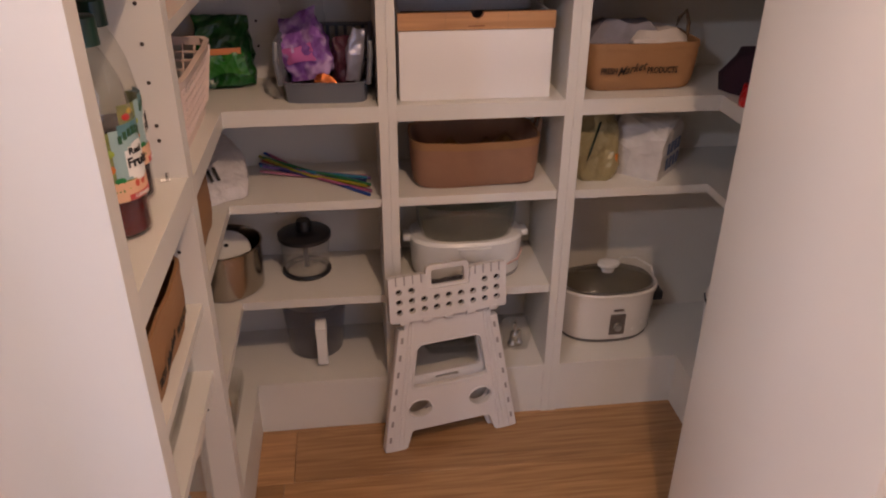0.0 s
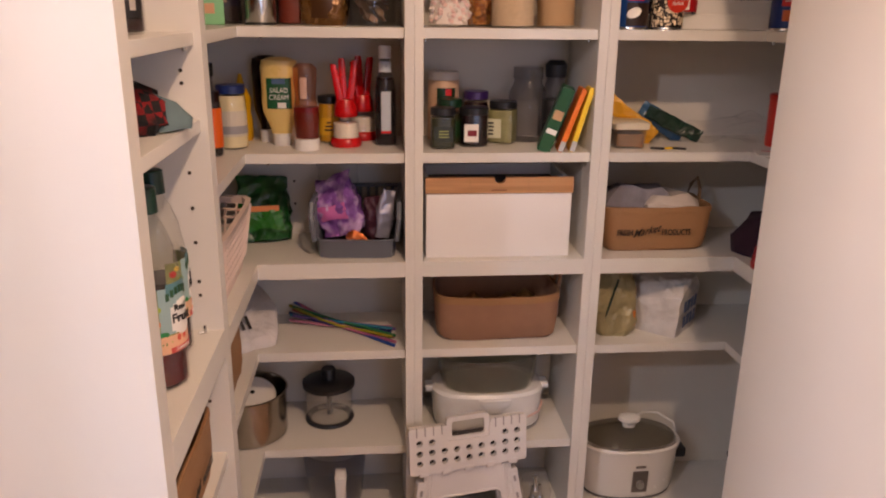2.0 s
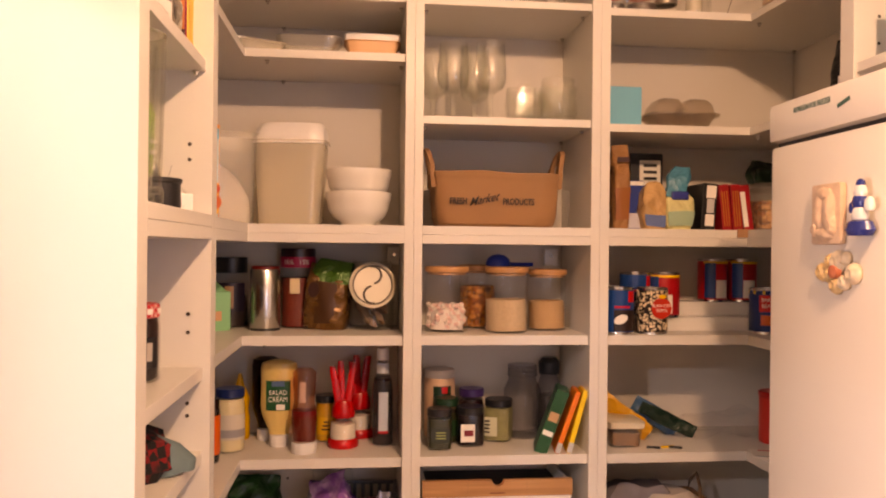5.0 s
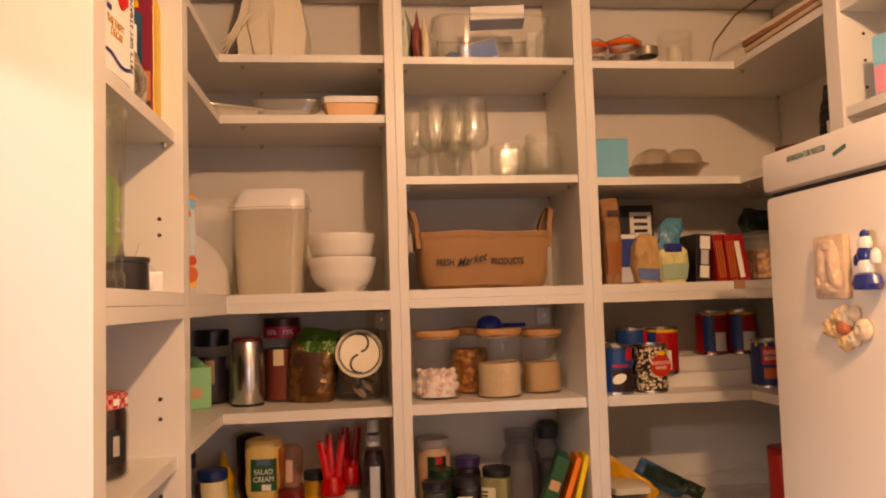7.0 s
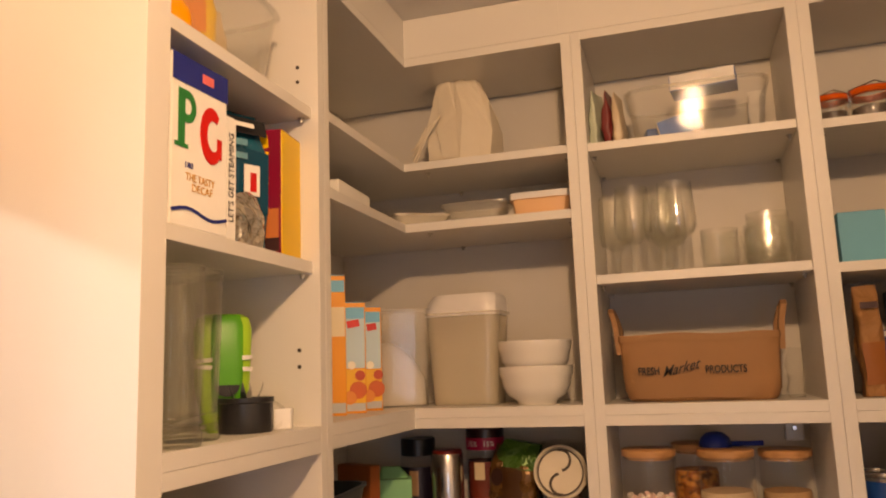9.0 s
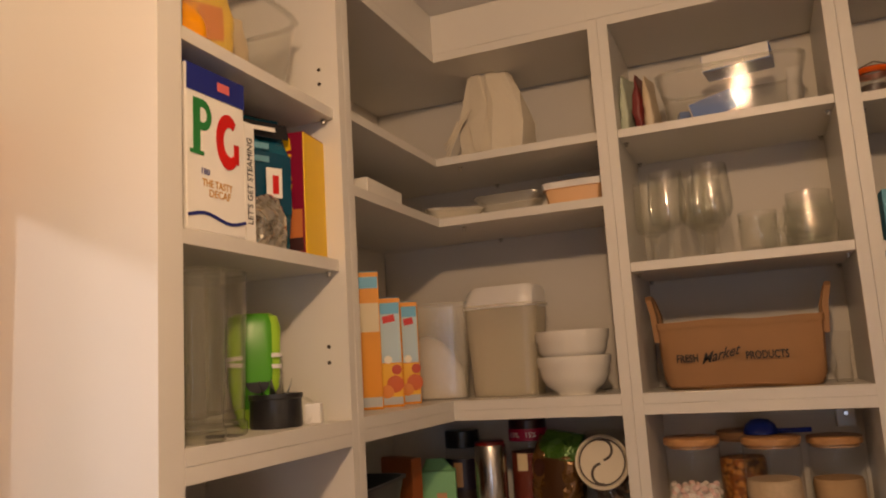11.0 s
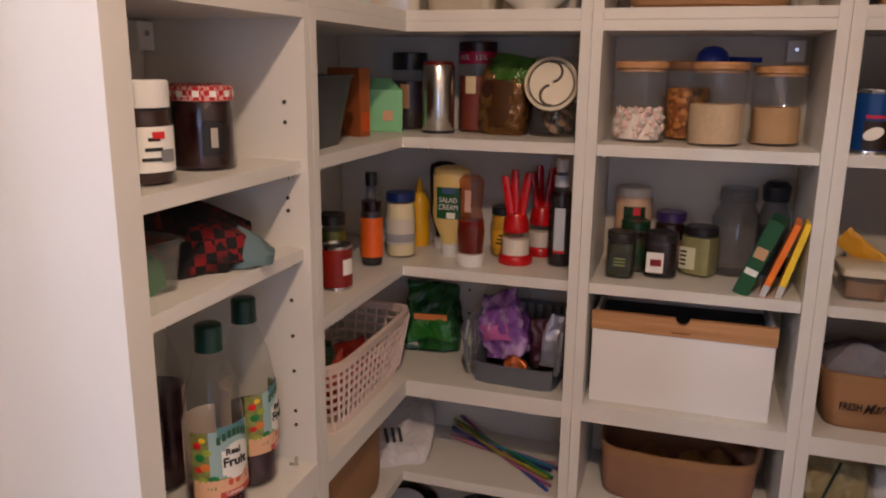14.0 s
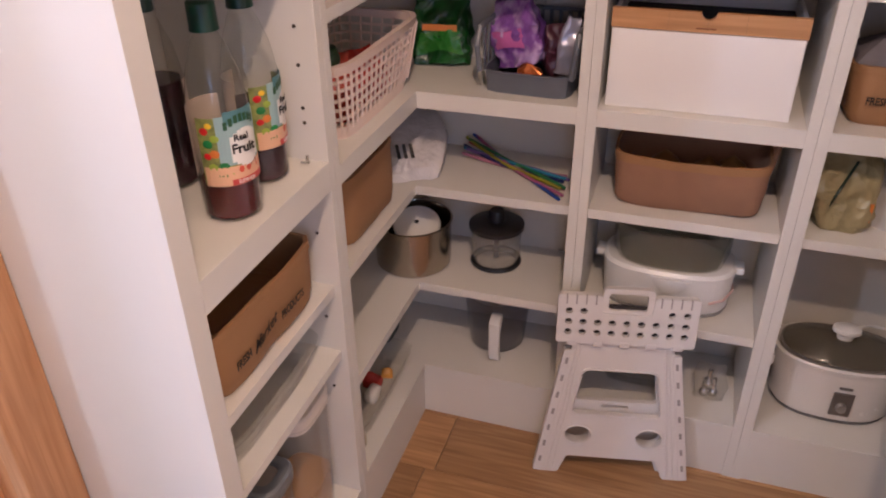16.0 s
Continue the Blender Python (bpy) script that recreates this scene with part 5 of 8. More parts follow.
t = thing("cocktail_shaker", (-0.176, 1.745, Z5), "polished steel cylinder canister with a dark red top", "canister")
part("steel_wall", lathe(bmn(), [(0, 0.004), (0.034, 0.004), (0.0355, 0.008), (0.0355, 0.142), (0.034, 0.145), (0, 0.145)], 36), STEEL, t, smooth=True)
part("foot", lathe(bmn(), [(0, 0), (0.036, 0), (0.036, 0.005), (0, 0.005)], 36), BLACK, t, smooth=True)
part("top_cap", lathe(bmn(), [(0, 0.144), (0.033, 0.144), (0.033, 0.151), (0.030, 0.153), (0, 0.153)], 36), col("dark_red_cap", 120, 30, 22, 0.35), t, smooth=True)
t = jar((-0.104, 1.805, Z5), "tall jar of spice mix, dark lid and pink band", 0.042, 0.195, col("plum_lid", 48, 18, 24, 0.35), col("paprika_fill", 118, 42, 22, 0.6), None, 0.72, None, 0.024, 0.94, 0.86)
band = part("offer_band", arc(0.0428, 0.148, 0.174, 0, 360, seg=30), col("raspberry_band", 175, 20, 66, 0.4), t)
text("15%", 0.016, PAPER, band, front(-0.020, -0.0400, 0.161, -26), bend=0.05)
text("15%", 0.016, PAPER, band, front(0.018, -0.0408, 0.161, 24), bend=0.05)
part("cream_label", arc(0.0426, 0.085, 0.122, -112, -80, seg=8), col("cream_label", 222, 200, 160, 0.5), t)
GOLD = film("gold_film", 112, 78, 40, 0.28, 0.35, 30)
t = pouch((-0.036, 1.765, Z5), "gold and brown foil coffee bag with a folded green top", 0.105, 0.07, 0.155, GOLD, 3.1, rz=-8, ry=5, top="gable", crumple=0.007, band=col("brown_foil", 78, 50, 26, 0.3, metal=0.3), band_z=(0.12, 0.75), band_w=0.55)
part("green_fold", loft(bmn(), [(0.006, 0, 0.115, 0.052, 0.034, 0.4), (0.01, 0, 0.145, 0.048, 0.024, 0.4), (0.015, 0, 0.168, 0.042, 0.008, 0.4)], 24, 0.006, 3.1, 18), film("green_foil", 62, 104, 36, 0.3, 0.2), t, smooth=True)
part("dark_oval", lathe(bmn(), [(0, 0), (0.019, 0), (0.019, 0.001), (0, 0.001)], 22, 0.7, 1.0), col("coffee_print", 54, 26, 16, 0.4), t, m=front(-0.028, -0.0405, 0.095))
t = thing("biscuit_jar", (0.078, 1.775, Z5), "clear jar of dried mushrooms with its cream lid propped in front", "jar", "jars and bottles")
part("glass_body", lathe(bmn(), [(0, 0.0), (0.050, 0), (0.055, 0.006), (0.055, 0.12), (0.048, 0.15), (0.048, 0.165), (0.046, 0.165), (0.046, 0.15), (0.052, 0.12), (0.052, 0.008), (0, 0.006)], 30), GLASS, t, smooth=True)
for k in range(26):
    a, q = 2.4 * k, 0.036 * math.sqrt(((k * 7) % 26) / 26)
    part("dried_slice", loft(bmn(), [(0, 0, 0, 0.014, 0.008, 0.1), (0.002, 0.001, 0.004, 0.016, 0.009, 0.1), (0, 0, 0.007, 0.010, 0.005, 0.1)], 10, 0.003, k, 60), col("mushroom", 150, 120, 96, 0.8), t, smooth=True, m=pose(q * math.cos(a), q * math.sin(a), 0.010 + 0.0024 * k, 40 * math.sin(k * 2.1), 50 * math.cos(k * 1.3), 70 * k))
LIDC = col("cream_lid", 218, 206, 182, 0.4)
part("lid", lathe(bmn(), [(0, 0), (0.052, 0), (0.055, 0.003), (0.055, 0.010), (0.050, 0.012), (0.048, 0.009), (0, 0.009)], 40), LIDC, t, smooth=True, m=front(0, -0.062, 0.108, 4, -14))
for s in (0, 180):
    pts = [(0.021 * math.cos(radians(a + s)) , 0.024 + 0.0 + 0.021 * math.sin(radians(a + s)) - (0.0 if s == 0 else 0.048), 0.0112) for a in range(-80, 101, 20)]
    part("lid_swirl", tube(bmn(), pts, 0.0026, 6), col("swirl_dark", 72, 60, 50, 0.5), t, m=front(0, -0.062, 0.108, 4, -14))
part("lid_ring", tube(bmn(), [(0.046 * math.cos(radians(a)), 0.046 * math.sin(radians(a)), 0.0105) for a in range(0, 360, 12)], 0.0016, 6, True), col("swirl_dark", 72, 60, 50, 0.5), t, m=front(0, -0.062, 0.108, 4, -14))

# sauces shelf
DARKF = col("dark_sauce", 34, 14, 10, 0.15)
bottle((-0.276, 1.600, Z4), "hot sauce bottle with an orange label", [(0.021, 0), (0.023, 0.005), (0.023, 0.115), (0.011, 0.145), (0.010, 0.175)], SMOKE, BLACK, [(0, 0.172), (0.0125, 0.172), (0.0125, 0.200), (0, 0.200)], DARKF, 0.14, col("orange_label", 224, 96, 24, 0.4), (0.02, 0.105), 0.023, spans=(-170, 30))
t = jar((-0.248, 1.700, Z4), "mayonnaise jar with a blue lid", 0.034, 0.145, col("royal_blue", 26, 42, 92, 0.35), col("mayo_fill", 226, 212, 170, 0.4), None, 0.94, None, 0.016, 0.88, 0.78)
part("paper_label", arc(0.0345, 0.03, 0.088, -165, -10), col("stone_label", 205, 196, 180, 0.5), t)
part("grey_band", arc(0.0353, 0.036, 0.054, -165, -10), col("grey_band", 150, 148, 150, 0.5), t)
bottle((-0.243, 1.812, Z4), "yellow mustard squeeze bottle", [(0.022, 0), (0.025, 0.006), (0.025, 0.05), (0.021, 0.072), (0.024, 0.10), (0.014, 0.125), (0.010, 0.128)], col("mustard_yellow", 226, 168, 20, 0.35), col("mustard_yellow", 226, 168, 20, 0.35), [(0, 0.126), (0.012, 0.126), (0.009, 0.138), (0.004, 0.160), (0, 0.161)])
can((-0.272, 1.415, Z4), "small red printed can", 0.031, 0.085, col("tomato_can", 128, 30, 20, 0.4), 70, [("pale_print", 0.03, 0.06, -110, -60, PAPER)])
jar((-0.325, 1.505, Z4), "jar of green relish with a dark lid", 0.031, 0.125, BLACK, col("relish_fill", 84, 88, 30, 0.4), None, 0.85, col("olive_label", 120, 116, 60, 0.5))
for at, h in (((-0.375, 1.40, Z4), 0.215), ((-0.385, 1.49, Z4), 0.205), ((-0.340, 1.335, Z4), 0.165)):
    bottle(at, "dark sauce bottle at the back of the shelf", [(0.026, 0), (0.028, 0.006), (0.028, h * 0.55), (0.012, h * 0.75), (0.011, h * 0.9)], SMOKE, col("brown_cap", 60, 34, 22, 0.4), [(0, h * 0.88), (0.014, h * 0.88), (0.014, h), (0, h)], DARKF, h * 0.6)
SALAD = col("salad_cream", 226, 196, 122, 0.3)
SQ = [(0.020, 0.028), (0.021, 0.040), (0.027, 0.056), (0.0345, 0.078), (0.0365, 0.098), (0.0355, 0.125), (0.0360, 0.155), (0.0365, 0.182), (0.034, 0.197), (0.018, 0.204), (0.0, 0.205)]
CAPD = [(0, 0), (0.021, 0), (0.022, 0.003), (0.022, 0.028), (0.0, 0.030)]
t = bottle((-0.140, 1.738, Z4), "salad cream squeeze bottle standing on its white cap", SQ, SALAD, WHITE, CAPD, sx=1.2, sy=0.7)
sheet = part("green_label", arc(0.0378, 0.088, 0.158, -128, -52, sx=1.2, sy=0.7), col("dark_green_label", 24, 84, 50, 0.4), t)
text("SALAD", 0.0165, PAPER, sheet, front(0, -0.0278, 0.130), squeeze=0.85)
text("CREAM", 0.0165, PAPER, sheet, front(0, -0.0278, 0.114), squeeze=0.85)
patch(sheet, "barcode", 0.020, 0.013, front(0.006, -0.0276, 0.096), PAPER)
patch(sheet, "blue_crest", 0.03, 0.012, front(0, -0.0275, 0.151), col("steel_blue_print", 70, 96, 130, 0.4))
bottle((-0.178, 1.800, Z4), "dark brown sauce squeeze bottle", SQ, DARKF, WHITE, CAPD, sx=0.95, sy=0.6)
t = bottle((-0.076, 1.672, Z4), "nearly empty ketchup squeeze bottle on its white cap", [(0.025, 0.026), (0.027, 0.05), (0.029, 0.075), (0.022, 0.12), (0.025, 0.155), (0.026, 0.185), (0.016, 0.195), (0, 0.196)], clear("amber_plastic", (0.86, 0.62, 0.50), 0.06, 0.90, (0.30, 0.10, 0.06), (0.8, 0.06)), WHITE, [(0, 0), (0.028, 0), (0.029, 0.003), (0.029, 0.026), (0, 0.028)], col("ketchup", 110, 16, 12, 0.3), 0.098, sx=1.05, sy=0.8)
part("label_remnant", arc(0.0262, 0.118, 0.165, -110, -80, sx=1.05, sy=0.8, seg=6), col("washed_label", 200, 160, 140, 0.5), t)
jar((-0.030, 1.782, Z4), "mustard jar with a dark lid", 0.027, 0.112, BLACK, col("mustard_fill", 205, 150, 36, 0.4), None, 0.95, col("amber_label", 222, 166, 40, 0.45), 0.014, 0.9, 0.82)
REDPL = col("red_plastic", 188, 22, 24, 0.28)
for at, rz in (((0.012, 1.722, Z4), 0), ((0.050, 1.818, Z4), 30)):
    t = thing("cruet_pot", at, "small glass pot with a red base and three red spouts", "condiment pot", "red condiment pots", rz)
    t.scale = (1.1, 1.1, 1.06)
    part("base", lathe(bmn(), [(0, 0), (0.032, 0), (0.034, 0.004), (0.033, 0.016), (0.029, 0.020), (0, 0.020)], 30), REDPL, t, smooth=True)
    part("glass_body", lathe(bmn(), [(0, 0.018), (0.030, 0.018), (0.028, 0.05), (0.024, 0.072), (0, 0.073)], 30), GLASS, t, smooth=True)
    part("filling", lathe(bmn(), [(0, 0.020), (0.027, 0.020), (0.0265, 0.052), (0, 0.054)], 30), col("salt_fill", 226, 214, 198, 0.8), t, smooth=True)
    part("collar", lathe(bmn(), [(0, 0.066), (0.024, 0.066), (0.026, 0.070), (0.024, 0.088), (0.018, 0.104), (0, 0.106)], 30), REDPL, t, smooth=True)
    for k, (dx, h, dy) in enumerate(((-0.022, 0.180, -0.004), (-0.006, 0.192, 0.004), (0.020, 0.188, 0.0))):
        part("spout", loft(bmn(), [(dx * 0.4, dy, 0.09, 0.008, 0.007, 0.2), (dx * 0.7, dy, 0.13, 0.008, 0.006, 0.2), (dx, dy, h - 0.012, 0.0075, 0.006, 0.2), (dx * 1.1, dy, h, 0.006, 0.005, 0.2)], 14), REDPL, t, smooth=True)
t = bottle((0.106, 1.738, Z4), "brown sauce bottle with a white cap and pale label", [(0.024, 0), (0.0255, 0.005), (0.0255, 0.125), (0.022, 0.15), (0.013, 0.175), (0.012, 0.205)], SMOKE, WHITE, [(0, 0.203), (0.0145, 0.203), (0.0145, 0.229), (0.013, 0.231), (0, 0.231)], DARKF, 0.16)
part("paper_label", arc(0.026, 0.034, 0.128, -112, -62), col("ice_label", 196, 204, 214, 0.5), t)
part("red_border", arc(0.0262, 0.030, 0.036, -114, -60), REDP, t)
part("neck_label", arc(0.0165, 0.172, 0.196, -150, -30), col("ice_label", 196, 204, 214, 0.5), t)

# baskets shelf
BASK = mat("blush_plastic", lin(226, 204, 192), 0.4, vary=0.04)
slot_basket((-0.310, 1.475, Z3), "blush pink plastic laundry-style basket holding packets", 0.165, 0.336, 0.148, BASK, 0, 1.18, 8, group="plastic baskets")
pouch((-0.32, 1.40, Z3 + 0.006), "red and green packet in the pink basket", 0.13, 0.10, 0.125, film("brick_packet", 168, 62, 42, 0.35), 12.0, rz=20)
pouch((-0.31, 1.53, Z3 + 0.006), "red packet in the pink basket", 0.12, 0.12, 0.095, film("scarlet_packet", 176, 44, 34, 0.35), 14.0, rz=70)
pouch((-0.33, 1.385, Z3 + 0.10), "dark green packet on top in the pink basket", 0.11, 0.06, 0.055, film("pine_packet", 34, 70, 40, 0.35), 15.0, rz=30, top="round")
t = pouch((-0.205, 1.795, Z3), "green plastic food bag leaning on the back", 0.135, 0.05, 0.168, film("bag_green", 20, 66, 28, 0.30, 0.0, 22, (28, 88, 36)), 21.0, rz=8, rx=-9, crumple=0.016, band=film("lime_panel", 40, 112, 40, 0.3, 0.0, 22, (70, 120, 44)), band_z=(0.15, 0.45), band_w=0.8)
patch(t, "orange_strip", 0.08, 0.014, front(0.0, -0.031, 0.085), col("orange_strip", 205, 120, 50, 0.4))
SLATE = mat("slate_basket", lin(96, 100, 108), 0.4, vary=0.05)
t = thing("plastic_basket", (0.036, 1.738, Z3), "slate grey stacking basket with a low front lip", "basket", "plastic baskets", rz=-3)
part("tray_base", tub_mesh(0.185, 0.20, 0.192, 0.215, 0.048, 0.003, 0.75, 0.003), SLATE, t, smooth=True)
for s in (-1, 1):
    for k in range(6):
        part("slat", box(bmn(), s * 0.098 - 0.002, s * 0.098 + 0.002, -0.079 + 0.030 * k, -0.071 + 0.030 * k, 0.04, 0.128), SLATE, t)
    part("side_rail", tube(bmn(), [(s * 0.097, -0.108, 0.046), (s * 0.103, -0.112, 0.10), (s * 0.103, -0.095, 0.132), (s * 0.103, 0.105, 0.135)], 0.006, 8), SLATE, t)
part("back_rail", tube(bmn(), [(-0.103, 0.104, 0.134), (0.103, 0.104, 0.134)], 0.005, 8), SLATE, t)
for k in range(9):
    part("slat", box(bmn(), -0.089 + 0.021 * k, -0.081 + 0.021 * k, 0.102, 0.106, 0.04, 0.130), SLATE, t)
VIO = film("violet_film", 132, 84, 160, 0.22, 0.0, 26, (190, 160, 205))
pouch((0.005, 1.735, Z3 + 0.038), "shiny violet sweet bag in the grey basket", 0.105, 0.08, 0.14, VIO, 31.0, rz=-20, ry=-16, crumple=0.020, band=col("pink_film", 190, 100, 160, 0.25), band_z=(0.3, 0.55), band_w=0.7)
pouch((-0.015, 1.775, Z3 + 0.05), "clear crumpled film bag in the grey basket", 0.10, 0.05, 0.155, CLEARP, 33.0, rz=10, crumple=0.016)
pouch((0.075, 1.735, Z3 + 0.02), "dark packet with a silver end in the grey basket", 0.05, 0.04, 0.11, film("plum_packet", 74, 40, 52, 0.3), 35.0, rz=30, crumple=0.01)
pouch((0.095, 1.715, Z3 + 0.03), "silver foil packet in the grey basket", 0.04, 0.03, 0.12, col("silver_packet", 168, 168, 186, 0.25, metal=0.4), 37.0, rz=12, ry=8, crumple=0.008)
pouch((0.030, 1.672, Z3 + 0.012), "copper foil sweets in the grey basket", 0.045, 0.03, 0.05, col("copper_foil", 200, 110, 60, 0.2, metal=0.7), 39.0, crumple=0.012, top="round")

# straws shelf
market_box((-0.318, 1.425, Z2), "plain kraft canvas box with a jar inside", 0.26, 0.175, 0.148, 90, lettered=False)
jar((-0.335, 1.375, Z2 + 0.006), "jar standing in the kraft box", 0.036, 0.10, WHITE, col("grey_fill", 120, 116, 110, 0.6))
t = thing("plastic_bag", (-0.282, 1.745, Z2), "cloudy plastic bag with black print lying on the shelf", "bag", rz=28)
part("bag_body", loft(bmn(), [(0.0, -0.08, 0.0, 0.07, 0.05, 0.3), (0.0, -0.03, 0.03, 0.085, 0.09, 0.3), (0.02, 0.02, 0.065, 0.085, 0.075, 0.3), (0.03, 0.05, 0.095, 0.060, 0.035, 0.3), (0.03, 0.06, 0.105, 0.03, 0.01, 0.2)], 28, 0.008, 6.0, 18), film("pale_film", 205, 200, 200, 0.3), t, smooth=True)
for k in range(3):
    patch(t, "print_bar", 0.008, 0.035, pose(-0.03 + 0.016 * k, -0.088, 0.060, 50, 0, 10), INK)
for k, c in enumerate(((30, 66, 140), (160, 86, 120), (150, 140, 40), (36, 110, 70), (150, 40, 52), (34, 40, 96), (120, 92, 150), (40, 120, 150), (170, 110, 130))):
    t = thing("drinking_straw", (0, 0, Z2), "bright plastic drinking straw in a loose bundle", "straw", "loose drinking straws")
    fan = (k - 4) / 4
    curve = []
    for i in range(13):
        u = i / 12
        lift = 0.005 + 0.0022 * (k % 4) + (0.040 - 0.004 * k) * max(0.0, 0.45 - u) * 1.6
        curve.append((-0.150 + 0.27 * u + 0.006 * math.sin(k * 2.3), 1.832 - 0.140 * u + fan * 0.095 * (u - 0.42) + 0.010 * math.sin(4 * u + k * 1.9), lift))
    part("straw_tube", tube(bmn(), curve, 0.0040, 8), col(f"straw_tint_{'abcdefghi'[k]}", *c, 0.35), t, smooth=True)

# pans shelf
t = thing("saucepan", (-0.258, 1.708, Z1), "steel saucepan with a white lid resting inside", "pan")
t.scale = (0.98, 0.98, 1.0)
part("pan_wall", lathe(bmn(), [(0, 0.003), (0.090, 0.0), (0.098, 0.008), (0.100, 0.125), (0.104, 0.128), (0.099, 0.129), (0.096, 0.12), (0.094, 0.010), (0, 0.008)], 44), mat("pan_steel", (0.40, 0.35, 0.29), 0.22, 1.0, vary=0.06, scale=24), t, smooth=True)
part("lid", lathe(bmn(), [(0, 0.118), (0.058, 0.112), (0.062, 0.106), (0.058, 0.104), (0, 0.104)], 36), WHITE, t, smooth=True, m=pose(0.0, 0.042, 0.008, 22, 6, 0))
part("knob_hole", lathe(bmn(), [(0, 0.1186), (0.006, 0.1186), (0.006, 0.1196), (0, 0.1196)], 14), BLACK, t, m=pose(0.0, 0.042, 0.008, 22, 6, 0))
t = thing("food_chopper", (-0.054, 1.768, Z1), "clear chopper bowl with a black lid and foot ring", "chopper")
part("bowl_wall", lathe(bmn(), [(0, 0.008), (0.056, 0.008), (0.060, 0.014), (0.064, 0.105), (0.062, 0.105)], 36), HAZE, t, smooth=True)
part("foot_ring", lathe(bmn(), [(0.050, 0), (0.064, 0), (0.066, 0.004), (0.064, 0.010), (0.056, 0.010), (0.050, 0)], 36), BLACK, t, smooth=True)
part("lid", lathe(bmn(), [(0, 0.118), (0.020, 0.120), (0.062, 0.116), (0.070, 0.112), (0.070, 0.102), (0.064, 0.100), (0, 0.100)], 36), BLACK, t, smooth=True)
part("hub", lathe(bmn(), [(0, 0.15), (0.017, 0.15), (0.020, 0.144), (0.021, 0.118), (0, 0.118)], 24), BLACK, t, smooth=True)
part("spindle", lathe(bmn(), [(0, 0.012), (0.008, 0.012), (0.007, 0.09), (0, 0.1)], 14), BLACK, t, smooth=True)
part("blade", box(bmn(), -0.04, 0.04, -0.008, 0.008, 0.03, 0.033), STEEL, t, m=pose(0, 0, 0, 0, 12, 25))
t = thing("storage_pot", (-0.300, 1.262, Z1), "small black plastic pot lying by the upright", "pot")
part("disc", lathe(bmn(), [(0, 0), (0.036, 0), (0.038, 0.006), (0.036, 0.03), (0.02, 0.045), (0, 0.046)], 28), BLACK, t, smooth=True)
# floor shelf of the corner
t = thing("processor_bowl", (-0.045, 1.770, T0), "smoked food processor bowl with a white handle", "food processor", rz=0)
part("bowl_wall", lathe(bmn(), [(0, 0.004), (0.066, 0.0), (0.074, 0.008), (0.088, 0.15), (0.090, 0.165), (0.088, 0.166)], 40), SMOKE, t, smooth=True)
part("handle", loft(bmn(), [(0.02, -0.102, 0.012, 0.015, 0.010, 0.5), (0.02, -0.110, 0.03, 0.014, 0.012, 0.5), (0.02, -0.112, 0.10, 0.014, 0.010, 0.5), (0.02, -0.105, 0.130, 0.016, 0.014, 0.5), (0.02, -0.092, 0.142, 0.014, 0.012, 0.5)], 20), WHITE, t, smooth=True)
part("handle_bridge", box(bmn(), 0.008, 0.032, -0.106, -0.078, 0.118, 0.138, 0.003), WHITE, t)
t = thing("plastic_tray", (-0.325, 1.44, T0), "clear plastic tray of small kitchen bits", "tray")
part("tray_wall", tub_mesh(0.17, 0.30, 0.20, 0.34, 0.058), CLEARP, t, smooth=True)
for k, (c, x, y, s) in enumerate((((190, 60, 50), 0.03, 0.04, 0.03), ((220, 214, 204), 0.0, -0.05, 0.04), ((220, 214, 204), 0.05, -0.01, 0.03), ((120, 150, 80), -0.04, 0.06, 0.03), ((60, 50, 60), -0.03, -0.09, 0.035), ((210, 150, 70), 0.05, 0.08, 0.02))):
    p = pouch((-0.325 + x, 1.44 + y, T0 + 0.004), "small packet among the bits in the clear tray", s * 1.6, s, s * 1.3, col(f"bit_tint_{'abcdef'[k]}", *c, 0.4), 50.0 + k, rz=40 * k, top="round", group="bits in the tray")
t = thing("black_mixer", (-0.36, 1.70, T0), "black kitchen gadget standing behind the tray", "kitchen tool")
part("gadget_body", loft(bmn(), [(0, 0, 0, 0.04, 0.05, 0.4), (0, 0, 0.06, 0.042, 0.052, 0.4), (0.01, -0.02, 0.13, 0.03, 0.05, 0.4), (0.01, -0.03, 0.16, 0.016, 0.03, 0.3)], 26), BLACK, t, smooth=True)
t = thing("plate", (-0.262, 1.262, T0), "white plate edge with a clear rim", "plate")
part("plate_disc", lathe(bmn(), [(0, 0.004), (0.03, 0), (0.05, 0.006), (0.052, 0.010), (0.03, 0.006), (0, 0.008)], 30), FROST, t, smooth=True, m=pose(0, 0, 0.035, 0, 60, 0))

# ---- middle shelves ----
t = thing("storage_bin", (0.405, 1.735, 2.190), "clear plastic bin of blue and white medicine boxes", "storage bin", "clear plastic bins")
part("bin_wall", tub_mesh(0.25, 0.17, 0.275, 0.19, 0.112), CLEARP, t, smooth=True)
part("bin_lip", loft(bmn(), [(0, 0, 0.106, 0.143, 0.10, 0.6), (0, 0, 0.112, 0.143, 0.10, 0.6), (0, 0, 0.112, 0.136, 0.094, 0.6), (0, 0, 0.106, 0.136, 0.094, 0.6)], 36, cap=False), CLEARP, t, smooth=True)
BLUEBOX = col("medicine_blue", 52, 104, 176, 0.45)
carton((0.375, 1.665, 2.196), "blue and white medicine carton in the clear bin", 0.085, 0.03, 0.045, BLUEBOX, ry=-14, side=PAPER, top=PAPER)
carton((0.33, 1.70, 2.196), "small blue carton in the clear bin", 0.06, 0.03, 0.03, BLUEBOX, rz=14)
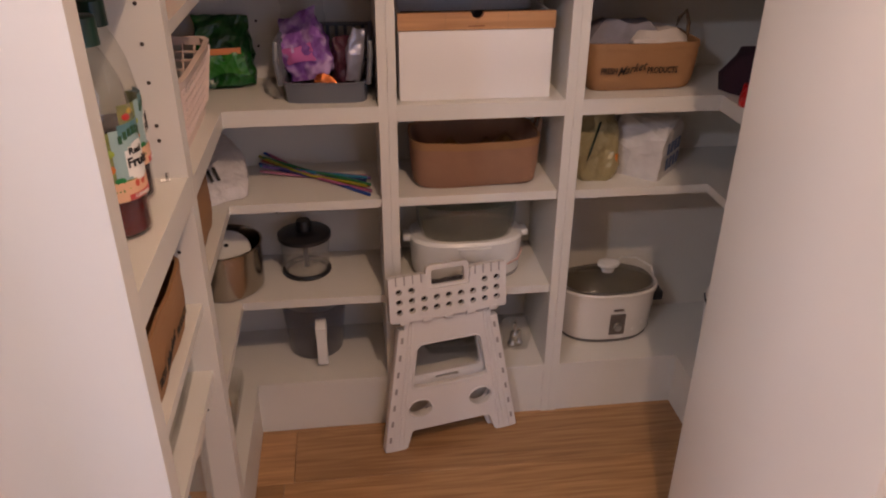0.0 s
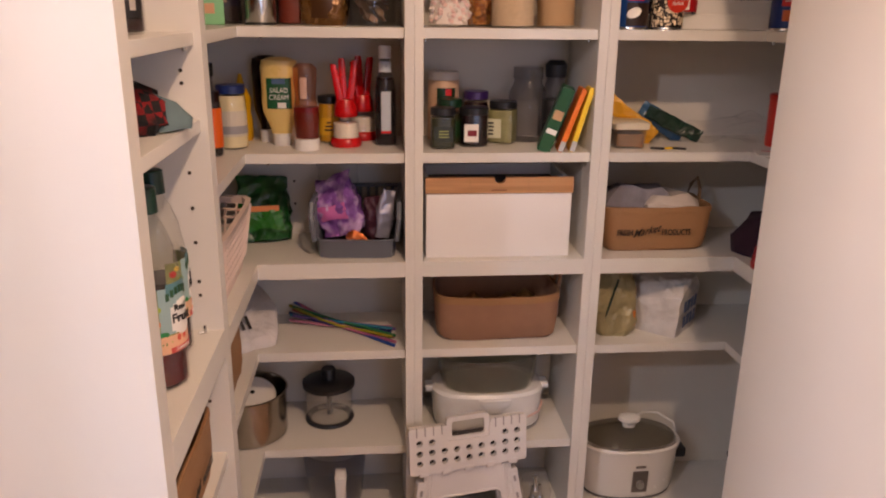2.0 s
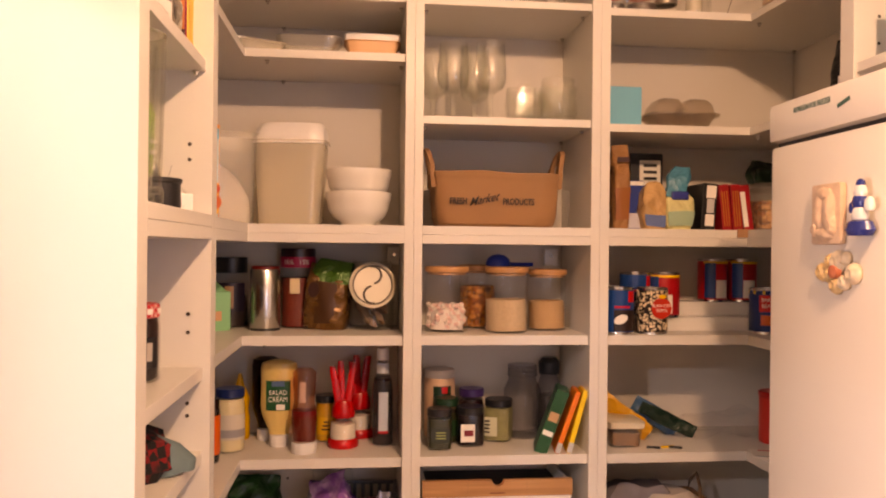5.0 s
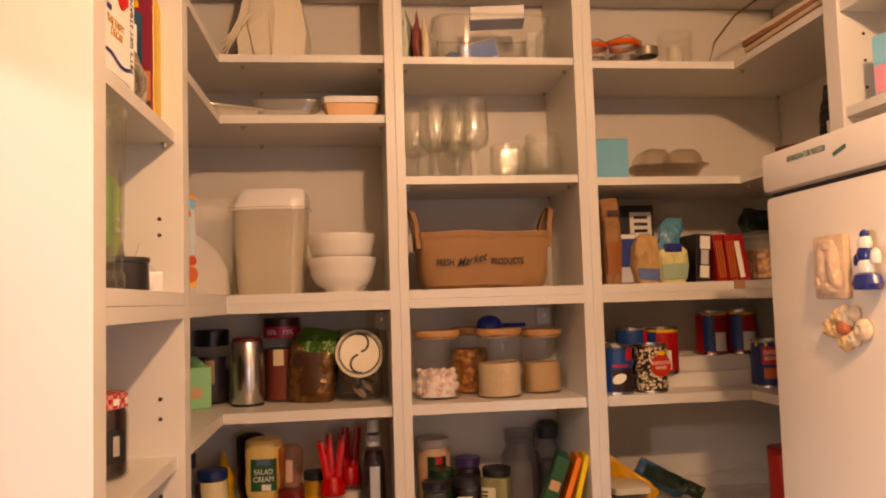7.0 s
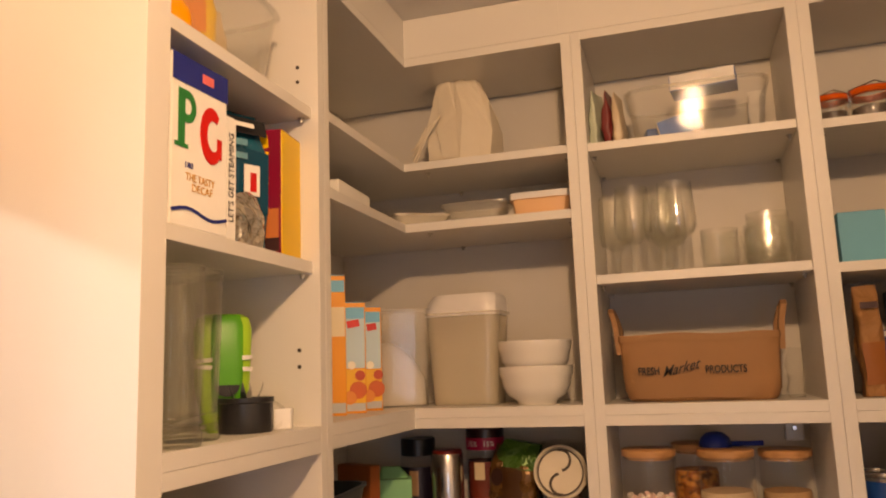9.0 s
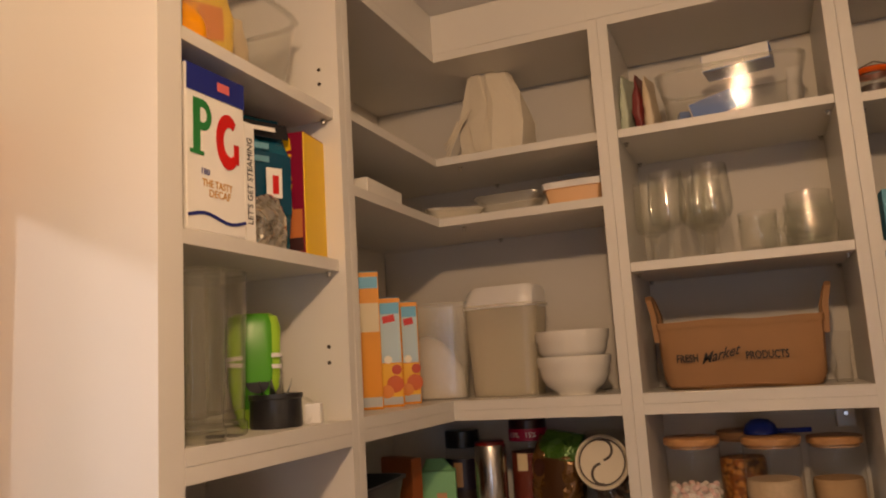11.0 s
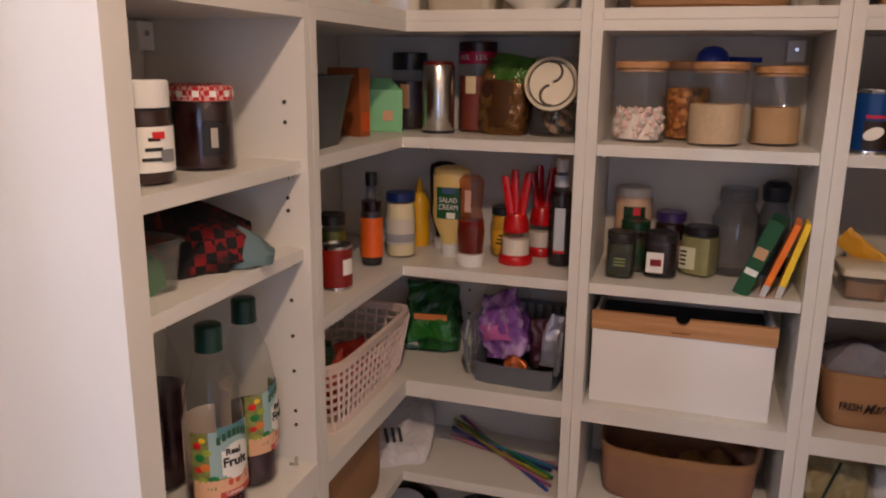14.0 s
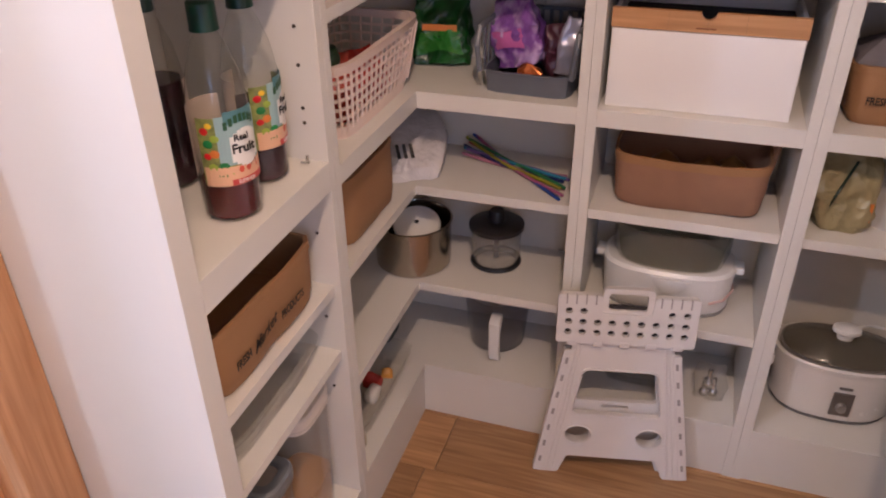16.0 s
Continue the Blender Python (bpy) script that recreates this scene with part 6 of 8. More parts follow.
carton((0.475, 1.70, 2.196), "flat red carton in the clear bin", 0.085, 0.04, 0.014, REDP, rz=-6)
carton((0.445, 1.735, 2.196), "long dark blue carton in the clear bin", 0.12, 0.05, 0.02, NAVY, rz=4)
t = carton((0.425, 1.715, 2.3035), "white card box with a blue end resting on the bin", 0.13, 0.07, 0.034, PAPER, rz=-8, side=BLUEBOX)
pouch((0.530, 1.80, 2.190), "small white packet at the side of the bin", 0.03, 0.03, 0.128, PAPER, 61.0)
for k, x in enumerate((0.208, 0.232, 0.250)):
    pouch((x, 1.70, 2.190), "upright pale printed packet", 0.085, 0.020, 0.128 - 0.004 * k, (col("sage_packet", 190, 200, 176, 0.4), col("wine_packet", 120, 46, 44, 0.4), col("oat_packet", 206, 186, 156, 0.4))[k], 63.0 + k, rz=78 + 3 * k, ry=-4, top="crimp", crumple=0.006, group="upright packets")

# glasses
def wine_glass(at, label="clear stemmed wine glass"):
    t = thing("wine_glass", at, label, "glass", "drinking glasses")
    part("foot_and_stem", lathe(bmn(), [(0, 0), (0.031, 0), (0.032, 0.0015), (0.028, 0.003), (0.008, 0.006), (0.0065, 0.016), (0.0060, 0.045), (0.008, 0.060), (0.014, 0.0655), (0, 0.066)], 20), TABLEGLASS, t, smooth=True)
    part("bowl", lathe(bmn(), [(0, 0.0665), (0.015, 0.067), (0.030, 0.075), (0.0370, 0.090), (0.0375, 0.110), (0.0355, 0.140), (0.0330, 0.180), (0.0316, 0.1805), (0.0340, 0.140), (0.0358, 0.110), (0.0350, 0.092), (0.028, 0.080), (0.014, 0.0725), (0, 0.0720)], 28), TABLEGLASS, t, smooth=True)
    return t


for at in ((0.262, 1.668, 1.921), (0.318, 1.705, 1.921), (0.348, 1.655, 1.921), (0.222, 1.742, 1.921), (0.330, 1.785, 1.921)):
    wine_glass(at)


def tumbler(at, r, h, label):
    t = thing("tumbler", at, label, "glass", "drinking glasses")
    bm = bmn()
    seg = 36
    prof = [(0, 0.0), (0.80, 0.0), (0.88, 0.06), (0.98, 0.26), (1.0, 0.50), (0.97, 0.75), (0.99, 0.96), (0.975, 1.0), (0.93, 0.99), (0.90, 0.75), (0.92, 0.50), (0.88, 0.28), (0.72, 0.13), (0, 0.11)]
    rings = []
    for i, (q, z) in enumerate(prof):
        if q == 0:
            rings.append([bm.verts.new((0, 0, z * h))])
            continue
        ring = []
        for k in range(seg):
            a = 2 * math.pi * k / seg
            cut = 0.075 * math.cos(6 * a + (math.pi if i % 2 else 0)) if 2 <= i <= 5 else 0.0
            ring.append(bm.verts.new((r * (q + cut) * math.cos(a), r * (q + cut) * math.sin(a), z * h)))
        rings.append(ring)
    for a, b in zip(rings, rings[1:]):
        for k in range(seg):
            n = (k + 1) % seg
            if len(a) == 1:
                bm.faces.new((a[0], b[n], b[k]))
            elif len(b) == 1:
                bm.faces.new((a[k], a[n], b[0]))
            else:
                bm.faces.new((a[k], a[n], b[n], b[k]))
    part("tumbler_wall", bm, TABLEGLASS, t)
    return t


tumbler((0.425, 1.672, 1.921), 0.036, 0.080, "clear cut glass tumbler on the shelf")
tumbler((0.462, 1.745, 1.921), 0.036, 0.080, "cut glass tumbler behind another")
tumbler((0.517, 1.686, 1.921), 0.046, 0.086, "cut glass tumbler under another in a stack")
tumbler((0.517, 1.686, 1.943), 0.040, 0.086, "cut glass tumbler stacked in another")
tumbler((0.520, 1.775, 1.921), 0.036, 0.095, "tall cut glass tumbler at the back")

market_box((0.368, 1.715, Z6), "kraft canvas box with handles and black lettering", 0.302, 0.15, 0.128, 0, handles=True)
for x, w in ((0.33, 0.10), (0.44, 0.09)):
    carton((x, 1.73, Z6 + 0.006), "dark red packet showing above the canvas box", w, 0.03, 0.118, col("maroon_film", 110, 26, 30, 0.3), rz=4)
pouch((0.545, 1.735, Z6), "clear film packet beside the canvas box", 0.03, 0.05, 0.10, CLEARP, 70.0, crumple=0.01)


# wooden-lidded storage jars
def storage_jar(at, label, r, h, fill, fh, lumps=0, tint=None):
    t = thing("storage_jar", at, label, "jar", "wooden-lidded jars")
    part("glass_body", lathe(bmn(), [(0, 0.0), (r - 0.004, 0), (r, 0.005), (r, h - 0.016)], 36), GLASS, t, smooth=True)
    if lumps:
        part("heap", loft(bmn(), [(0, 0, 0.006, r - 0.012, r - 0.012, 0), (0, 0, fh * 0.85, r - 0.014, r - 0.014, 0), (0, 0, fh * 0.95, r * 0.5, r * 0.5, 0)], 24, 0.003, 3.0, 60), fill, t, smooth=True)
        for k in range(lumps):
            a, q = 2.4 * k, (r - 0.008) * math.sqrt(((k * 11) % lumps) / lumps)
            z = 0.008 + (fh - 0.010) * (k / lumps)
            bm = lathe(bmn(), [(0, 0), (0.0056, 0.0008), (0.0066, 0.004), (0.0056, 0.0084), (0, 0.0092)], 8)
            part("marshmallow", bm, (fill, tint)[k % 2], t, smooth=True, m=pose(q * math.cos(a), q * math.sin(a), z, 40 * math.sin(k), 40 * math.cos(k * 1.7), 50 * k))
    else:
        bm = bmn()
        loft(bm, [(0, 0, 0.005, r - 0.004, r - 0.004, 0), (0, 0, fh * 0.9, r - 0.0035, r - 0.0035, 0), (0.0, 0, fh, (r - 0.006), (r - 0.006), 0)], 32)
        part("filling", bm, fill, t, smooth=True, m=pose(0, 0, 0, 0, -1.5, 0))
    part("wooden_lid", lathe(bmn(), [(0, h - 0.020), (r - 0.005, h - 0.020), (r - 0.005, h - 0.014), (r + 0.001, h - 0.013), (r + 0.0015, h - 0.002), (r - 0.001, h), (0, h)], 36), BAMBOO, t, "bamboo lid", True)
    part("seal", lathe(bmn(), [(r - 0.0045, h - 0.019), (r - 0.0022, h - 0.019), (r - 0.0022, h - 0.015), (r - 0.0045, h - 0.015), (r - 0.0045, h - 0.019)], 30), CLEARP, t, smooth=True)
    return t


storage_jar((0.256, 1.712, Z5), "glass jar of pink and white marshmallows with a wooden lid", 0.052, 0.156, col("marshmallow_white", 242, 230, 222, 0.8), 0.062, 210, col("marshmallow_pink", 240, 205, 198, 0.8))
storage_jar((0.347, 1.805, Z5), "glass jar of dried pasta with a wooden lid", 0.048, 0.158, speckle("pasta_fill", lin(150, 84, 34), lin(196, 130, 62), 95.0, 0.6, 0.4), 0.105)
storage_jar((0.400, 1.700, Z5), "glass jar of oats with a wooden lid", 0.052, 0.156, mat("oats_fill", lin(206, 180, 148), 0.85, vary=0.14, scale=160, bump=0.6, bump_scale=420), 0.078)
storage_jar((0.512, 1.752, Z5), "glass jar of brown sugar with a wooden lid", 0.048, 0.150, mat("sugar_fill", lin(184, 146, 104), 0.85, vary=0.14, scale=160, bump=0.6, bump_scale=420), 0.072)
t = thing("measuring_scoop", (0.385, 1.735, Z5 + 0.1565), "blue plastic scoop lying upturned on a jar lid", "scoop")
BLU = col("cobalt_plastic", 26, 54, 150, 0.3)
part("bowl", lathe(bmn(), [(0.031, 0), (0.031, 0.006), (0.027, 0.018), (0.016, 0.027), (0, 0.030)], 28), BLU, t, smooth=True)
part("handle", tube(bmn(), [(0.028, 0.0, 0.005), (0.06, 0.012, 0.004), (0.09, 0.02, 0.004)], 0.005, 8), BLU, t)
for at in ((0.155 - 0.02, 1.8635, 1.60), (0.545, 1.8635, 1.60)):
    t = thing("hanging_bracket", at, "white plastic cabinet hanging bracket in the corner", "bracket", "wall brackets")
    part("bracket_box", box(bmn(), -0.018, 0.018, -0.022, 0.0, -0.022, 0.022, 0.003), WHITE, t)
    part("screw", lathe(bmn(), [(0, 0), (0.005, 0), (0.004, 0.002), (0, 0.002)], 12), STEEL, t, m=front(0, -0.0222, 0.004))

t = thing("hanging_bracket", (-0.418, 1.8635, 2.262), "white plastic cabinet hanging bracket in the corner", "bracket", "wall brackets")
part("bracket_box", box(bmn(), -0.032, 0.032, -0.020, 0.0, -0.026, 0.026, 0.003), WHITE, t)
part("screw", lathe(bmn(), [(0, 0), (0.005, 0), (0.004, 0.002), (0, 0.002)], 12), STEEL, t, m=front(0.008, -0.0202, 0.004))
t = thing("hanging_bracket", (LB + 0.001, 1.138, 1.605), "white plastic cabinet hanging bracket in the corner", "bracket", "wall brackets", rz=90)
part("bracket_box", box(bmn(), -0.018, 0.018, -0.022, 0.0, -0.022, 0.022, 0.003), WHITE, t)
part("screw", lathe(bmn(), [(0, 0), (0.005, 0), (0.004, 0.002), (0, 0.002)], 12), STEEL, t, m=front(0, -0.0222, 0.004))

# jars shelf
GL = col("dark_green_lid", 22, 54, 34, 0.35)
t = thing("coffee_tub", (0.252, 1.815, Z4), "tall cream coffee jar with a dark green label", "jar", "jars and bottles")
part("jar_body", lathe(bmn(), [(0, 0), (0.037, 0), (0.039, 0.004), (0.039, 0.145), (0.036, 0.150), (0, 0.150)], 32), col("coffee_cream", 206, 168, 138, 0.5), t, smooth=True)
part("lid", lathe(bmn(), [(0, 0.146), (0.037, 0.146), (0.038, 0.165), (0.036, 0.168), (0, 0.168)], 32), col("pale_lid", 220, 208, 196, 0.4), t, smooth=True)
part("green_label", arc(0.0396, 0.082, 0.130, -118, -50), GL, t)
part("red_print", arc(0.0404, 0.112, 0.128, -88, -66, seg=6), REDP, t)
jar((0.262, 1.752, Z4), "small jar with a dark green lid", 0.031, 0.108, GL, col("caper_fill", 62, 60, 32, 0.4), None, 0.8, col("green_jar_label", 34, 66, 34, 0.45), 0.016)
t = jar((0.240, 1.690, Z4), "square jar of green olives with a black lid", 0.029, 0.095, BLACK, col("olive_fill", 46, 48, 22, 0.35), None, 0.9, None, 0.014, 0.92, 0.84, square=0.35)
patch(t, "dark_label", 0.044, 0.034, front(0, -0.0302, 0.036), col("olive_dark_label", 40, 46, 38, 0.45))
bars(t, front(0, -0.0309, 0.036), 3, 0.03, 0.02, col("pale_green_ink", 140, 150, 90, 0.5))
jar((0.332, 1.800, Z4), "jam jar with a purple lid", 0.033, 0.122, col("purple_lid", 58, 38, 92, 0.3), JAMF, None, 0.9, col("rose_label", 150, 90, 96, 0.5), 0.016)
t = jar((0.318, 1.722, Z4), "six-sided jar of dark conserve with a white label", 0.034, 0.092, BLACK, col("conserve_fill", 30, 10, 16, 0.2), None, 0.95, None, 0.014, 0.92, 0.84, square=0.2)
patch(t, "white_label", 0.034, 0.042, front(-0.010, -0.0352, 0.034), PAPER)
patch(t, "cherry_print", 0.022, 0.014, front(-0.008, -0.0360, 0.034), col("cherry_print", 120, 12, 26, 0.4))
t = jar((0.395, 1.762, Z4), "square jar of pale green pesto with a black lid", 0.034, 0.102, BLACK, mat("pesto_fill", lin(146, 142, 94), 0.5, vary=0.25, scale=70), None, 0.93, None, 0.014, 0.92, 0.86, square=0.4, rz=-24)
patch(t, "white_label", 0.034, 0.046, front(-0.012, -0.0352, 0.038), col("leaf_paper", 210, 208, 176, 0.5))
bars(t, front(-0.02, -0.0360, 0.038), 4, 0.014, 0.036, INK)
t = thing("glass_jar", (0.462, 1.800, Z4), "large empty clear glass jar with a screw neck", "jar", "jars and bottles")
part("glass_body", lathe(bmn(), [(0, 0.0), (0.043, 0.0), (0.047, 0.006), (0.047, 0.118), (0.036, 0.140), (0.034, 0.150), (0.037, 0.152), (0.037, 0.180), (0.034, 0.181)], 36), SMOKE, t, smooth=True)
for z in (0.156, 0.166):
    part("thread", tube(bmn(), [(0.0375 * math.cos(radians(a)), 0.0375 * math.sin(radians(a)), z) for a in range(0, 360, 20)], 0.0016, 6, True), GLASS, t)
t = bottle((0.535, 1.815, Z4), "dark pepper grinder bottle in the corner", [(0.030, 0), (0.032, 0.006), (0.032, 0.12), (0.022, 0.15), (0.020, 0.16)], SMOKE, BLACK, [(0, 0.155), (0.026, 0.155), (0.028, 0.185), (0.018, 0.196), (0, 0.197)], col("pepper_fill", 50, 46, 44, 0.6), 0.10)
t = carton((0.478, 1.668, Z4), "dark green sauce mix sachet box leaning over", 0.030, 0.085, 0.155, col("forest_card", 20, 78, 46, 0.4), ry=20, rz=-12, side=col("forest_card", 20, 78, 46, 0.4))
patch(t, "pale_print", 0.022, 0.022, front(0, -0.0432, 0.09), col("tan_print", 190, 150, 110, 0.5))
patch(t, "pale_print", 0.024, 0.012, front(0, -0.0432, 0.05), PAPER)
for x, c, ry, nm in ((0.513, (238, 120, 30), 19, "orange"), (0.541, (240, 200, 40), 15, "yellow")):
    t = carton((x, 1.660, Z4), f"slim {nm} stock packet leaning over", 0.012, 0.08, 0.152, col(f"{nm}_packet_card", *c, 0.4), ry=ry, rz=-8)
    patch(t, "silver_end", 0.0115, 0.024, front(0, -0.0408, 0.014), col("silver_end", 190, 190, 190, 0.4))

# white bin with bamboo lid
t = thing("bread_bin", (0.3715, 1.735, Z3), "white metal storage box with a bamboo front rail", "storage box")
t.scale = (1.0, 1.0, 1.05)
WMETAL = mat("white_metal", (0.82, 0.79, 0.76), 0.4, vary=0.02, scale=3)
part("box_front", box(bmn(), -0.174, 0.174, -0.105, -0.097, 0, 0.150, 0.003), WMETAL, t, smooth=True)
part("box_back", box(bmn(), -0.174, 0.174, 0.097, 0.105, 0, 0.180, 0.003), WMETAL, t, smooth=True)
part("box_floor", box(bmn(), -0.165, 0.165, -0.096, 0.096, 0, 0.008), WMETAL, t)
for sgn in (-1, 1):
    part("box_side", box(bmn(), sgn * 0.1695 - 0.004, sgn * 0.1695 + 0.004, -0.0965, 0.0965, 0, 0.180, 0.002), WMETAL, t, smooth=True)
# added black sheet across the opening, painted as the shade under the shelf
part("dark_lining", box(bmn(), -0.164, 0.164, -0.090, 0.096, 0.150, 0.154), mat("bin_shade", (0.02, 0.02, 0.022), 0.7), t, "black sheet standing for the shade inside the bin")
# lid cut from one board, with a half-round finger notch in its front edge
prof = [(-0.176, 0.151), (0.176, 0.151), (0.176, 0.186), (0.014, 0.186)] + [(0.014 * math.cos(radians(a)), 0.186 - 0.013 * math.sin(radians(a))) for a in range(15, 180, 15)] + [(-0.014, 0.186), (-0.176, 0.186)]
bm = bmn()
lo, hi = [bm.verts.new((x, -0.1075, z)) for x, z in prof], [bm.verts.new((x, -0.0940, z)) for x, z in prof]
bm.faces.new(lo)
bm.faces.new(hi[::-1])
for i in range(len(prof)):
    bm.faces.new((lo[i], hi[i], hi[(i + 1) % len(prof)], lo[(i + 1) % len(prof)]))
part("bamboo_rail", bm, BAMBOO, t, "bamboo front rail with a finger notch")
for x in (-0.071, -0.0, 0.068):
    part("board_joint", box(bmn(), x - 0.0004, x + 0.0004, -0.1078, -0.1070, 0.152, 0.185 if abs(x) > 0.02 else 0.170), KRAFT, t)
part("stamp_mark", box(bmn(), -0.020, 0.016, -0.1079, -0.1072, 0.157, 0.1595), col("burnt_mark", 120, 70, 36, 0.6), t)

# felt basket
t = thing("fabric_basket", (0.385, 1.735, Z2), "brown felt basket with handle slots", "basket")
part("felt_wall", loft(bmn(), [(0, 0, 0.0, 0.140, 0.075, 0.5), (0, 0, 0.01, 0.150, 0.084, 0.5), (0, 0, 0.06, 0.156, 0.090, 0.45), (0, 0, 0.118, 0.158, 0.094, 0.4), (0, 0, 0.121, 0.155, 0.091, 0.4), (0, 0, 0.112, 0.151, 0.087, 0.4), (0, 0, 0.012, 0.142, 0.078, 0.4)], 48, 0.004, 7.0, 12), PALE_BROWN, t, smooth=True)
part("stitched_hem", loft(bmn(), [(0, 0, 0.104, 0.1595, 0.0955, 0.4), (0, 0, 0.122, 0.1600, 0.0960, 0.4), (0, 0, 0.122, 0.1535, 0.0895, 0.4), (0, 0, 0.104, 0.153, 0.089, 0.4)], 48, 0.004, 7.0, 12, False), CANVAS, t, smooth=True)
part("side_handle", tube(bmn(), [(0.158, -0.03, 0.10), (0.166, -0.02, 0.150), (0.166, 0.02, 0.150), (0.158, 0.03, 0.10)], 0.005, 8), PALE_BROWN, t)
for k, (x, y) in enumerate(((0.42, 1.74), (0.47, 1.76), (0.33, 1.75))):
    t = thing("onion", (x, y, Z2 + 0.03), "brown onion inside the felt basket", "onion", "onions")
    part("bulb", lathe(bmn(), [(0, 0), (0.02, 0.004), (0.034, 0.025), (0.03, 0.048), (0.012, 0.062), (0, 0.072)], 22), col("onion_skin", 120, 84, 44, 0.5), t, smooth=True)

# steamer behind the stool
t = thing("food_steamer", (0.372, 1.745, Z1), "white electric steamer base with a cloudy clear tier", "steamer")
part("base_shell", loft(bmn(), [(0, 0, 0.0, 0.135, 0.085, 0.1), (0, 0, 0.012, 0.144, 0.092, 0.1), (0, 0, 0.06, 0.147, 0.094, 0.1), (0, 0, 0.105, 0.150, 0.096, 0.1), (0, 0, 0.112, 0.142, 0.090, 0.1)], 48), WHITE, t, smooth=True)
part("foot_ring", loft(bmn(), [(0, 0, 0.0, 0.142, 0.092, 0.1), (0, 0, 0.008, 0.1455, 0.0935, 0.1)], 40), col("grey_trim", 150, 148, 146, 0.4), t)
part("steamer_tier", loft(bmn(), [(0, 0, 0.108, 0.118, 0.080, 0.1), (0, 0, 0.150, 0.130, 0.088, 0.1), (0, 0, 0.205, 0.132, 0.090, 0.1), (0, 0, 0.205, 0.129, 0.087, 0.1), (0, 0, 0.112, 0.114, 0.076, 0.1)], 44), clear("steamer_clear", (0.82, 0.81, 0.74), 0.12, 0.84, (0.44, 0.42, 0.35), (0.7, 0.05)), t, smooth=True)
for s in (-1, 1):
    part("side_grip", box(bmn(), s * 0.155 - 0.012, s * 0.155 + 0.012, -0.02, 0.02, 0.092, 0.108, 0.004), WHITE, t)
part("cord", tube(bmn(), [(0.10, -0.08, 0.04), (0.13, -0.072, 0.05), (0.149, -0.03, 0.055), (0.15, 0.03, 0.04)], 0.003, 6), col("pink_cord", 205, 170, 160, 0.4), t)
part("spout_panel", loft(bmn(), [(0.01, -0.0935, 0.062, 0.018, 0.004, 0.3), (0.01, -0.0950, 0.085, 0.038, 0.005, 0.3), (0.01, -0.0960, 0.100, 0.044, 0.005, 0.3)], 20), WHITE, t, smooth=True)
# bits on the floor shelf behind the stool
pouch((0.515, 1.700, T0), "clear bag of small metal fittings", 0.07, 0.04, 0.095, CLEARP, 81.0, crumple=0.01)
for k, (x, z) in enumerate(((0.505, 0.012), (0.525, 0.016), (0.512, 0.04))):
    t = thing("whisk_fitting", (x, 1.700, T0 + z - 0.012), "small metal mixer fitting in a bag", "kitchen tool", "metal fittings")
    part("knob", lathe(bmn(), [(0, 0), (0.011, 0.001), (0.012, 0.012), (0.006, 0.02), (0.006, 0.05), (0, 0.052)], 16), STEEL, t, smooth=True)
for x, y, w in ((0.34, 1.73, 0.17), (0.31, 1.78, 0.12)):
    t = thing("glass_dish", (x, y, T0), "shallow clear dish behind the stool", "dish")
    part("dish_wall", tub_mesh(w * 0.9, 0.09, w, 0.11, 0.03), CLEARP, t, smooth=True)

# ---- folding step stool, leaning on the shelves ----
STOOLM = mat("stool_plastic", (0.70, 0.66, 0.63), 0.42, vary=0.03, scale=5, bump=0.1, bump_scale=260)
stool = thing("folding_step_stool", (0.311, 1.516, FL), "folded pale plastic step stool leaning on the shelves", "step stool", rz=11.5, rx=-6.5)
stool.scale = (1.07, 1.0, 1.02)
HOLE_SHADE = mat("stool_hole_shade", (0.03, 0.022, 0.018), 0.7)
# darker stool tone: the shade in slots and notches, painted on raised bars
SHADE = col("stool_shade", 150, 142, 138, 0.6)


def rounded(pts, r, n=4):
    """An outline of (x, z) with its corners rounded."""
    out = []
    m = len(pts)
    for i in range(m):
        a, b, c = Vector(pts[i - 1]), Vector(pts[i]), Vector(pts[(i + 1) % m])
        u, v = (a - b), (c - b)
        k = min(r, u.length * 0.45, v.length * 0.45)
        p0, p1 = b + u.normalized() * k, b + v.normalized() * k
        for j in range(n + 1):
            f = j / n
            out.append(tuple(p0.lerp(b, f).lerp(b.lerp(p1, f), f)))
    return out


def plate(outer, holes, y0, y1):
    """A flat moulding with openings that go through it, upright, from y0 to y1."""
    bm = bmn()
    for y in (y0, y1):
        edges = []
        for loop in [outer] + holes:
            vs = [bm.verts.new((x, y, z)) for x, z in loop]
            edges += [bm.edges.new((vs[i - 1], vs[i])) for i in range(len(vs))]
        bmesh.ops.triangle_fill(bm, use_beauty=True, edges=edges)
    for loop in [outer] + holes:
        lo, hi = [bm.verts.new((x, y0, z)) for x, z in loop], [bm.verts.new((x, y1, z)) for x, z in loop]
        for i in range(len(loop)):
            bm.faces.new((lo[i - 1], hi[i - 1], hi[i], lo[i]))
    bmesh.ops.remove_doubles(bm, verts=bm.verts, dist=0.00005)
    return bm


def circle(x, z, rx, rz, n=20):
    return [(x + rx * math.cos(2 * math.pi * i / n), z + rz * math.sin(2 * math.pi * i / n)) for i in range(n)]


def leg_outline(w0, w1, h):
    return rounded([(-w0, 0.0), (-w0 + 0.044, 0.0), (-w0 + 0.060, 0.052), (w0 - 0.060, 0.052), (w0 - 0.044, 0.0), (w0, 0.0), (w1, h), (-w1, h)], 0.008)


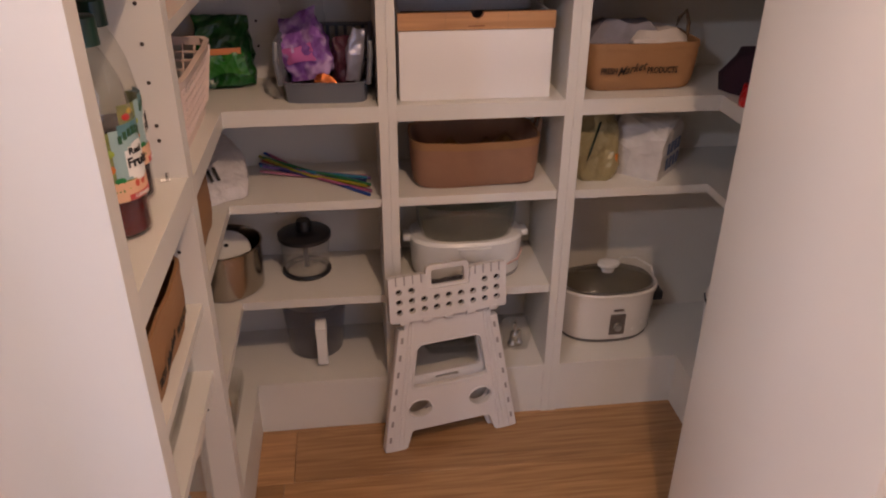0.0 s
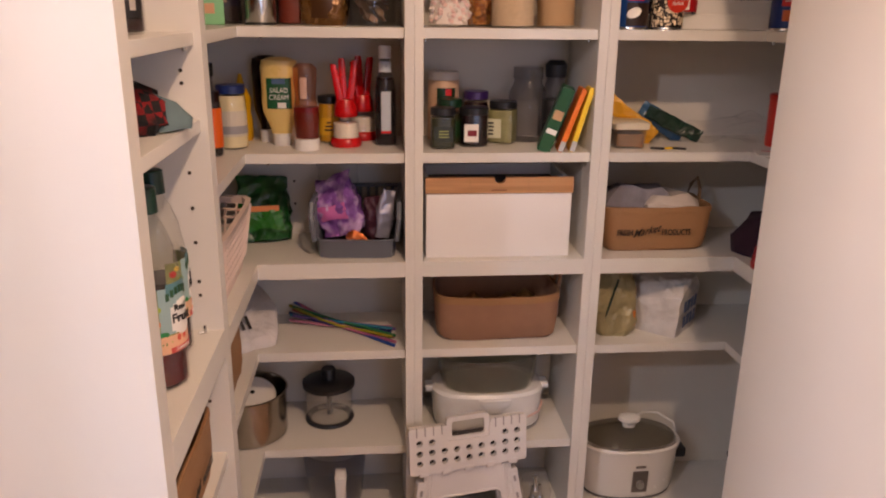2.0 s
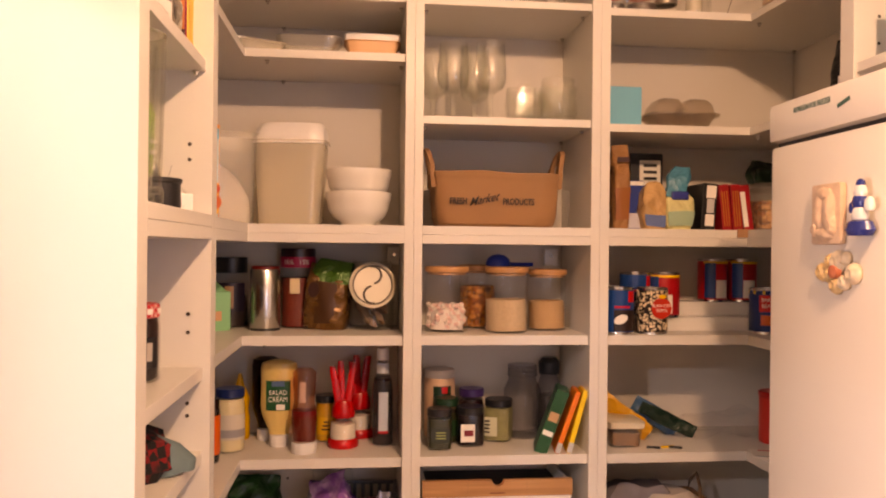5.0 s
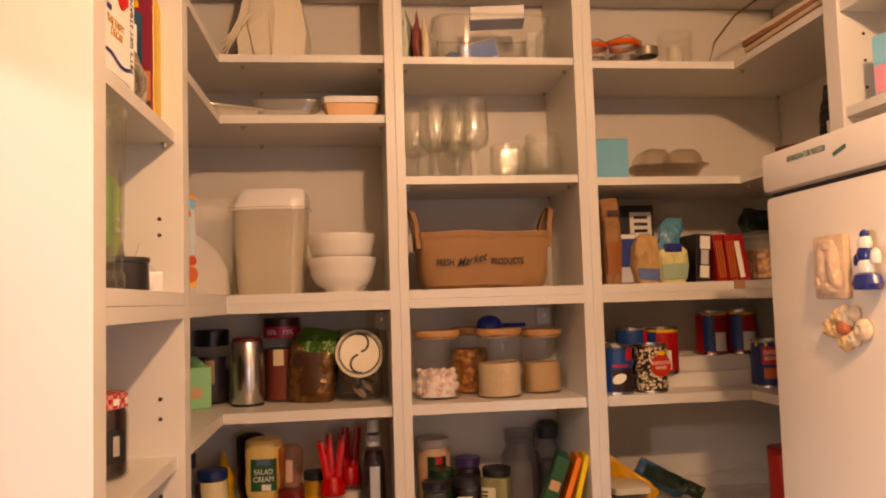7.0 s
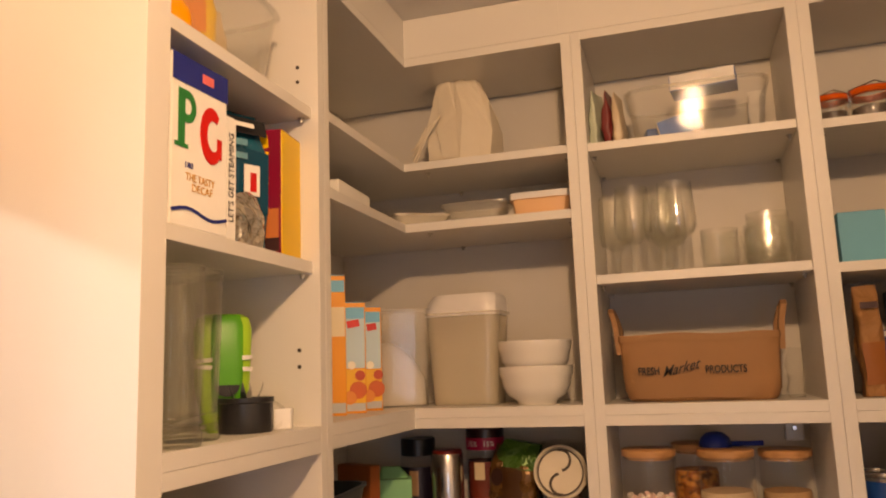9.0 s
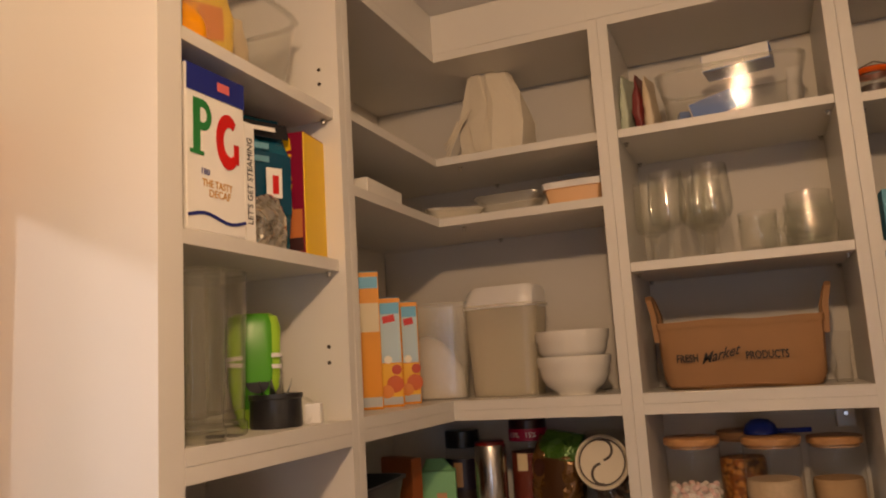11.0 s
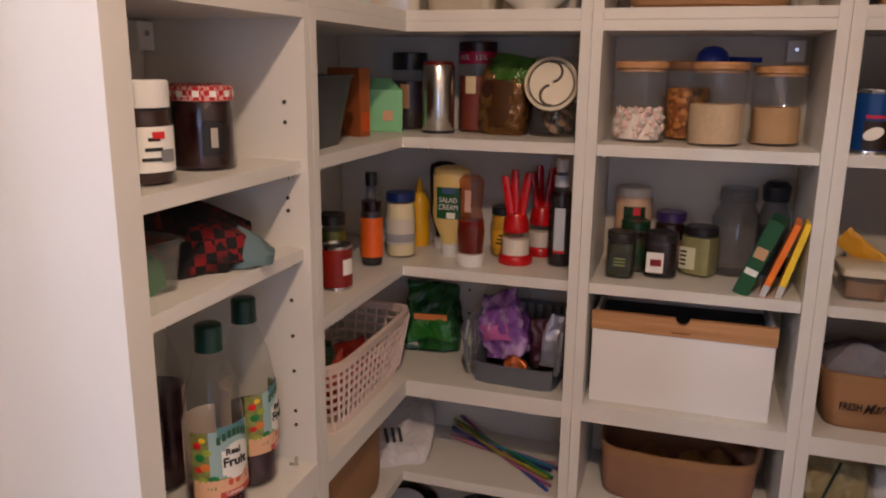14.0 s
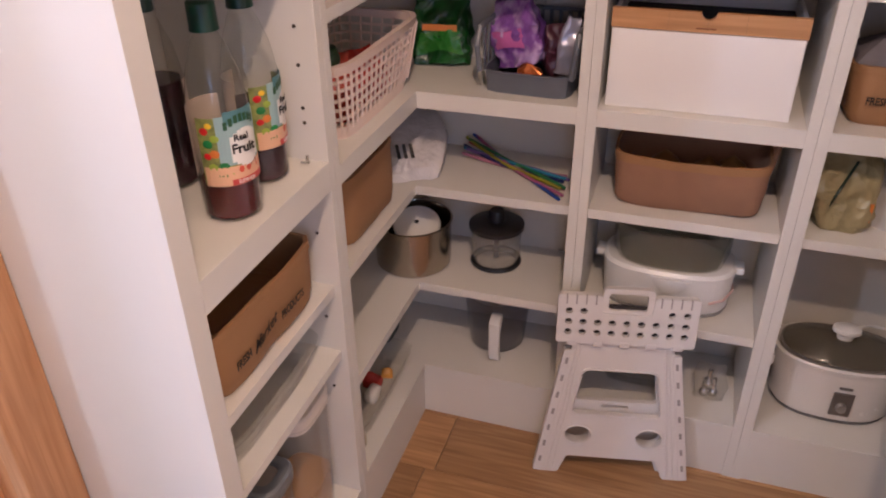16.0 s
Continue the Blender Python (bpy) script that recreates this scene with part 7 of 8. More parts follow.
window = rounded([(-0.100, 0.176), (0.100, 0.176), (0.080, 0.302), (-0.080, 0.302)], 0.018)
part("leg_frame", plate(leg_outline(0.162, 0.106, 0.372), [window, circle(-0.079, 0.116, 0.029, 0.025), circle(0.079, 0.116, 0.029, 0.025)], 0.0, 0.016), STOOLM, stool)
part("rear_frame", plate(leg_outline(0.152, 0.100, 0.372), [rounded([(-0.090, 0.198), (0.090, 0.198), (0.076, 0.302), (-0.076, 0.302)], 0.012), rounded([(-0.030, 0.180), (0.030, 0.180), (0.030, 0.188), (-0.030, 0.188)], 0.003), circle(-0.079, 0.108, 0.029, 0.025), circle(0.079, 0.108, 0.029, 0.025)], 0.026, 0.040), STOOLM, stool)
for sgn in (-1, 1):
    part("opening_rim", tube(bmn(), [(sgn * 0.079 + 0.0305 * math.cos(radians(a)), -0.001, 0.116 + 0.0265 * math.sin(radians(a))) for a in range(0, 360, 18)], 0.0024, 6, True), STOOLM, stool)
    for off in (0.020, 0.032):
        part("leg_rib", tube(bmn(), [(sgn * (0.162 - off), -0.001, 0.012), (sgn * (0.106 - off * 0.55), -0.001, 0.366)], 0.0022, 6), STOOLM, stool)
    part("hinge_strip", box(bmn(), -0.010, 0.010, -0.004, 0.024, 0.0, 0.350, 0.003), STOOLM, stool, m=pose(sgn * 0.166, 0.0, 0.003, 0, -sgn * 8.6, 0))
    for k in range(7):
        part("hinge_slot", box(bmn(), -0.003, 0.003, -0.0045, 0.0, -0.008, 0.008, 0.001), SHADE, stool, m=pose(sgn * (0.160 - 0.0072 * k), -0.001, 0.040 + 0.047 * k, 0, -sgn * 8.6, 0))
part("window_rim", tube(bmn(), [(x, -0.001, z) for x, z in window], 0.0028, 6, True), STOOLM, stool)
# seat, folded upright, with round holes and a carrying handle
holes = [(-0.120 + 0.030 * k, z) for z in (0.404, 0.430) for k in range(9)] + [(x, 0.457) for x in (-0.120, -0.090, 0.090, 0.120)]
seat = part("seat", plate(rounded([(-0.144, 0.376), (0.144, 0.376), (0.144, 0.496), (0.054, 0.496), (0.050, 0.452), (-0.050, 0.452), (-0.054, 0.496), (-0.144, 0.496)], 0.007), [circle(x, z, 0.0078, 0.0078, 12) for x, z in holes], -0.012, 0.000), STOOLM, stool)
# added near-black sheet: paints the shade seen through the seat holes
part("seat_lining", box(bmn(), -0.138, 0.138, 0.0008, 0.004, 0.382, 0.470), HOLE_SHADE, seat, "dark sheet standing for the shade inside the folded seat")
part("rear_seat", plate(rounded([(-0.142, 0.378), (0.142, 0.378), (0.142, 0.490), (0.054, 0.490), (0.050, 0.450), (-0.050, 0.450), (-0.054, 0.490), (-0.142, 0.490)], 0.007), [], 0.006, 0.018), STOOLM, stool)
part("carry_handle", plate(rounded([(-0.054, 0.446), (0.054, 0.446), (0.052, 0.512), (-0.052, 0.512)], 0.012), [rounded([(-0.040, 0.460), (0.040, 0.460), (0.040, 0.500), (-0.040, 0.500)], 0.008)], -0.006, 0.008), STOOLM, stool)
for k in range(4):
    for sgn in (-1, 1):
        part("seat_notch", box(bmn(), -0.0014, 0.0014, -0.0128, -0.008, 0.474, 0.4962), SHADE, seat, m=pose(sgn * (0.066 + 0.02 * k), 0, 0))
for k in range(5):
    part("hinge_knuckle", box(bmn(), -0.011, 0.011, -0.013, 0.004, 0.368, 0.384, 0.003), STOOLM, stool, m=pose(-0.11 + 0.055 * k, 0, 0))

# ---- shelves beside the fridge ----
ORL = col("orange_lid", 222, 92, 30, 0.35)
for at, r, h in (((0.655, 1.690, 2.183), 0.030, 0.068), ((0.725, 1.690, 2.183), 0.040, 0.074)):
    t = thing("clip_jar", at, "clip-top glass jar with an orange rubber lid", "jar", "glass jars")
    part("glass_body", lathe(bmn(), [(0, 0), (r * 0.92, 0), (r, 0.006), (r, h * 0.7), (r * 0.9, h * 0.8), (r * 0.86, h * 0.78), (r * 0.93, 0.008), (0, 0.006)], 30), CRYSTAL, t, smooth=True)
    part("dark_contents", lathe(bmn(), [(0, 0.008), (r * 0.85, 0.008), (r * 0.85, h * 0.45), (0, h * 0.5)], 24), col("clip_jar_fill", 84, 62, 48, 0.7, vary=0.4, scale=90), t, smooth=True)
    part("orange_seal", lathe(bmn(), [(r * 0.85, h * 0.76), (r * 1.04, h * 0.77), (r * 1.12, h * 0.84), (r * 1.06, h * 0.92), (r * 0.85, h * 0.94), (r * 0.85, h * 0.76)], 30), ORL, t, smooth=True)
    part("glass_lid", lathe(bmn(), [(r * 0.9, h * 0.92), (r * 0.84, h * 0.97), (r * 0.5, h * 1.02), (0, h * 1.03)], 28), SMOKE, t, smooth=True)
    part("wire_clip", tube(bmn(), [(r * 1.02, -0.01, h * 0.5), (r * 1.06, -0.02, h * 0.9), (0.0, -r * 1.04, h * 1.02), (-r * 1.06, -0.02, h * 0.9), (-r * 1.02, -0.01, h * 0.5)], 0.0014, 6), STEEL, t)
jar((0.787, 1.690, 2.183), "small glass jar with a tarnished lid", 0.028, 0.058, col("tin_lid", 150, 140, 126, 0.35, metal=0.6), None, None)
t = thing("glass_jar", (0.858, 1.690, 2.183), "clear open glass jar with a thick rim", "jar", "glass jars")
part("glass_body", lathe(bmn(), [(0, 0), (0.038, 0), (0.041, 0.005), (0.041, 0.076), (0.038, 0.080), (0.042, 0.083), (0.042, 0.090), (0.037, 0.090), (0.037, 0.010), (0, 0.008)], 32), GLASS, t, smooth=True)
part("pale_contents", lathe(bmn(), [(0, 0.009), (0.020, 0.009), (0.020, 0.06), (0, 0.062)], 18), FROST, t, smooth=True)
for k, (z, c) in enumerate(((0.0, (120, 74, 48)), (0.014, (206, 178, 150)), (0.026, (150, 104, 78)), (0.036, (214, 196, 176)))):
    t = thing("baking_board", (1.075, 1.43, 2.183 + z), "flat wooden board in a low stack", "board", "stacked boards", rz=-2 + 2 * k)
    part("board", box(bmn(), -0.095, 0.095, -0.16, 0.16, 0, 0.011, 0.002), col(f"board_tint_{'abcd'[k]}", *c, 0.6), t)
t = thing("wire_rack", (0.985, 1.60, 2.183), "bent dark wire standing by the boards", "wire")
part("wire", tube(bmn(), [(-0.06, 0.06, 0.0), (-0.045, 0.05, 0.06), (0.0, 0.03, 0.12), (0.06, 0.0, 0.16), (0.12, -0.05, 0.19)], 0.0022, 6), col("dark_wire", 80, 52, 34, 0.4), t)

carton((0.678, 1.690, 1.914), "plain sky blue card box", 0.082, 0.05, 0.100, col("sky_card", 96, 172, 196, 0.55, bump=0.1))
t = thing("egg_box", (0.825, 1.700, 1.914), "clear brown-tinted plastic egg box with a humped lid", "egg box")
EGGB = clear("egg_plastic", (0.86, 0.80, 0.73), 0.08, 0.90, (0.50, 0.42, 0.35), (0.9, 0.10))
part("base", loft(bmn(), [(0, 0, 0, 0.058, 0.044, 0.5), (0, 0, 0.03, 0.078, 0.055, 0.5), (0, 0, 0.034, 0.086, 0.060, 0.5)], 36, 0.002, 4.0, 40), EGGB, t, smooth=True)
part("lid_flange", loft(bmn(), [(0, 0, 0.033, 0.078, 0.054, 0.5), (0, 0, 0.033, 0.090, 0.063, 0.5), (0, 0, 0.038, 0.090, 0.063, 0.5), (0, 0, 0.038, 0.078, 0.054, 0.5)], 36, cap=False), EGGB, t, smooth=True)
for s in (-1, 1):
    part("lid_hump", loft(bmn(), [(s * 0.040, 0, 0.036, 0.039, 0.054, 0.4), (s * 0.038, 0, 0.058, 0.035, 0.049, 0.4), (s * 0.036, 0, 0.072, 0.027, 0.040, 0.3), (s * 0.035, 0, 0.077, 0.014, 0.026, 0.2)], 28, 0.003, 2.0 + s, 40), EGGB, t, smooth=True)
for k in range(6):
    part("egg_cup", lathe(bmn(), [(0.008, 0.002), (0.014, 0.006), (0.020, 0.026), (0.021, 0.032)], 14), EGGB, t, smooth=True, m=pose(-0.048 + 0.048 * (k % 3), -0.024 + 0.048 * (k // 3), 0.002))
t = carton((1.055, 1.470, 1.914), "red and green food carton lying flat", 0.14, 0.06, 0.048, col("crimson_card", 96, 26, 26, 0.45), rz=-72)
patch(t, "green_badge", 0.030, 0.028, front(-0.045, -0.0312, 0.024), col("leaf_badge", 110, 170, 60, 0.5))
patch(t, "orange_print", 0.022, 0.020, front(-0.018, -0.0312, 0.022), col("fruit_orange", 220, 130, 60, 0.5))
t = pouch((1.055, 1.345, 1.914), "black snack pouch with white lettering", 0.10, 0.05, 0.148, film("black_film", 26, 25, 27, 0.3), 91.0, rz=-60, crumple=0.006)
patch(t, "white_print", 0.05, 0.022, front(0, -0.032, 0.055), PAPER)
bars(t, front(0, -0.034, 0.028), 2, 0.05, 0.022, col("tan_print", 190, 150, 110, 0.5))

# flour, sugar and mixes
t = pouch((0.668, 1.672, Z6), "brown paper bread-mix bag with a folded top", 0.042, 0.05, 0.200, film("creased_kraft", 158, 112, 70, 0.7), 95.0, top="gable", crumple=0.006, band=col("amber_panel", 150, 92, 48, 0.5), band_z=(0.12, 0.5), band_w=0.9)
patch(t, "dark_chevron", 0.03, 0.012, front(0.0, -0.028, 0.165), col("dark_print", 60, 30, 30, 0.5))
t = carton((0.775, 1.800, Z6), "dark box with a white label at the back", 0.085, 0.05, 0.198, col("charcoal_card", 30, 30, 36, 0.45))
patch(t, "white_label", 0.055, 0.09, front(0.008, -0.0262, 0.135), PAPER)
bars(t, front(0.008, -0.027, 0.15), 3, 0.042, 0.05, INK)
carton((0.715, 1.715, Z6), "blue and white flour packet", 0.045, 0.05, 0.120, col("flour_blue", 24, 54, 130, 0.45), bands=((0.004, 0.040, col("flour_white", 196, 196, 206, 0.5)), (0.108, 0.118, PAPER)))
t = pouch((0.752, 1.675, Z6), "tan sugar bag with blue print", 0.060, 0.05, 0.118, film("sugar_bag", 196, 156, 106, 0.6), 97.0, top="round", band=col("sugar_blue", 90, 110, 160, 0.5), band_z=(0.08, 0.32), band_w=0.85)
t = pouch((0.812, 1.672, Z6), "cream flour bag tied with a teal clip", 0.068, 0.055, 0.098, film("butter_bag", 214, 208, 150, 0.5), 99.0, top="round", band=col("sage_panel", 150, 176, 150, 0.5), band_z=(0.1, 0.45), band_w=0.9)
part("teal_fold", loft(bmn(), [(-0.006, 0, 0.078, 0.028, 0.022, 0.3), (-0.004, 0, 0.105, 0.022, 0.018, 0.3), (0.002, 0, 0.130, 0.028, 0.014, 0.3), (0.012, 0, 0.152, 0.020, 0.006, 0.3)], 22, 0.010, 3.0, 22), film("teal_bag", 60, 130, 156, 0.35), t, smooth=True)
part("blue_clip", box(bmn(), -0.022, 0.020, -0.026, 0.012, 0.072, 0.092, 0.003), NAVY, t)
t = carton((0.876, 1.690, Z6), "black cake-mix carton with white print", 0.036, 0.10, 0.112, col("black_card", 26, 24, 26, 0.4), ry=4)
patch(t, "white_label", 0.024, 0.030, front(0.002, -0.0512, 0.092), PAPER)
patch(t, "white_label", 0.022, 0.028, front(0.002, -0.0512, 0.024), PAPER)
patch(t, "silver_panel", 0.018, 0.034, front(0.002, -0.0512, 0.058), col("silver_end", 190, 190, 190, 0.4))
for x, ry, k in ((0.922, 6, 0), (0.948, 5, 1), (0.976, 8, 2)):
    t = carton((x, 1.680, Z6), "red dessert carton standing on edge", 0.024, 0.10, 0.110, col("cherry_card", 150, 24, 30, 0.4), ry=-ry)
    for i in range(3 if k < 2 else 1):
        patch(t, "gold_line" if k < 2 else "white_panel", 0.0015 if k < 2 else 0.012, 0.085, front(-0.007 + 0.006 * i, -0.0512, 0.052), col("gold_print", 190, 140, 60, 0.4) if k < 2 else PAPER)
lidded_tub((1.055, 1.675, Z6), "clear plastic tub of pasta with a clear lid", 0.115, 0.12, 0.115, CLEARP, CLEARP, speckle("macaroni", lin(170, 104, 56), lin(214, 156, 98), 85.0, 0.6, 0.4), 0.62)
pouch((1.085, 1.745, Z6 + 0.116), "dark green bag lying on the pasta tub", 0.09, 0.06, 0.06, film("dark_green_film", 24, 46, 34, 0.3), 102.0, crumple=0.012)
t = thing("paper_tag", (0.945, 1.600, Z6), "small tan price tag hanging over the shelf edge", "tag")
part("tag", box(bmn(), -0.016, 0.016, -0.004, -0.002, -0.018, 0.002), KRAFT, t)

# cans on a stepped rack
t = thing("can_riser", (0.90, 1.765, Z5), "white stepped plastic rack for cans", "rack")
part("low_step", box(bmn(), -0.18, 0.24, -0.055, 0.0, 0, 0.034, 0.002), WHITE, t)
part("high_step", box(bmn(), -0.18, 0.24, 0.001, 0.085, 0, 0.068, 0.002), WHITE, t)
COCO = col("coconut_blue", 20, 66, 130, 0.35)
RTAB = [("red_tab", 0.078, 0.104, -62, -36, REDP)]


def coconut(at, rz, lab="blue coconut milk can with a coconut picture"):
    t = can(at, lab, 0.037, 0.110, COCO, rz, [("red_tab", 0.076, 0.102, -78, -46, REDP), ("red_script", 0.062, 0.068, -128, -70, col("crimson_ink", 190, 30, 60, 0.4)), ("dark_field", 0.008, 0.058, -130, -30, col("coco_brown", 40, 24, 18, 0.5))])
    part("coconut_half", lathe(bmn(), [(0, 0), (0.017, 0), (0.016, 0.001), (0, 0.0012)], 20, 1.0, 0.62), PAPER, t, m=front(-0.010, -0.0372, 0.036, -14) @ pose(0, 0, 0, 0, 0, 24))
    return t


coconut((0.664, 1.660, Z5), 6)
coconut((0.668, 1.738, Z5), 0, "blue coconut milk can behind another")
coconut((0.735, 1.745, Z5 + 0.034), 16, "blue coconut milk can on the stepped rack")
BEANW = speckle("bean_print", lin(34, 20, 14), lin(222, 200, 168), 170.0, 0.4, 0.40)
t = can((0.748, 1.662, Z5), "can of black eyed beans with a red badge", 0.037, 0.110, BEANW, 8)
part("red_badge", lathe(bmn(), [(0, 0), (0.026, 0), (0.026, 0.0012), (0, 0.0012)], 28, 1.0, 0.95), col("badge_red", 196, 52, 34, 0.4), t, m=front(0.004, -0.0380, 0.062))
text("BLACK EYED", 0.0105, PAPER, t, front(0.004, -0.0396, 0.068), squeeze=0.82)
text("BEANS", 0.0105, PAPER, t, front(0.004, -0.0396, 0.057), squeeze=0.9)
part("yellow_oval", lathe(bmn(), [(0, 0), (0.010, 0), (0.010, 0.0015), (0, 0.0015)], 20, 1.0, 0.5), YEL, t, m=front(0.006, -0.0388, 0.090))
for at, rz in (((0.808, 1.790, Z5 + 0.068 - 0.034), -10), ((0.965, 1.800, Z5 + 0.068), 20), ((1.045, 1.800, Z5 + 0.068), 10)):
    if at[2] < Z5 + 0.06:
        at = (at[0], 1.735, Z5 + 0.034)
    can(at, "red and white food can on the stepped rack", 0.037, 0.110, col("can_red", 176, 28, 34, 0.35), rz, [("white_panel", 0.010, 0.056, -120, -70, PAPER), ("blue_panel", 0.010, 0.10, -165, -122, COCO), ("yellow_rim", 0.098, 0.104, -170, -10, YEL)])
for at in ((1.032, 1.655, Z5), (1.112, 1.662, Z5)):
    t = can(at, "blue can of baked beans with a red label and yellow rim", 0.037, 0.110, col("bean_can_blue", 18, 50, 110, 0.35), -16, [("yellow_rim", 0.096, 0.104, 0, 360, YEL), ("red_field", 0.054, 0.094, -124, -54, REDP), ("bean_picture", 0.022, 0.046, -118, -58, col("bean_orange", 206, 92, 34, 0.4))])
    text("BAKED", 0.0135, PAPER, t, front(0.0, -0.0388, 0.082), squeeze=0.85, bend=0.04)
    text("BEANS", 0.0135, PAPER, t, front(0.0, -0.0388, 0.068), squeeze=0.85, bend=0.04)
pouch((1.045, 1.470, Z5), "dark red wrapped packet on the corner shelf", 0.07, 0.04, 0.022, film("maroon_film", 110, 26, 30, 0.3), 111.0, rz=-60, top="round")

# packets shelf
lidded_tub((0.690, 1.705, Z4), "clear tub of nuts with a cream lid", 0.082, 0.10, 0.062, CLEARP, LIDC, col("nut_fill", 150, 104, 66, 0.7, vary=0.3, scale=90), 0.55)
t = pouch((0.735, 1.755, Z4 + 0.004), "yellow food packet propped on others", 0.045, 0.012, 0.15, film("sunflower_film", 226, 164, 40, 0.35), 113.0, rz=-14, ry=-52, crumple=0.005)
t.location = (0.770, 1.735, Z4 + 0.012)
t = pouch((0.83, 1.775, Z4 + 0.006), "dark green food packet lying across others", 0.036, 0.016, 0.15, film("deep_green_film", 12, 44, 34, 0.3), 115.0, rz=-8, ry=-64, crumple=0.006)
t.location = (0.895, 1.740, Z4 + 0.014)
t = pouch((0.80, 1.79, Z4 + 0.006), "blue food packet under others", 0.05, 0.014, 0.13, film("petrol_film", 60, 100, 136, 0.3), 117.0, rz=-6, ry=-58, crumple=0.006)
t.location = (0.865, 1.785, Z4 + 0.012)
pouch((0.985, 1.775, Z4), "loose clear cellophane wrapping", 0.18, 0.10, 0.06, clear("cellophane", (0.995, 0.99, 0.99), 0.08, 0.992, (0.7, 0.66, 0.62), (0.25, 0.012)), 119.0, crumple=0.03, top="round")
t = thing("food_tin", (1.082, 1.690, Z4), "red tin with a scalloped rim", "can")
part("tin_wall", lathe(bmn(), [(0, 0), (0.038, 0), (0.040, 0.004), (0.040, 0.112), (0.037, 0.116), (0, 0.116)], 32), col("poppy_tin", 206, 54, 44, 0.35), t, smooth=True)
part("lid", lathe(bmn(), [(0, 0.112), (0.041, 0.112), (0.042, 0.124), (0.039, 0.127), (0, 0.127)], 32), col("poppy_lid", 180, 34, 32, 0.35), t, smooth=True)
part("pale_script", arc(0.0406, 0.088, 0.098, -120, -78, seg=8), PAPER, t)
t = thing("leaflet", (1.012, 1.572, Z4), "white printed card lying on the shelf", "card", rz=-20)
part("card", box(bmn(), -0.05, 0.05, -0.035, 0.035, 0, 0.003), PAPER, t)
patch(t, "dark_print", 0.024, 0.010, pose(0.012, 0.006, 0.0031), col("dark_print", 60, 30, 30, 0.5))
patch(t, "red_print", 0.03, 0.006, pose(-0.018, 0.024, 0.0031), REDP)
patch(t, "grey_edge", 0.09, 0.004, pose(0.0, -0.032, 0.0031), col("grey_print", 120, 120, 120, 0.6))
for k, (x, y, rz, c) in enumerate(((0.752, 1.652, -20, INK), (0.788, 1.655, 8, YEL), (0.805, 1.648, -24, INK))):
    t = thing("plastic_clip", (x, y, Z4), "small plastic bag clip lying on the shelf", "clip", "bag clips", rz)
    part("clip_bar", box(bmn(), -0.016, 0.016, -0.0035, 0.0035, 0, 0.005, 0.001), c, t)

# canvas box of tea towels
market_box((0.776, 1.735, Z3), "kraft canvas box with lettering, filled with cloths", 0.278, 0.165, 0.112, 0)
CLOTH = mat("grey_cloth", lin(128, 124, 132), 0.95, vary=0.22, scale=22, bump=0.5, bump_scale=350)
CLOTHW = mat("white_cloth", lin(196, 186, 178), 0.95, vary=0.14, scale=22, bump=0.5, bump_scale=350)
t = thing("folded_cloth", (0.735, 1.745, Z3 + 0.02), "grey checked tea towels heaped in the canvas box", "cloth")
t.scale = (1.05, 1.0, 0.86)
part("cloth_fold", loft(bmn(), [(0, 0, 0.0, 0.080, 0.062, 0.4), (0, 0, 0.10, 0.085, 0.066, 0.4), (0, 0, 0.125, 0.080, 0.060, 0.3), (0.01, 0, 0.15, 0.055, 0.04, 0.2)], 36, 0.016, 12.0, 24), CLOTH, t, smooth=True)
t = thing("folded_cloth", (0.815, 1.720, Z3 + 0.02), "white cloth spilling over the canvas box rim", "cloth")
t.scale = (1.05, 1.0, 0.92)
part("cloth_fold", loft(bmn(), [(0, 0, 0.0, 0.060, 0.050, 0.4), (0, -0.006, 0.085, 0.068, 0.060, 0.4), (0, -0.004, 0.104, 0.070, 0.060, 0.3), (0, 0, 0.125, 0.045, 0.04, 0.2)], 36, 0.014, 17.0, 26), CLOTHW, t, smooth=True)
t = thing("rope_handle", (0.885, 1.765, Z3 + 0.09), "bent brown strap handle above the canvas box", "strap")
part("strap", tube(bmn(), [(-0.005, 0, -0.08), (0.0, 0, 0.02), (0.006, -0.01, 0.06), (0.016, -0.02, 0.078), (0.022, -0.03, 0.05), (0.02, -0.035, -0.08)], 0.005, 8), CANVAS_IN, t, smooth=True)
t = thing("dark_cloth", (1.075, 1.62, Z3), "dark aubergine cloth bundle", "cloth", rz=-40)
part("cloth_roll", loft(bmn(), [(0, 0, 0, 0.10, 0.075, 0.3), (0, 0, 0.04, 0.105, 0.078, 0.3), (0, 0, 0.085, 0.08, 0.055, 0.2), (0, 0, 0.10, 0.03, 0.02, 0.1)], 30, 0.014, 4.0, 16), mat("aubergine_cloth", lin(52, 26, 40), 0.9, vary=0.2, bump=0.4, bump_scale=300), t, smooth=True)
t = pouch((1.012, 1.512, Z3), "red and white packet on the corner shelf", 0.10, 0.09, 0.045, film("red_film", 190, 30, 34, 0.3), 121.0, rz=-30, top="round", crumple=0.010, band=PAPER, band_z=(0.3, 0.6), band_w=0.5)

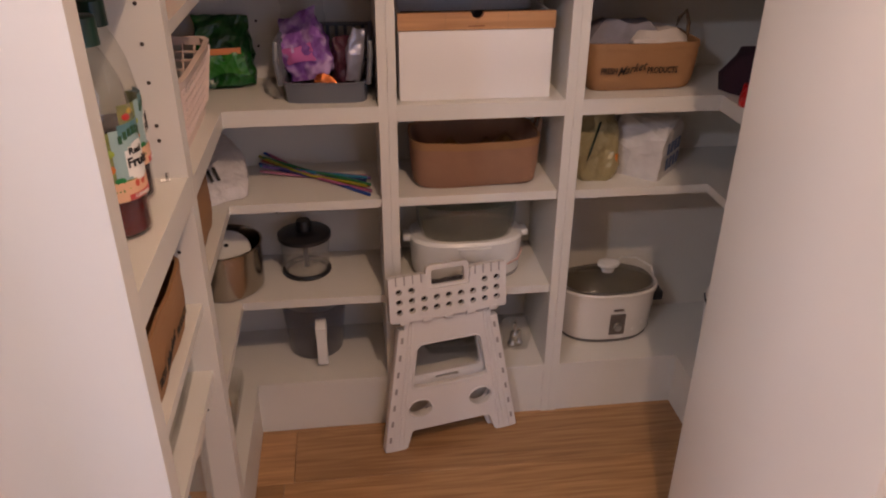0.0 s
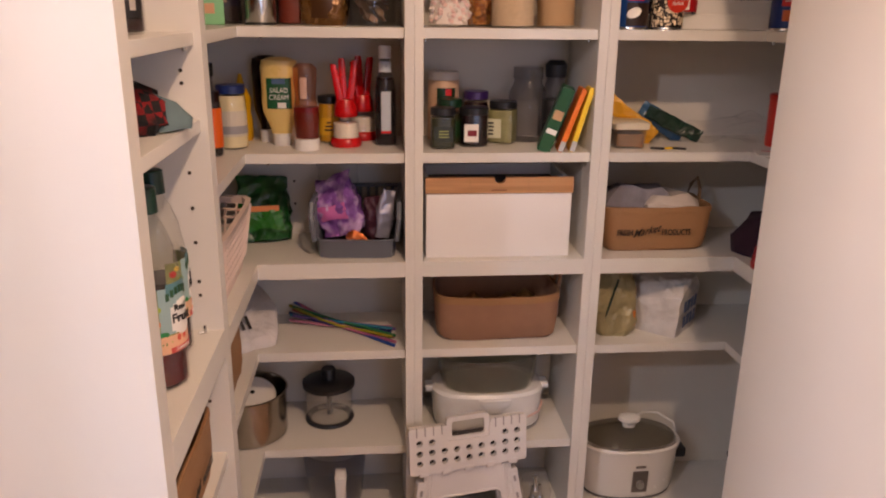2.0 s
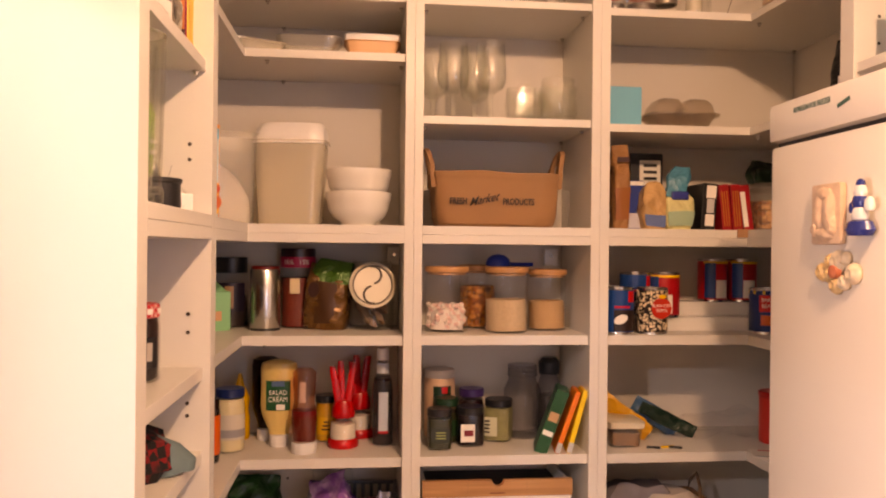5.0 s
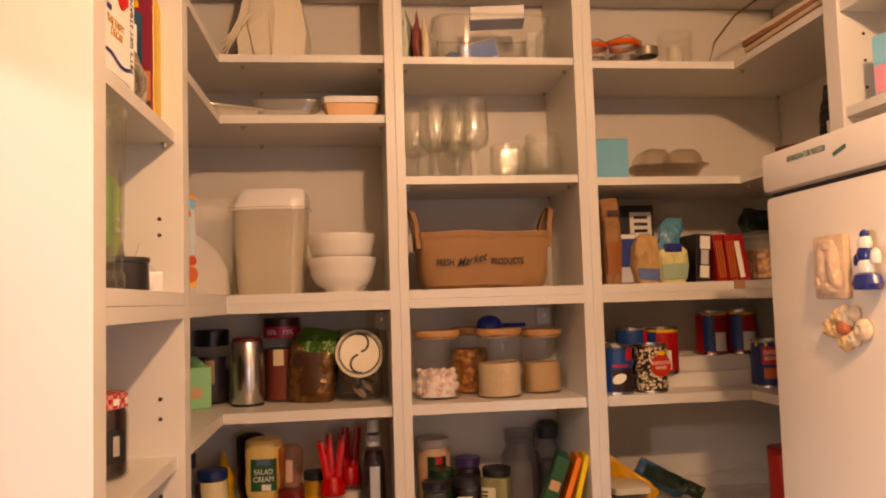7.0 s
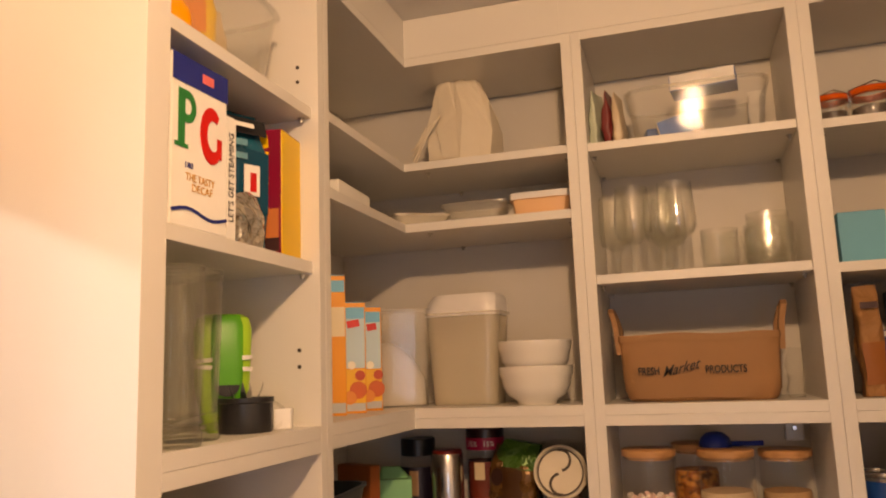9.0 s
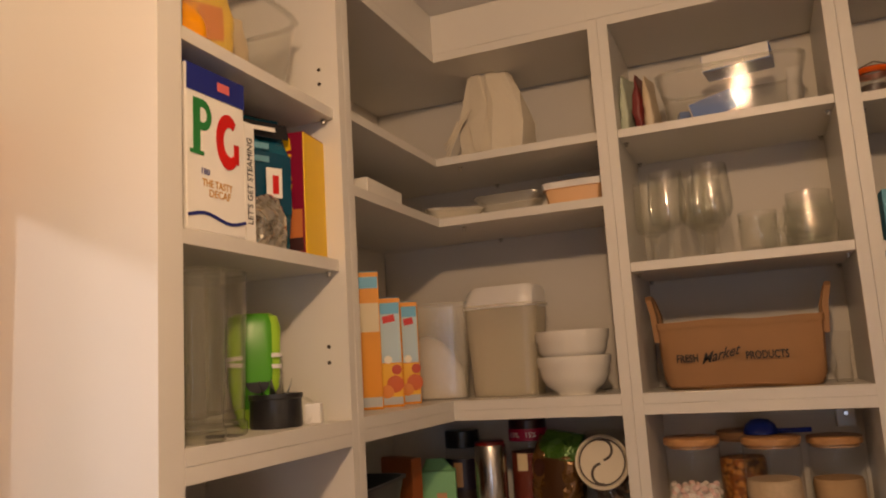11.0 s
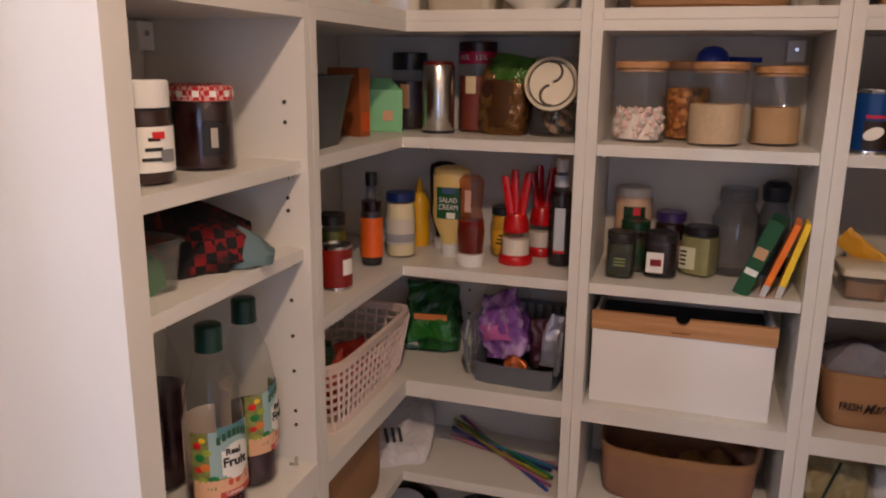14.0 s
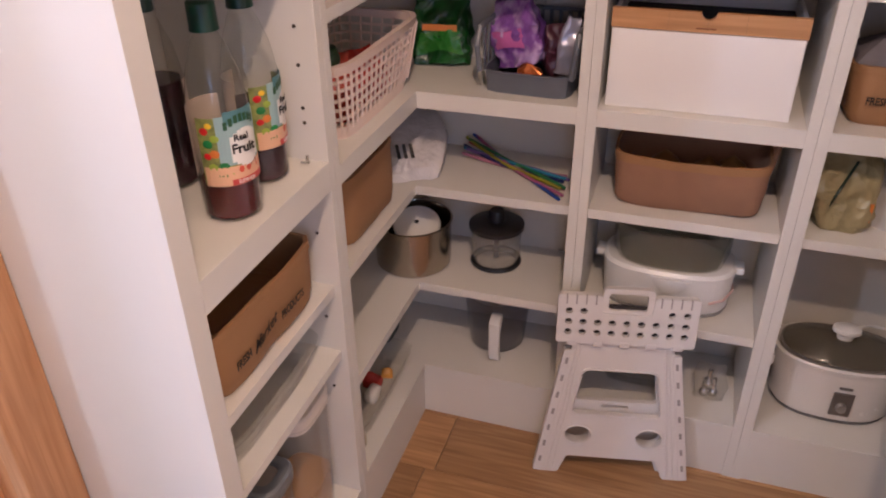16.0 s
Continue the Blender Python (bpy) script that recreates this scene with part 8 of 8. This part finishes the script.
# bags shelf
t = pouch((0.690, 1.700, Z2), "gold and green foil rice bag slumped over", 0.115, 0.08, 0.165, film("olive_gold_film", 156, 142, 104, 0.3, 0.15, 18), 123.0, rz=10, crumple=0.016)
part("dark_seam", tube(bmn(), [(-0.045, -0.03, 0.015), (-0.035, -0.045, 0.08), (0.0, -0.022, 0.15)], 0.003, 6), film("dark_green_film", 24, 46, 34, 0.3), t)
part("orange_mark", box(bmn(), 0.036, 0.042, -0.048, -0.044, 0.03, 0.07), col("orange_mark", 210, 120, 50, 0.4), t)
t = thing("food_bag", (0.832, 1.728, Z2), "white paper flour bag with blue print, folded top", "bag", "food packets", -42)
part("paper_body", hull([(-0.062, -0.066, 0), (0.068, -0.062, 0), (0.070, 0.066, 0), (-0.060, 0.062, 0), (-0.074, -0.062, 0.085), (-0.064, 0.060, 0.100), (0.076, -0.066, 0.112), (0.074, 0.064, 0.118), (-0.058, -0.012, 0.150), (0.070, 0.040, 0.146), (0.066, -0.020, 0.138)], 4, 0.004, 3.0, 26), film("flour_paper", 206, 202, 200, 0.6, 0.0, 14), t)
for k in range(2):
    for q in range(4):
        patch(t, "blue_print", 0.016, 0.030, front(0.0775, -0.036 + 0.024 * q, 0.082 - 0.040 * k, 90) @ pose(0, 0, 0, 0, 0, 6 * (-1) ** q), col("flour_ink", 84, 98, 132, 0.5), 0.0012)

pouch((0.742, 1.76, Z2), "small clear packet between the bags", 0.04, 0.03, 0.07, CLEARP, 127.0, crumple=0.01)

# slow cooker
t = thing("slow_cooker", (0.790, 1.765, T0), "white oval slow cooker with a glass lid", "slow cooker")
t.scale = (1.02, 1.0, 1.13)
part("pot_shell", loft(bmn(), [(0, 0, 0.006, 0.122, 0.078, 0.05), (0, 0, 0.02, 0.132, 0.086, 0.05), (0, 0, 0.11, 0.137, 0.090, 0.05), (0, 0, 0.128, 0.139, 0.091, 0.05), (0, 0, 0.132, 0.134, 0.087, 0.05)], 52), mat("cooker_enamel", (0.76, 0.72, 0.67), 0.25, vary=0.02, coat=0.3), t, smooth=True)
part("foot_ring", loft(bmn(), [(0, 0, 0, 0.120, 0.078, 0.05), (0, 0, 0.008, 0.127, 0.083, 0.05)], 44), col("cooker_grey", 96, 92, 90, 0.4), t, smooth=True)
part("crock_rim", loft(bmn(), [(0, 0, 0.130, 0.142, 0.094, 0.05), (0, 0, 0.142, 0.144, 0.096, 0.05), (0, 0, 0.146, 0.138, 0.091, 0.05), (0, 0, 0.138, 0.130, 0.085, 0.05)], 52, cap=False), mat("cooker_enamel", (0.76, 0.72, 0.67), 0.25), t, smooth=True)
part("glass_lid", loft(bmn(), [(0, 0, 0.140, 0.131, 0.086, 0.05), (0, 0, 0.150, 0.126, 0.082, 0.05), (0, 0, 0.164, 0.090, 0.058, 0.05), (0, 0, 0.170, 0.035, 0.022, 0.05)], 48), clear("lid_glass", (0.66, 0.64, 0.58), 0.05, 0.86, (0.34, 0.31, 0.26), (0.7, 0.06)), t, smooth=True)
part("lid_rim", loft(bmn(), [(0, 0, 0.142, 0.130, 0.0855, 0.05), (0, 0, 0.149, 0.131, 0.0860, 0.05), (0, 0, 0.149, 0.126, 0.082, 0.05)], 48, cap=False), STEEL, t, smooth=True)
part("knob", lathe(bmn(), [(0, 0.168), (0.014, 0.168), (0.016, 0.180), (0.026, 0.188), (0.025, 0.196), (0.012, 0.201), (0, 0.202)], 28, 1.2, 0.9), WHITE, t, smooth=True)
for s in (-1, 1):
    part("side_handle", box(bmn(), s * 0.150 - 0.014, s * 0.150 + 0.014, -0.026, 0.026, 0.086, 0.112, 0.006), BLACK if s > 0 else WHITE, t)
part("control_plate", box(bmn(), -0.022, 0.022, -0.004, 0.0, 0, 0.060, 0.002), col("plate_grey", 120, 112, 106, 0.35, metal=0.5), t, m=pose(0.012, -0.0885, 0.030, 2, 0, 2))
part("dial", lathe(bmn(), [(0, 0), (0.012, 0), (0.010, 0.010), (0, 0.011)], 22), col("dial_steel", 170, 166, 160, 0.3, metal=0.6), t, m=front(0.012, -0.0930, 0.054, 2))
part("badge", box(bmn(), -0.014, 0.014, -0.0015, 0, 0, 0.006), col("plate_grey", 120, 112, 106, 0.35), t, m=pose(0.012, -0.0908, 0.098, 0, 0, 2))
part("cord", tube(bmn(), [(0.02, 0.0, 0.199), (0.05, 0.03, 0.192), (0.10, 0.05, 0.178), (0.14, 0.03, 0.16), (0.150, 0.01, 0.12)], 0.003, 6), WHITE, t)
t = thing("pedal_bin", (1.088, 1.49, T0), "white bin with a dark rim beside the slow cooker", "bin")
part("bin_wall", loft(bmn(), [(0, 0, 0, 0.085, 0.105, 0.5), (0, 0, 0.20, 0.095, 0.115, 0.5), (0, 0, 0.215, 0.092, 0.112, 0.5)], 36), WHITE, t, smooth=True)
part("rim", loft(bmn(), [(0, 0, 0.196, 0.0965, 0.1165, 0.5), (0, 0, 0.204, 0.0975, 0.1175, 0.5)], 36), BLACK, t, smooth=True)
part("lid", loft(bmn(), [(0, 0, 0.212, 0.095, 0.115, 0.5), (0, 0, 0.24, 0.088, 0.108, 0.5), (0, 0, 0.256, 0.05, 0.07, 0.4)], 36), CREAM, t, smooth=True)

# ---- fridge front: lettering and magnets ----
FINK = col("fridge_ink", 60, 96, 84, 0.5)
text("REFRIGERATOR FREEZER", 0.0125, FINK, fridge_rail, front(FX - 0.0045, 1.022, 1.852, -90), squeeze=0.72)
patch(fridge_rail, "badge_mark", 0.030, 0.006, front(FX - 0.0045, 0.940, 1.842, -90) @ pose(0, 0, 0, 0, 0, 14), FINK)
CLAY = mat("plaster_clay", lin(214, 182, 152), 0.75, vary=0.16, scale=60, bump=0.6, bump_scale=160)
t = thing("fridge_magnet", (FX - 0.001, 0.970, 1.678), "pink clay relief plaque magnet", "magnet", "fridge magnets", rz=-90)
part("plaque", box(bmn(), -0.036, 0.036, -0.012, 0.0, -0.046, 0.046, 0.005), CLAY, t, smooth=True)
for k, (x, z, w, h) in enumerate(((-0.012, 0.004, 0.014, 0.036), (0.012, 0.000, 0.013, 0.034), (0.0, -0.030, 0.022, 0.012), (0.0, 0.030, 0.018, 0.010), (-0.020, -0.022, 0.008, 0.014), (0.021, -0.018, 0.008, 0.016))):
    part("relief", loft(bmn(), [(0, 0, 0, w, h, 0.1), (0, 0, 0.004, w * 0.9, h * 0.9, 0.1), (0, 0, 0.008, w * 0.5, h * 0.5, 0.1)], 18, 0.003, k, 80), CLAY, t, smooth=True, m=front(x, -0.0115, z))
DELFT = mat("delft_blue", lin(40, 54, 124), 0.25, vary=0.2, scale=80, coat=0.4)
t = thing("fridge_magnet", (FX - 0.001, 0.886, 1.681), "blue and white china ornament magnet", "magnet", "fridge magnets", rz=-90)
t.scale = (0.88, 0.9, 0.86)
for k, (x, z, r, h, m) in enumerate(((0.0, -0.044, 0.030, 0.030, DELFT), (0.0, -0.020, 0.018, 0.026, CHINA), (-0.002, 0.002, 0.016, 0.024, DELFT), (0.0, 0.020, 0.014, 0.022, CHINA), (0.0, 0.036, 0.010, 0.014, DELFT), (0.022, -0.004, 0.011, 0.024, CHINA), (-0.020, -0.006, 0.008, 0.020, DELFT))):
    part("china_form", lathe(bmn(), [(0, 0), (r * 0.8, 0.001), (r, h * 0.35), (r * 0.8, h * 0.8), (r * 0.3, h), (0, h)], 20, 1, 0.6), m, t, smooth=True, m=pose(x, -0.014, z))
FLOW = mat("amber_resin", lin(222, 186, 132), 0.35, vary=0.3, scale=90, bump=0.4)
t = thing("fridge_magnet", (FX - 0.001, 0.948, 1.590), "cream and amber bread-flower magnet", "magnet", "fridge magnets", rz=-90)
t.scale = (0.82, 1.0, 0.82)
for k, (x, z, r) in enumerate(((0, 0.020, 0.022), (-0.046, 0.0, 0.018), (0.044, 0.0, 0.020), (-0.004, -0.022, 0.018), (0.022, 0.026, 0.014), (-0.020, 0.022, 0.014), (0.020, -0.016, 0.015), (-0.024, -0.006, 0.015))):
    part("petal", lathe(bmn(), [(0, 0.010), (r * 0.4, 0.013), (r * 0.75, 0.010), (r, 0.004), (r * 0.9, 0.0), (0, 0.0)], 18), FLOW if k % 2 else mat("cream_resin", lin(232, 210, 176), 0.4, vary=0.25, scale=90, bump=0.4), t, smooth=True, m=front(x, 0.0, z, 0))
part("heart", lathe(bmn(), [(0, 0.016), (0.012, 0.012), (0.014, 0.004), (0, 0.0)], 18), col("rust_resin", 190, 110, 80, 0.4), t, smooth=True, m=front(0, -0.002, 0.002))
# boxes on the shelf over the fridge
t = carton((1.005, 1.100, 1.973), "sky blue and pink card box of tissues", 0.10, 0.055, 0.105, col("sky_tissue", 120, 196, 220, 0.5), rz=-78, bands=((0.004, 0.052, col("pink_tissue", 226, 150, 168, 0.5)),))
part("tissue_tuft", loft(bmn(), [(0, 0, 0.10, 0.02, 0.012, 0.2), (0.004, 0, 0.128, 0.012, 0.006, 0.2), (0.01, 0, 0.142, 0.006, 0.002, 0.1)], 18, 0.008, 2, 40), PAPER, t, smooth=True)
t = pouch((1.02, 1.02, 1.973), "teal folded cloth packet", 0.09, 0.05, 0.12, col("aqua_cloth", 90, 180, 200, 0.7), 131.0, rz=-80)

# ---- laminate floor boards ----
FLOOR = bpy.data.objects["floor"]
rng = random.Random(4)
BW = 0.192
y = -1.86
while y < YB + 0.02:
    x = -0.50 - rng.random() * 1.1
    while x < RB:
        x1 = x + 1.28
        a, b = max(x, LB), min(x1, RB)
        if b - a > 0.05:
            bm = box(bmn(), 0, b - a - 0.0012, 0, BW - 0.0012, -0.006, 0.0)
            bmesh.ops.bevel(bm, geom=[e for e in bm.edges if e.verts[0].co.z > -0.001 and e.verts[1].co.z > -0.001], offset=0.0012, segments=1, affect="EDGES")
            part("floor_board", bm, FLOORM, FLOOR, m=pose(a, y, FL - 0.0002))
        x = x1
    y += BW
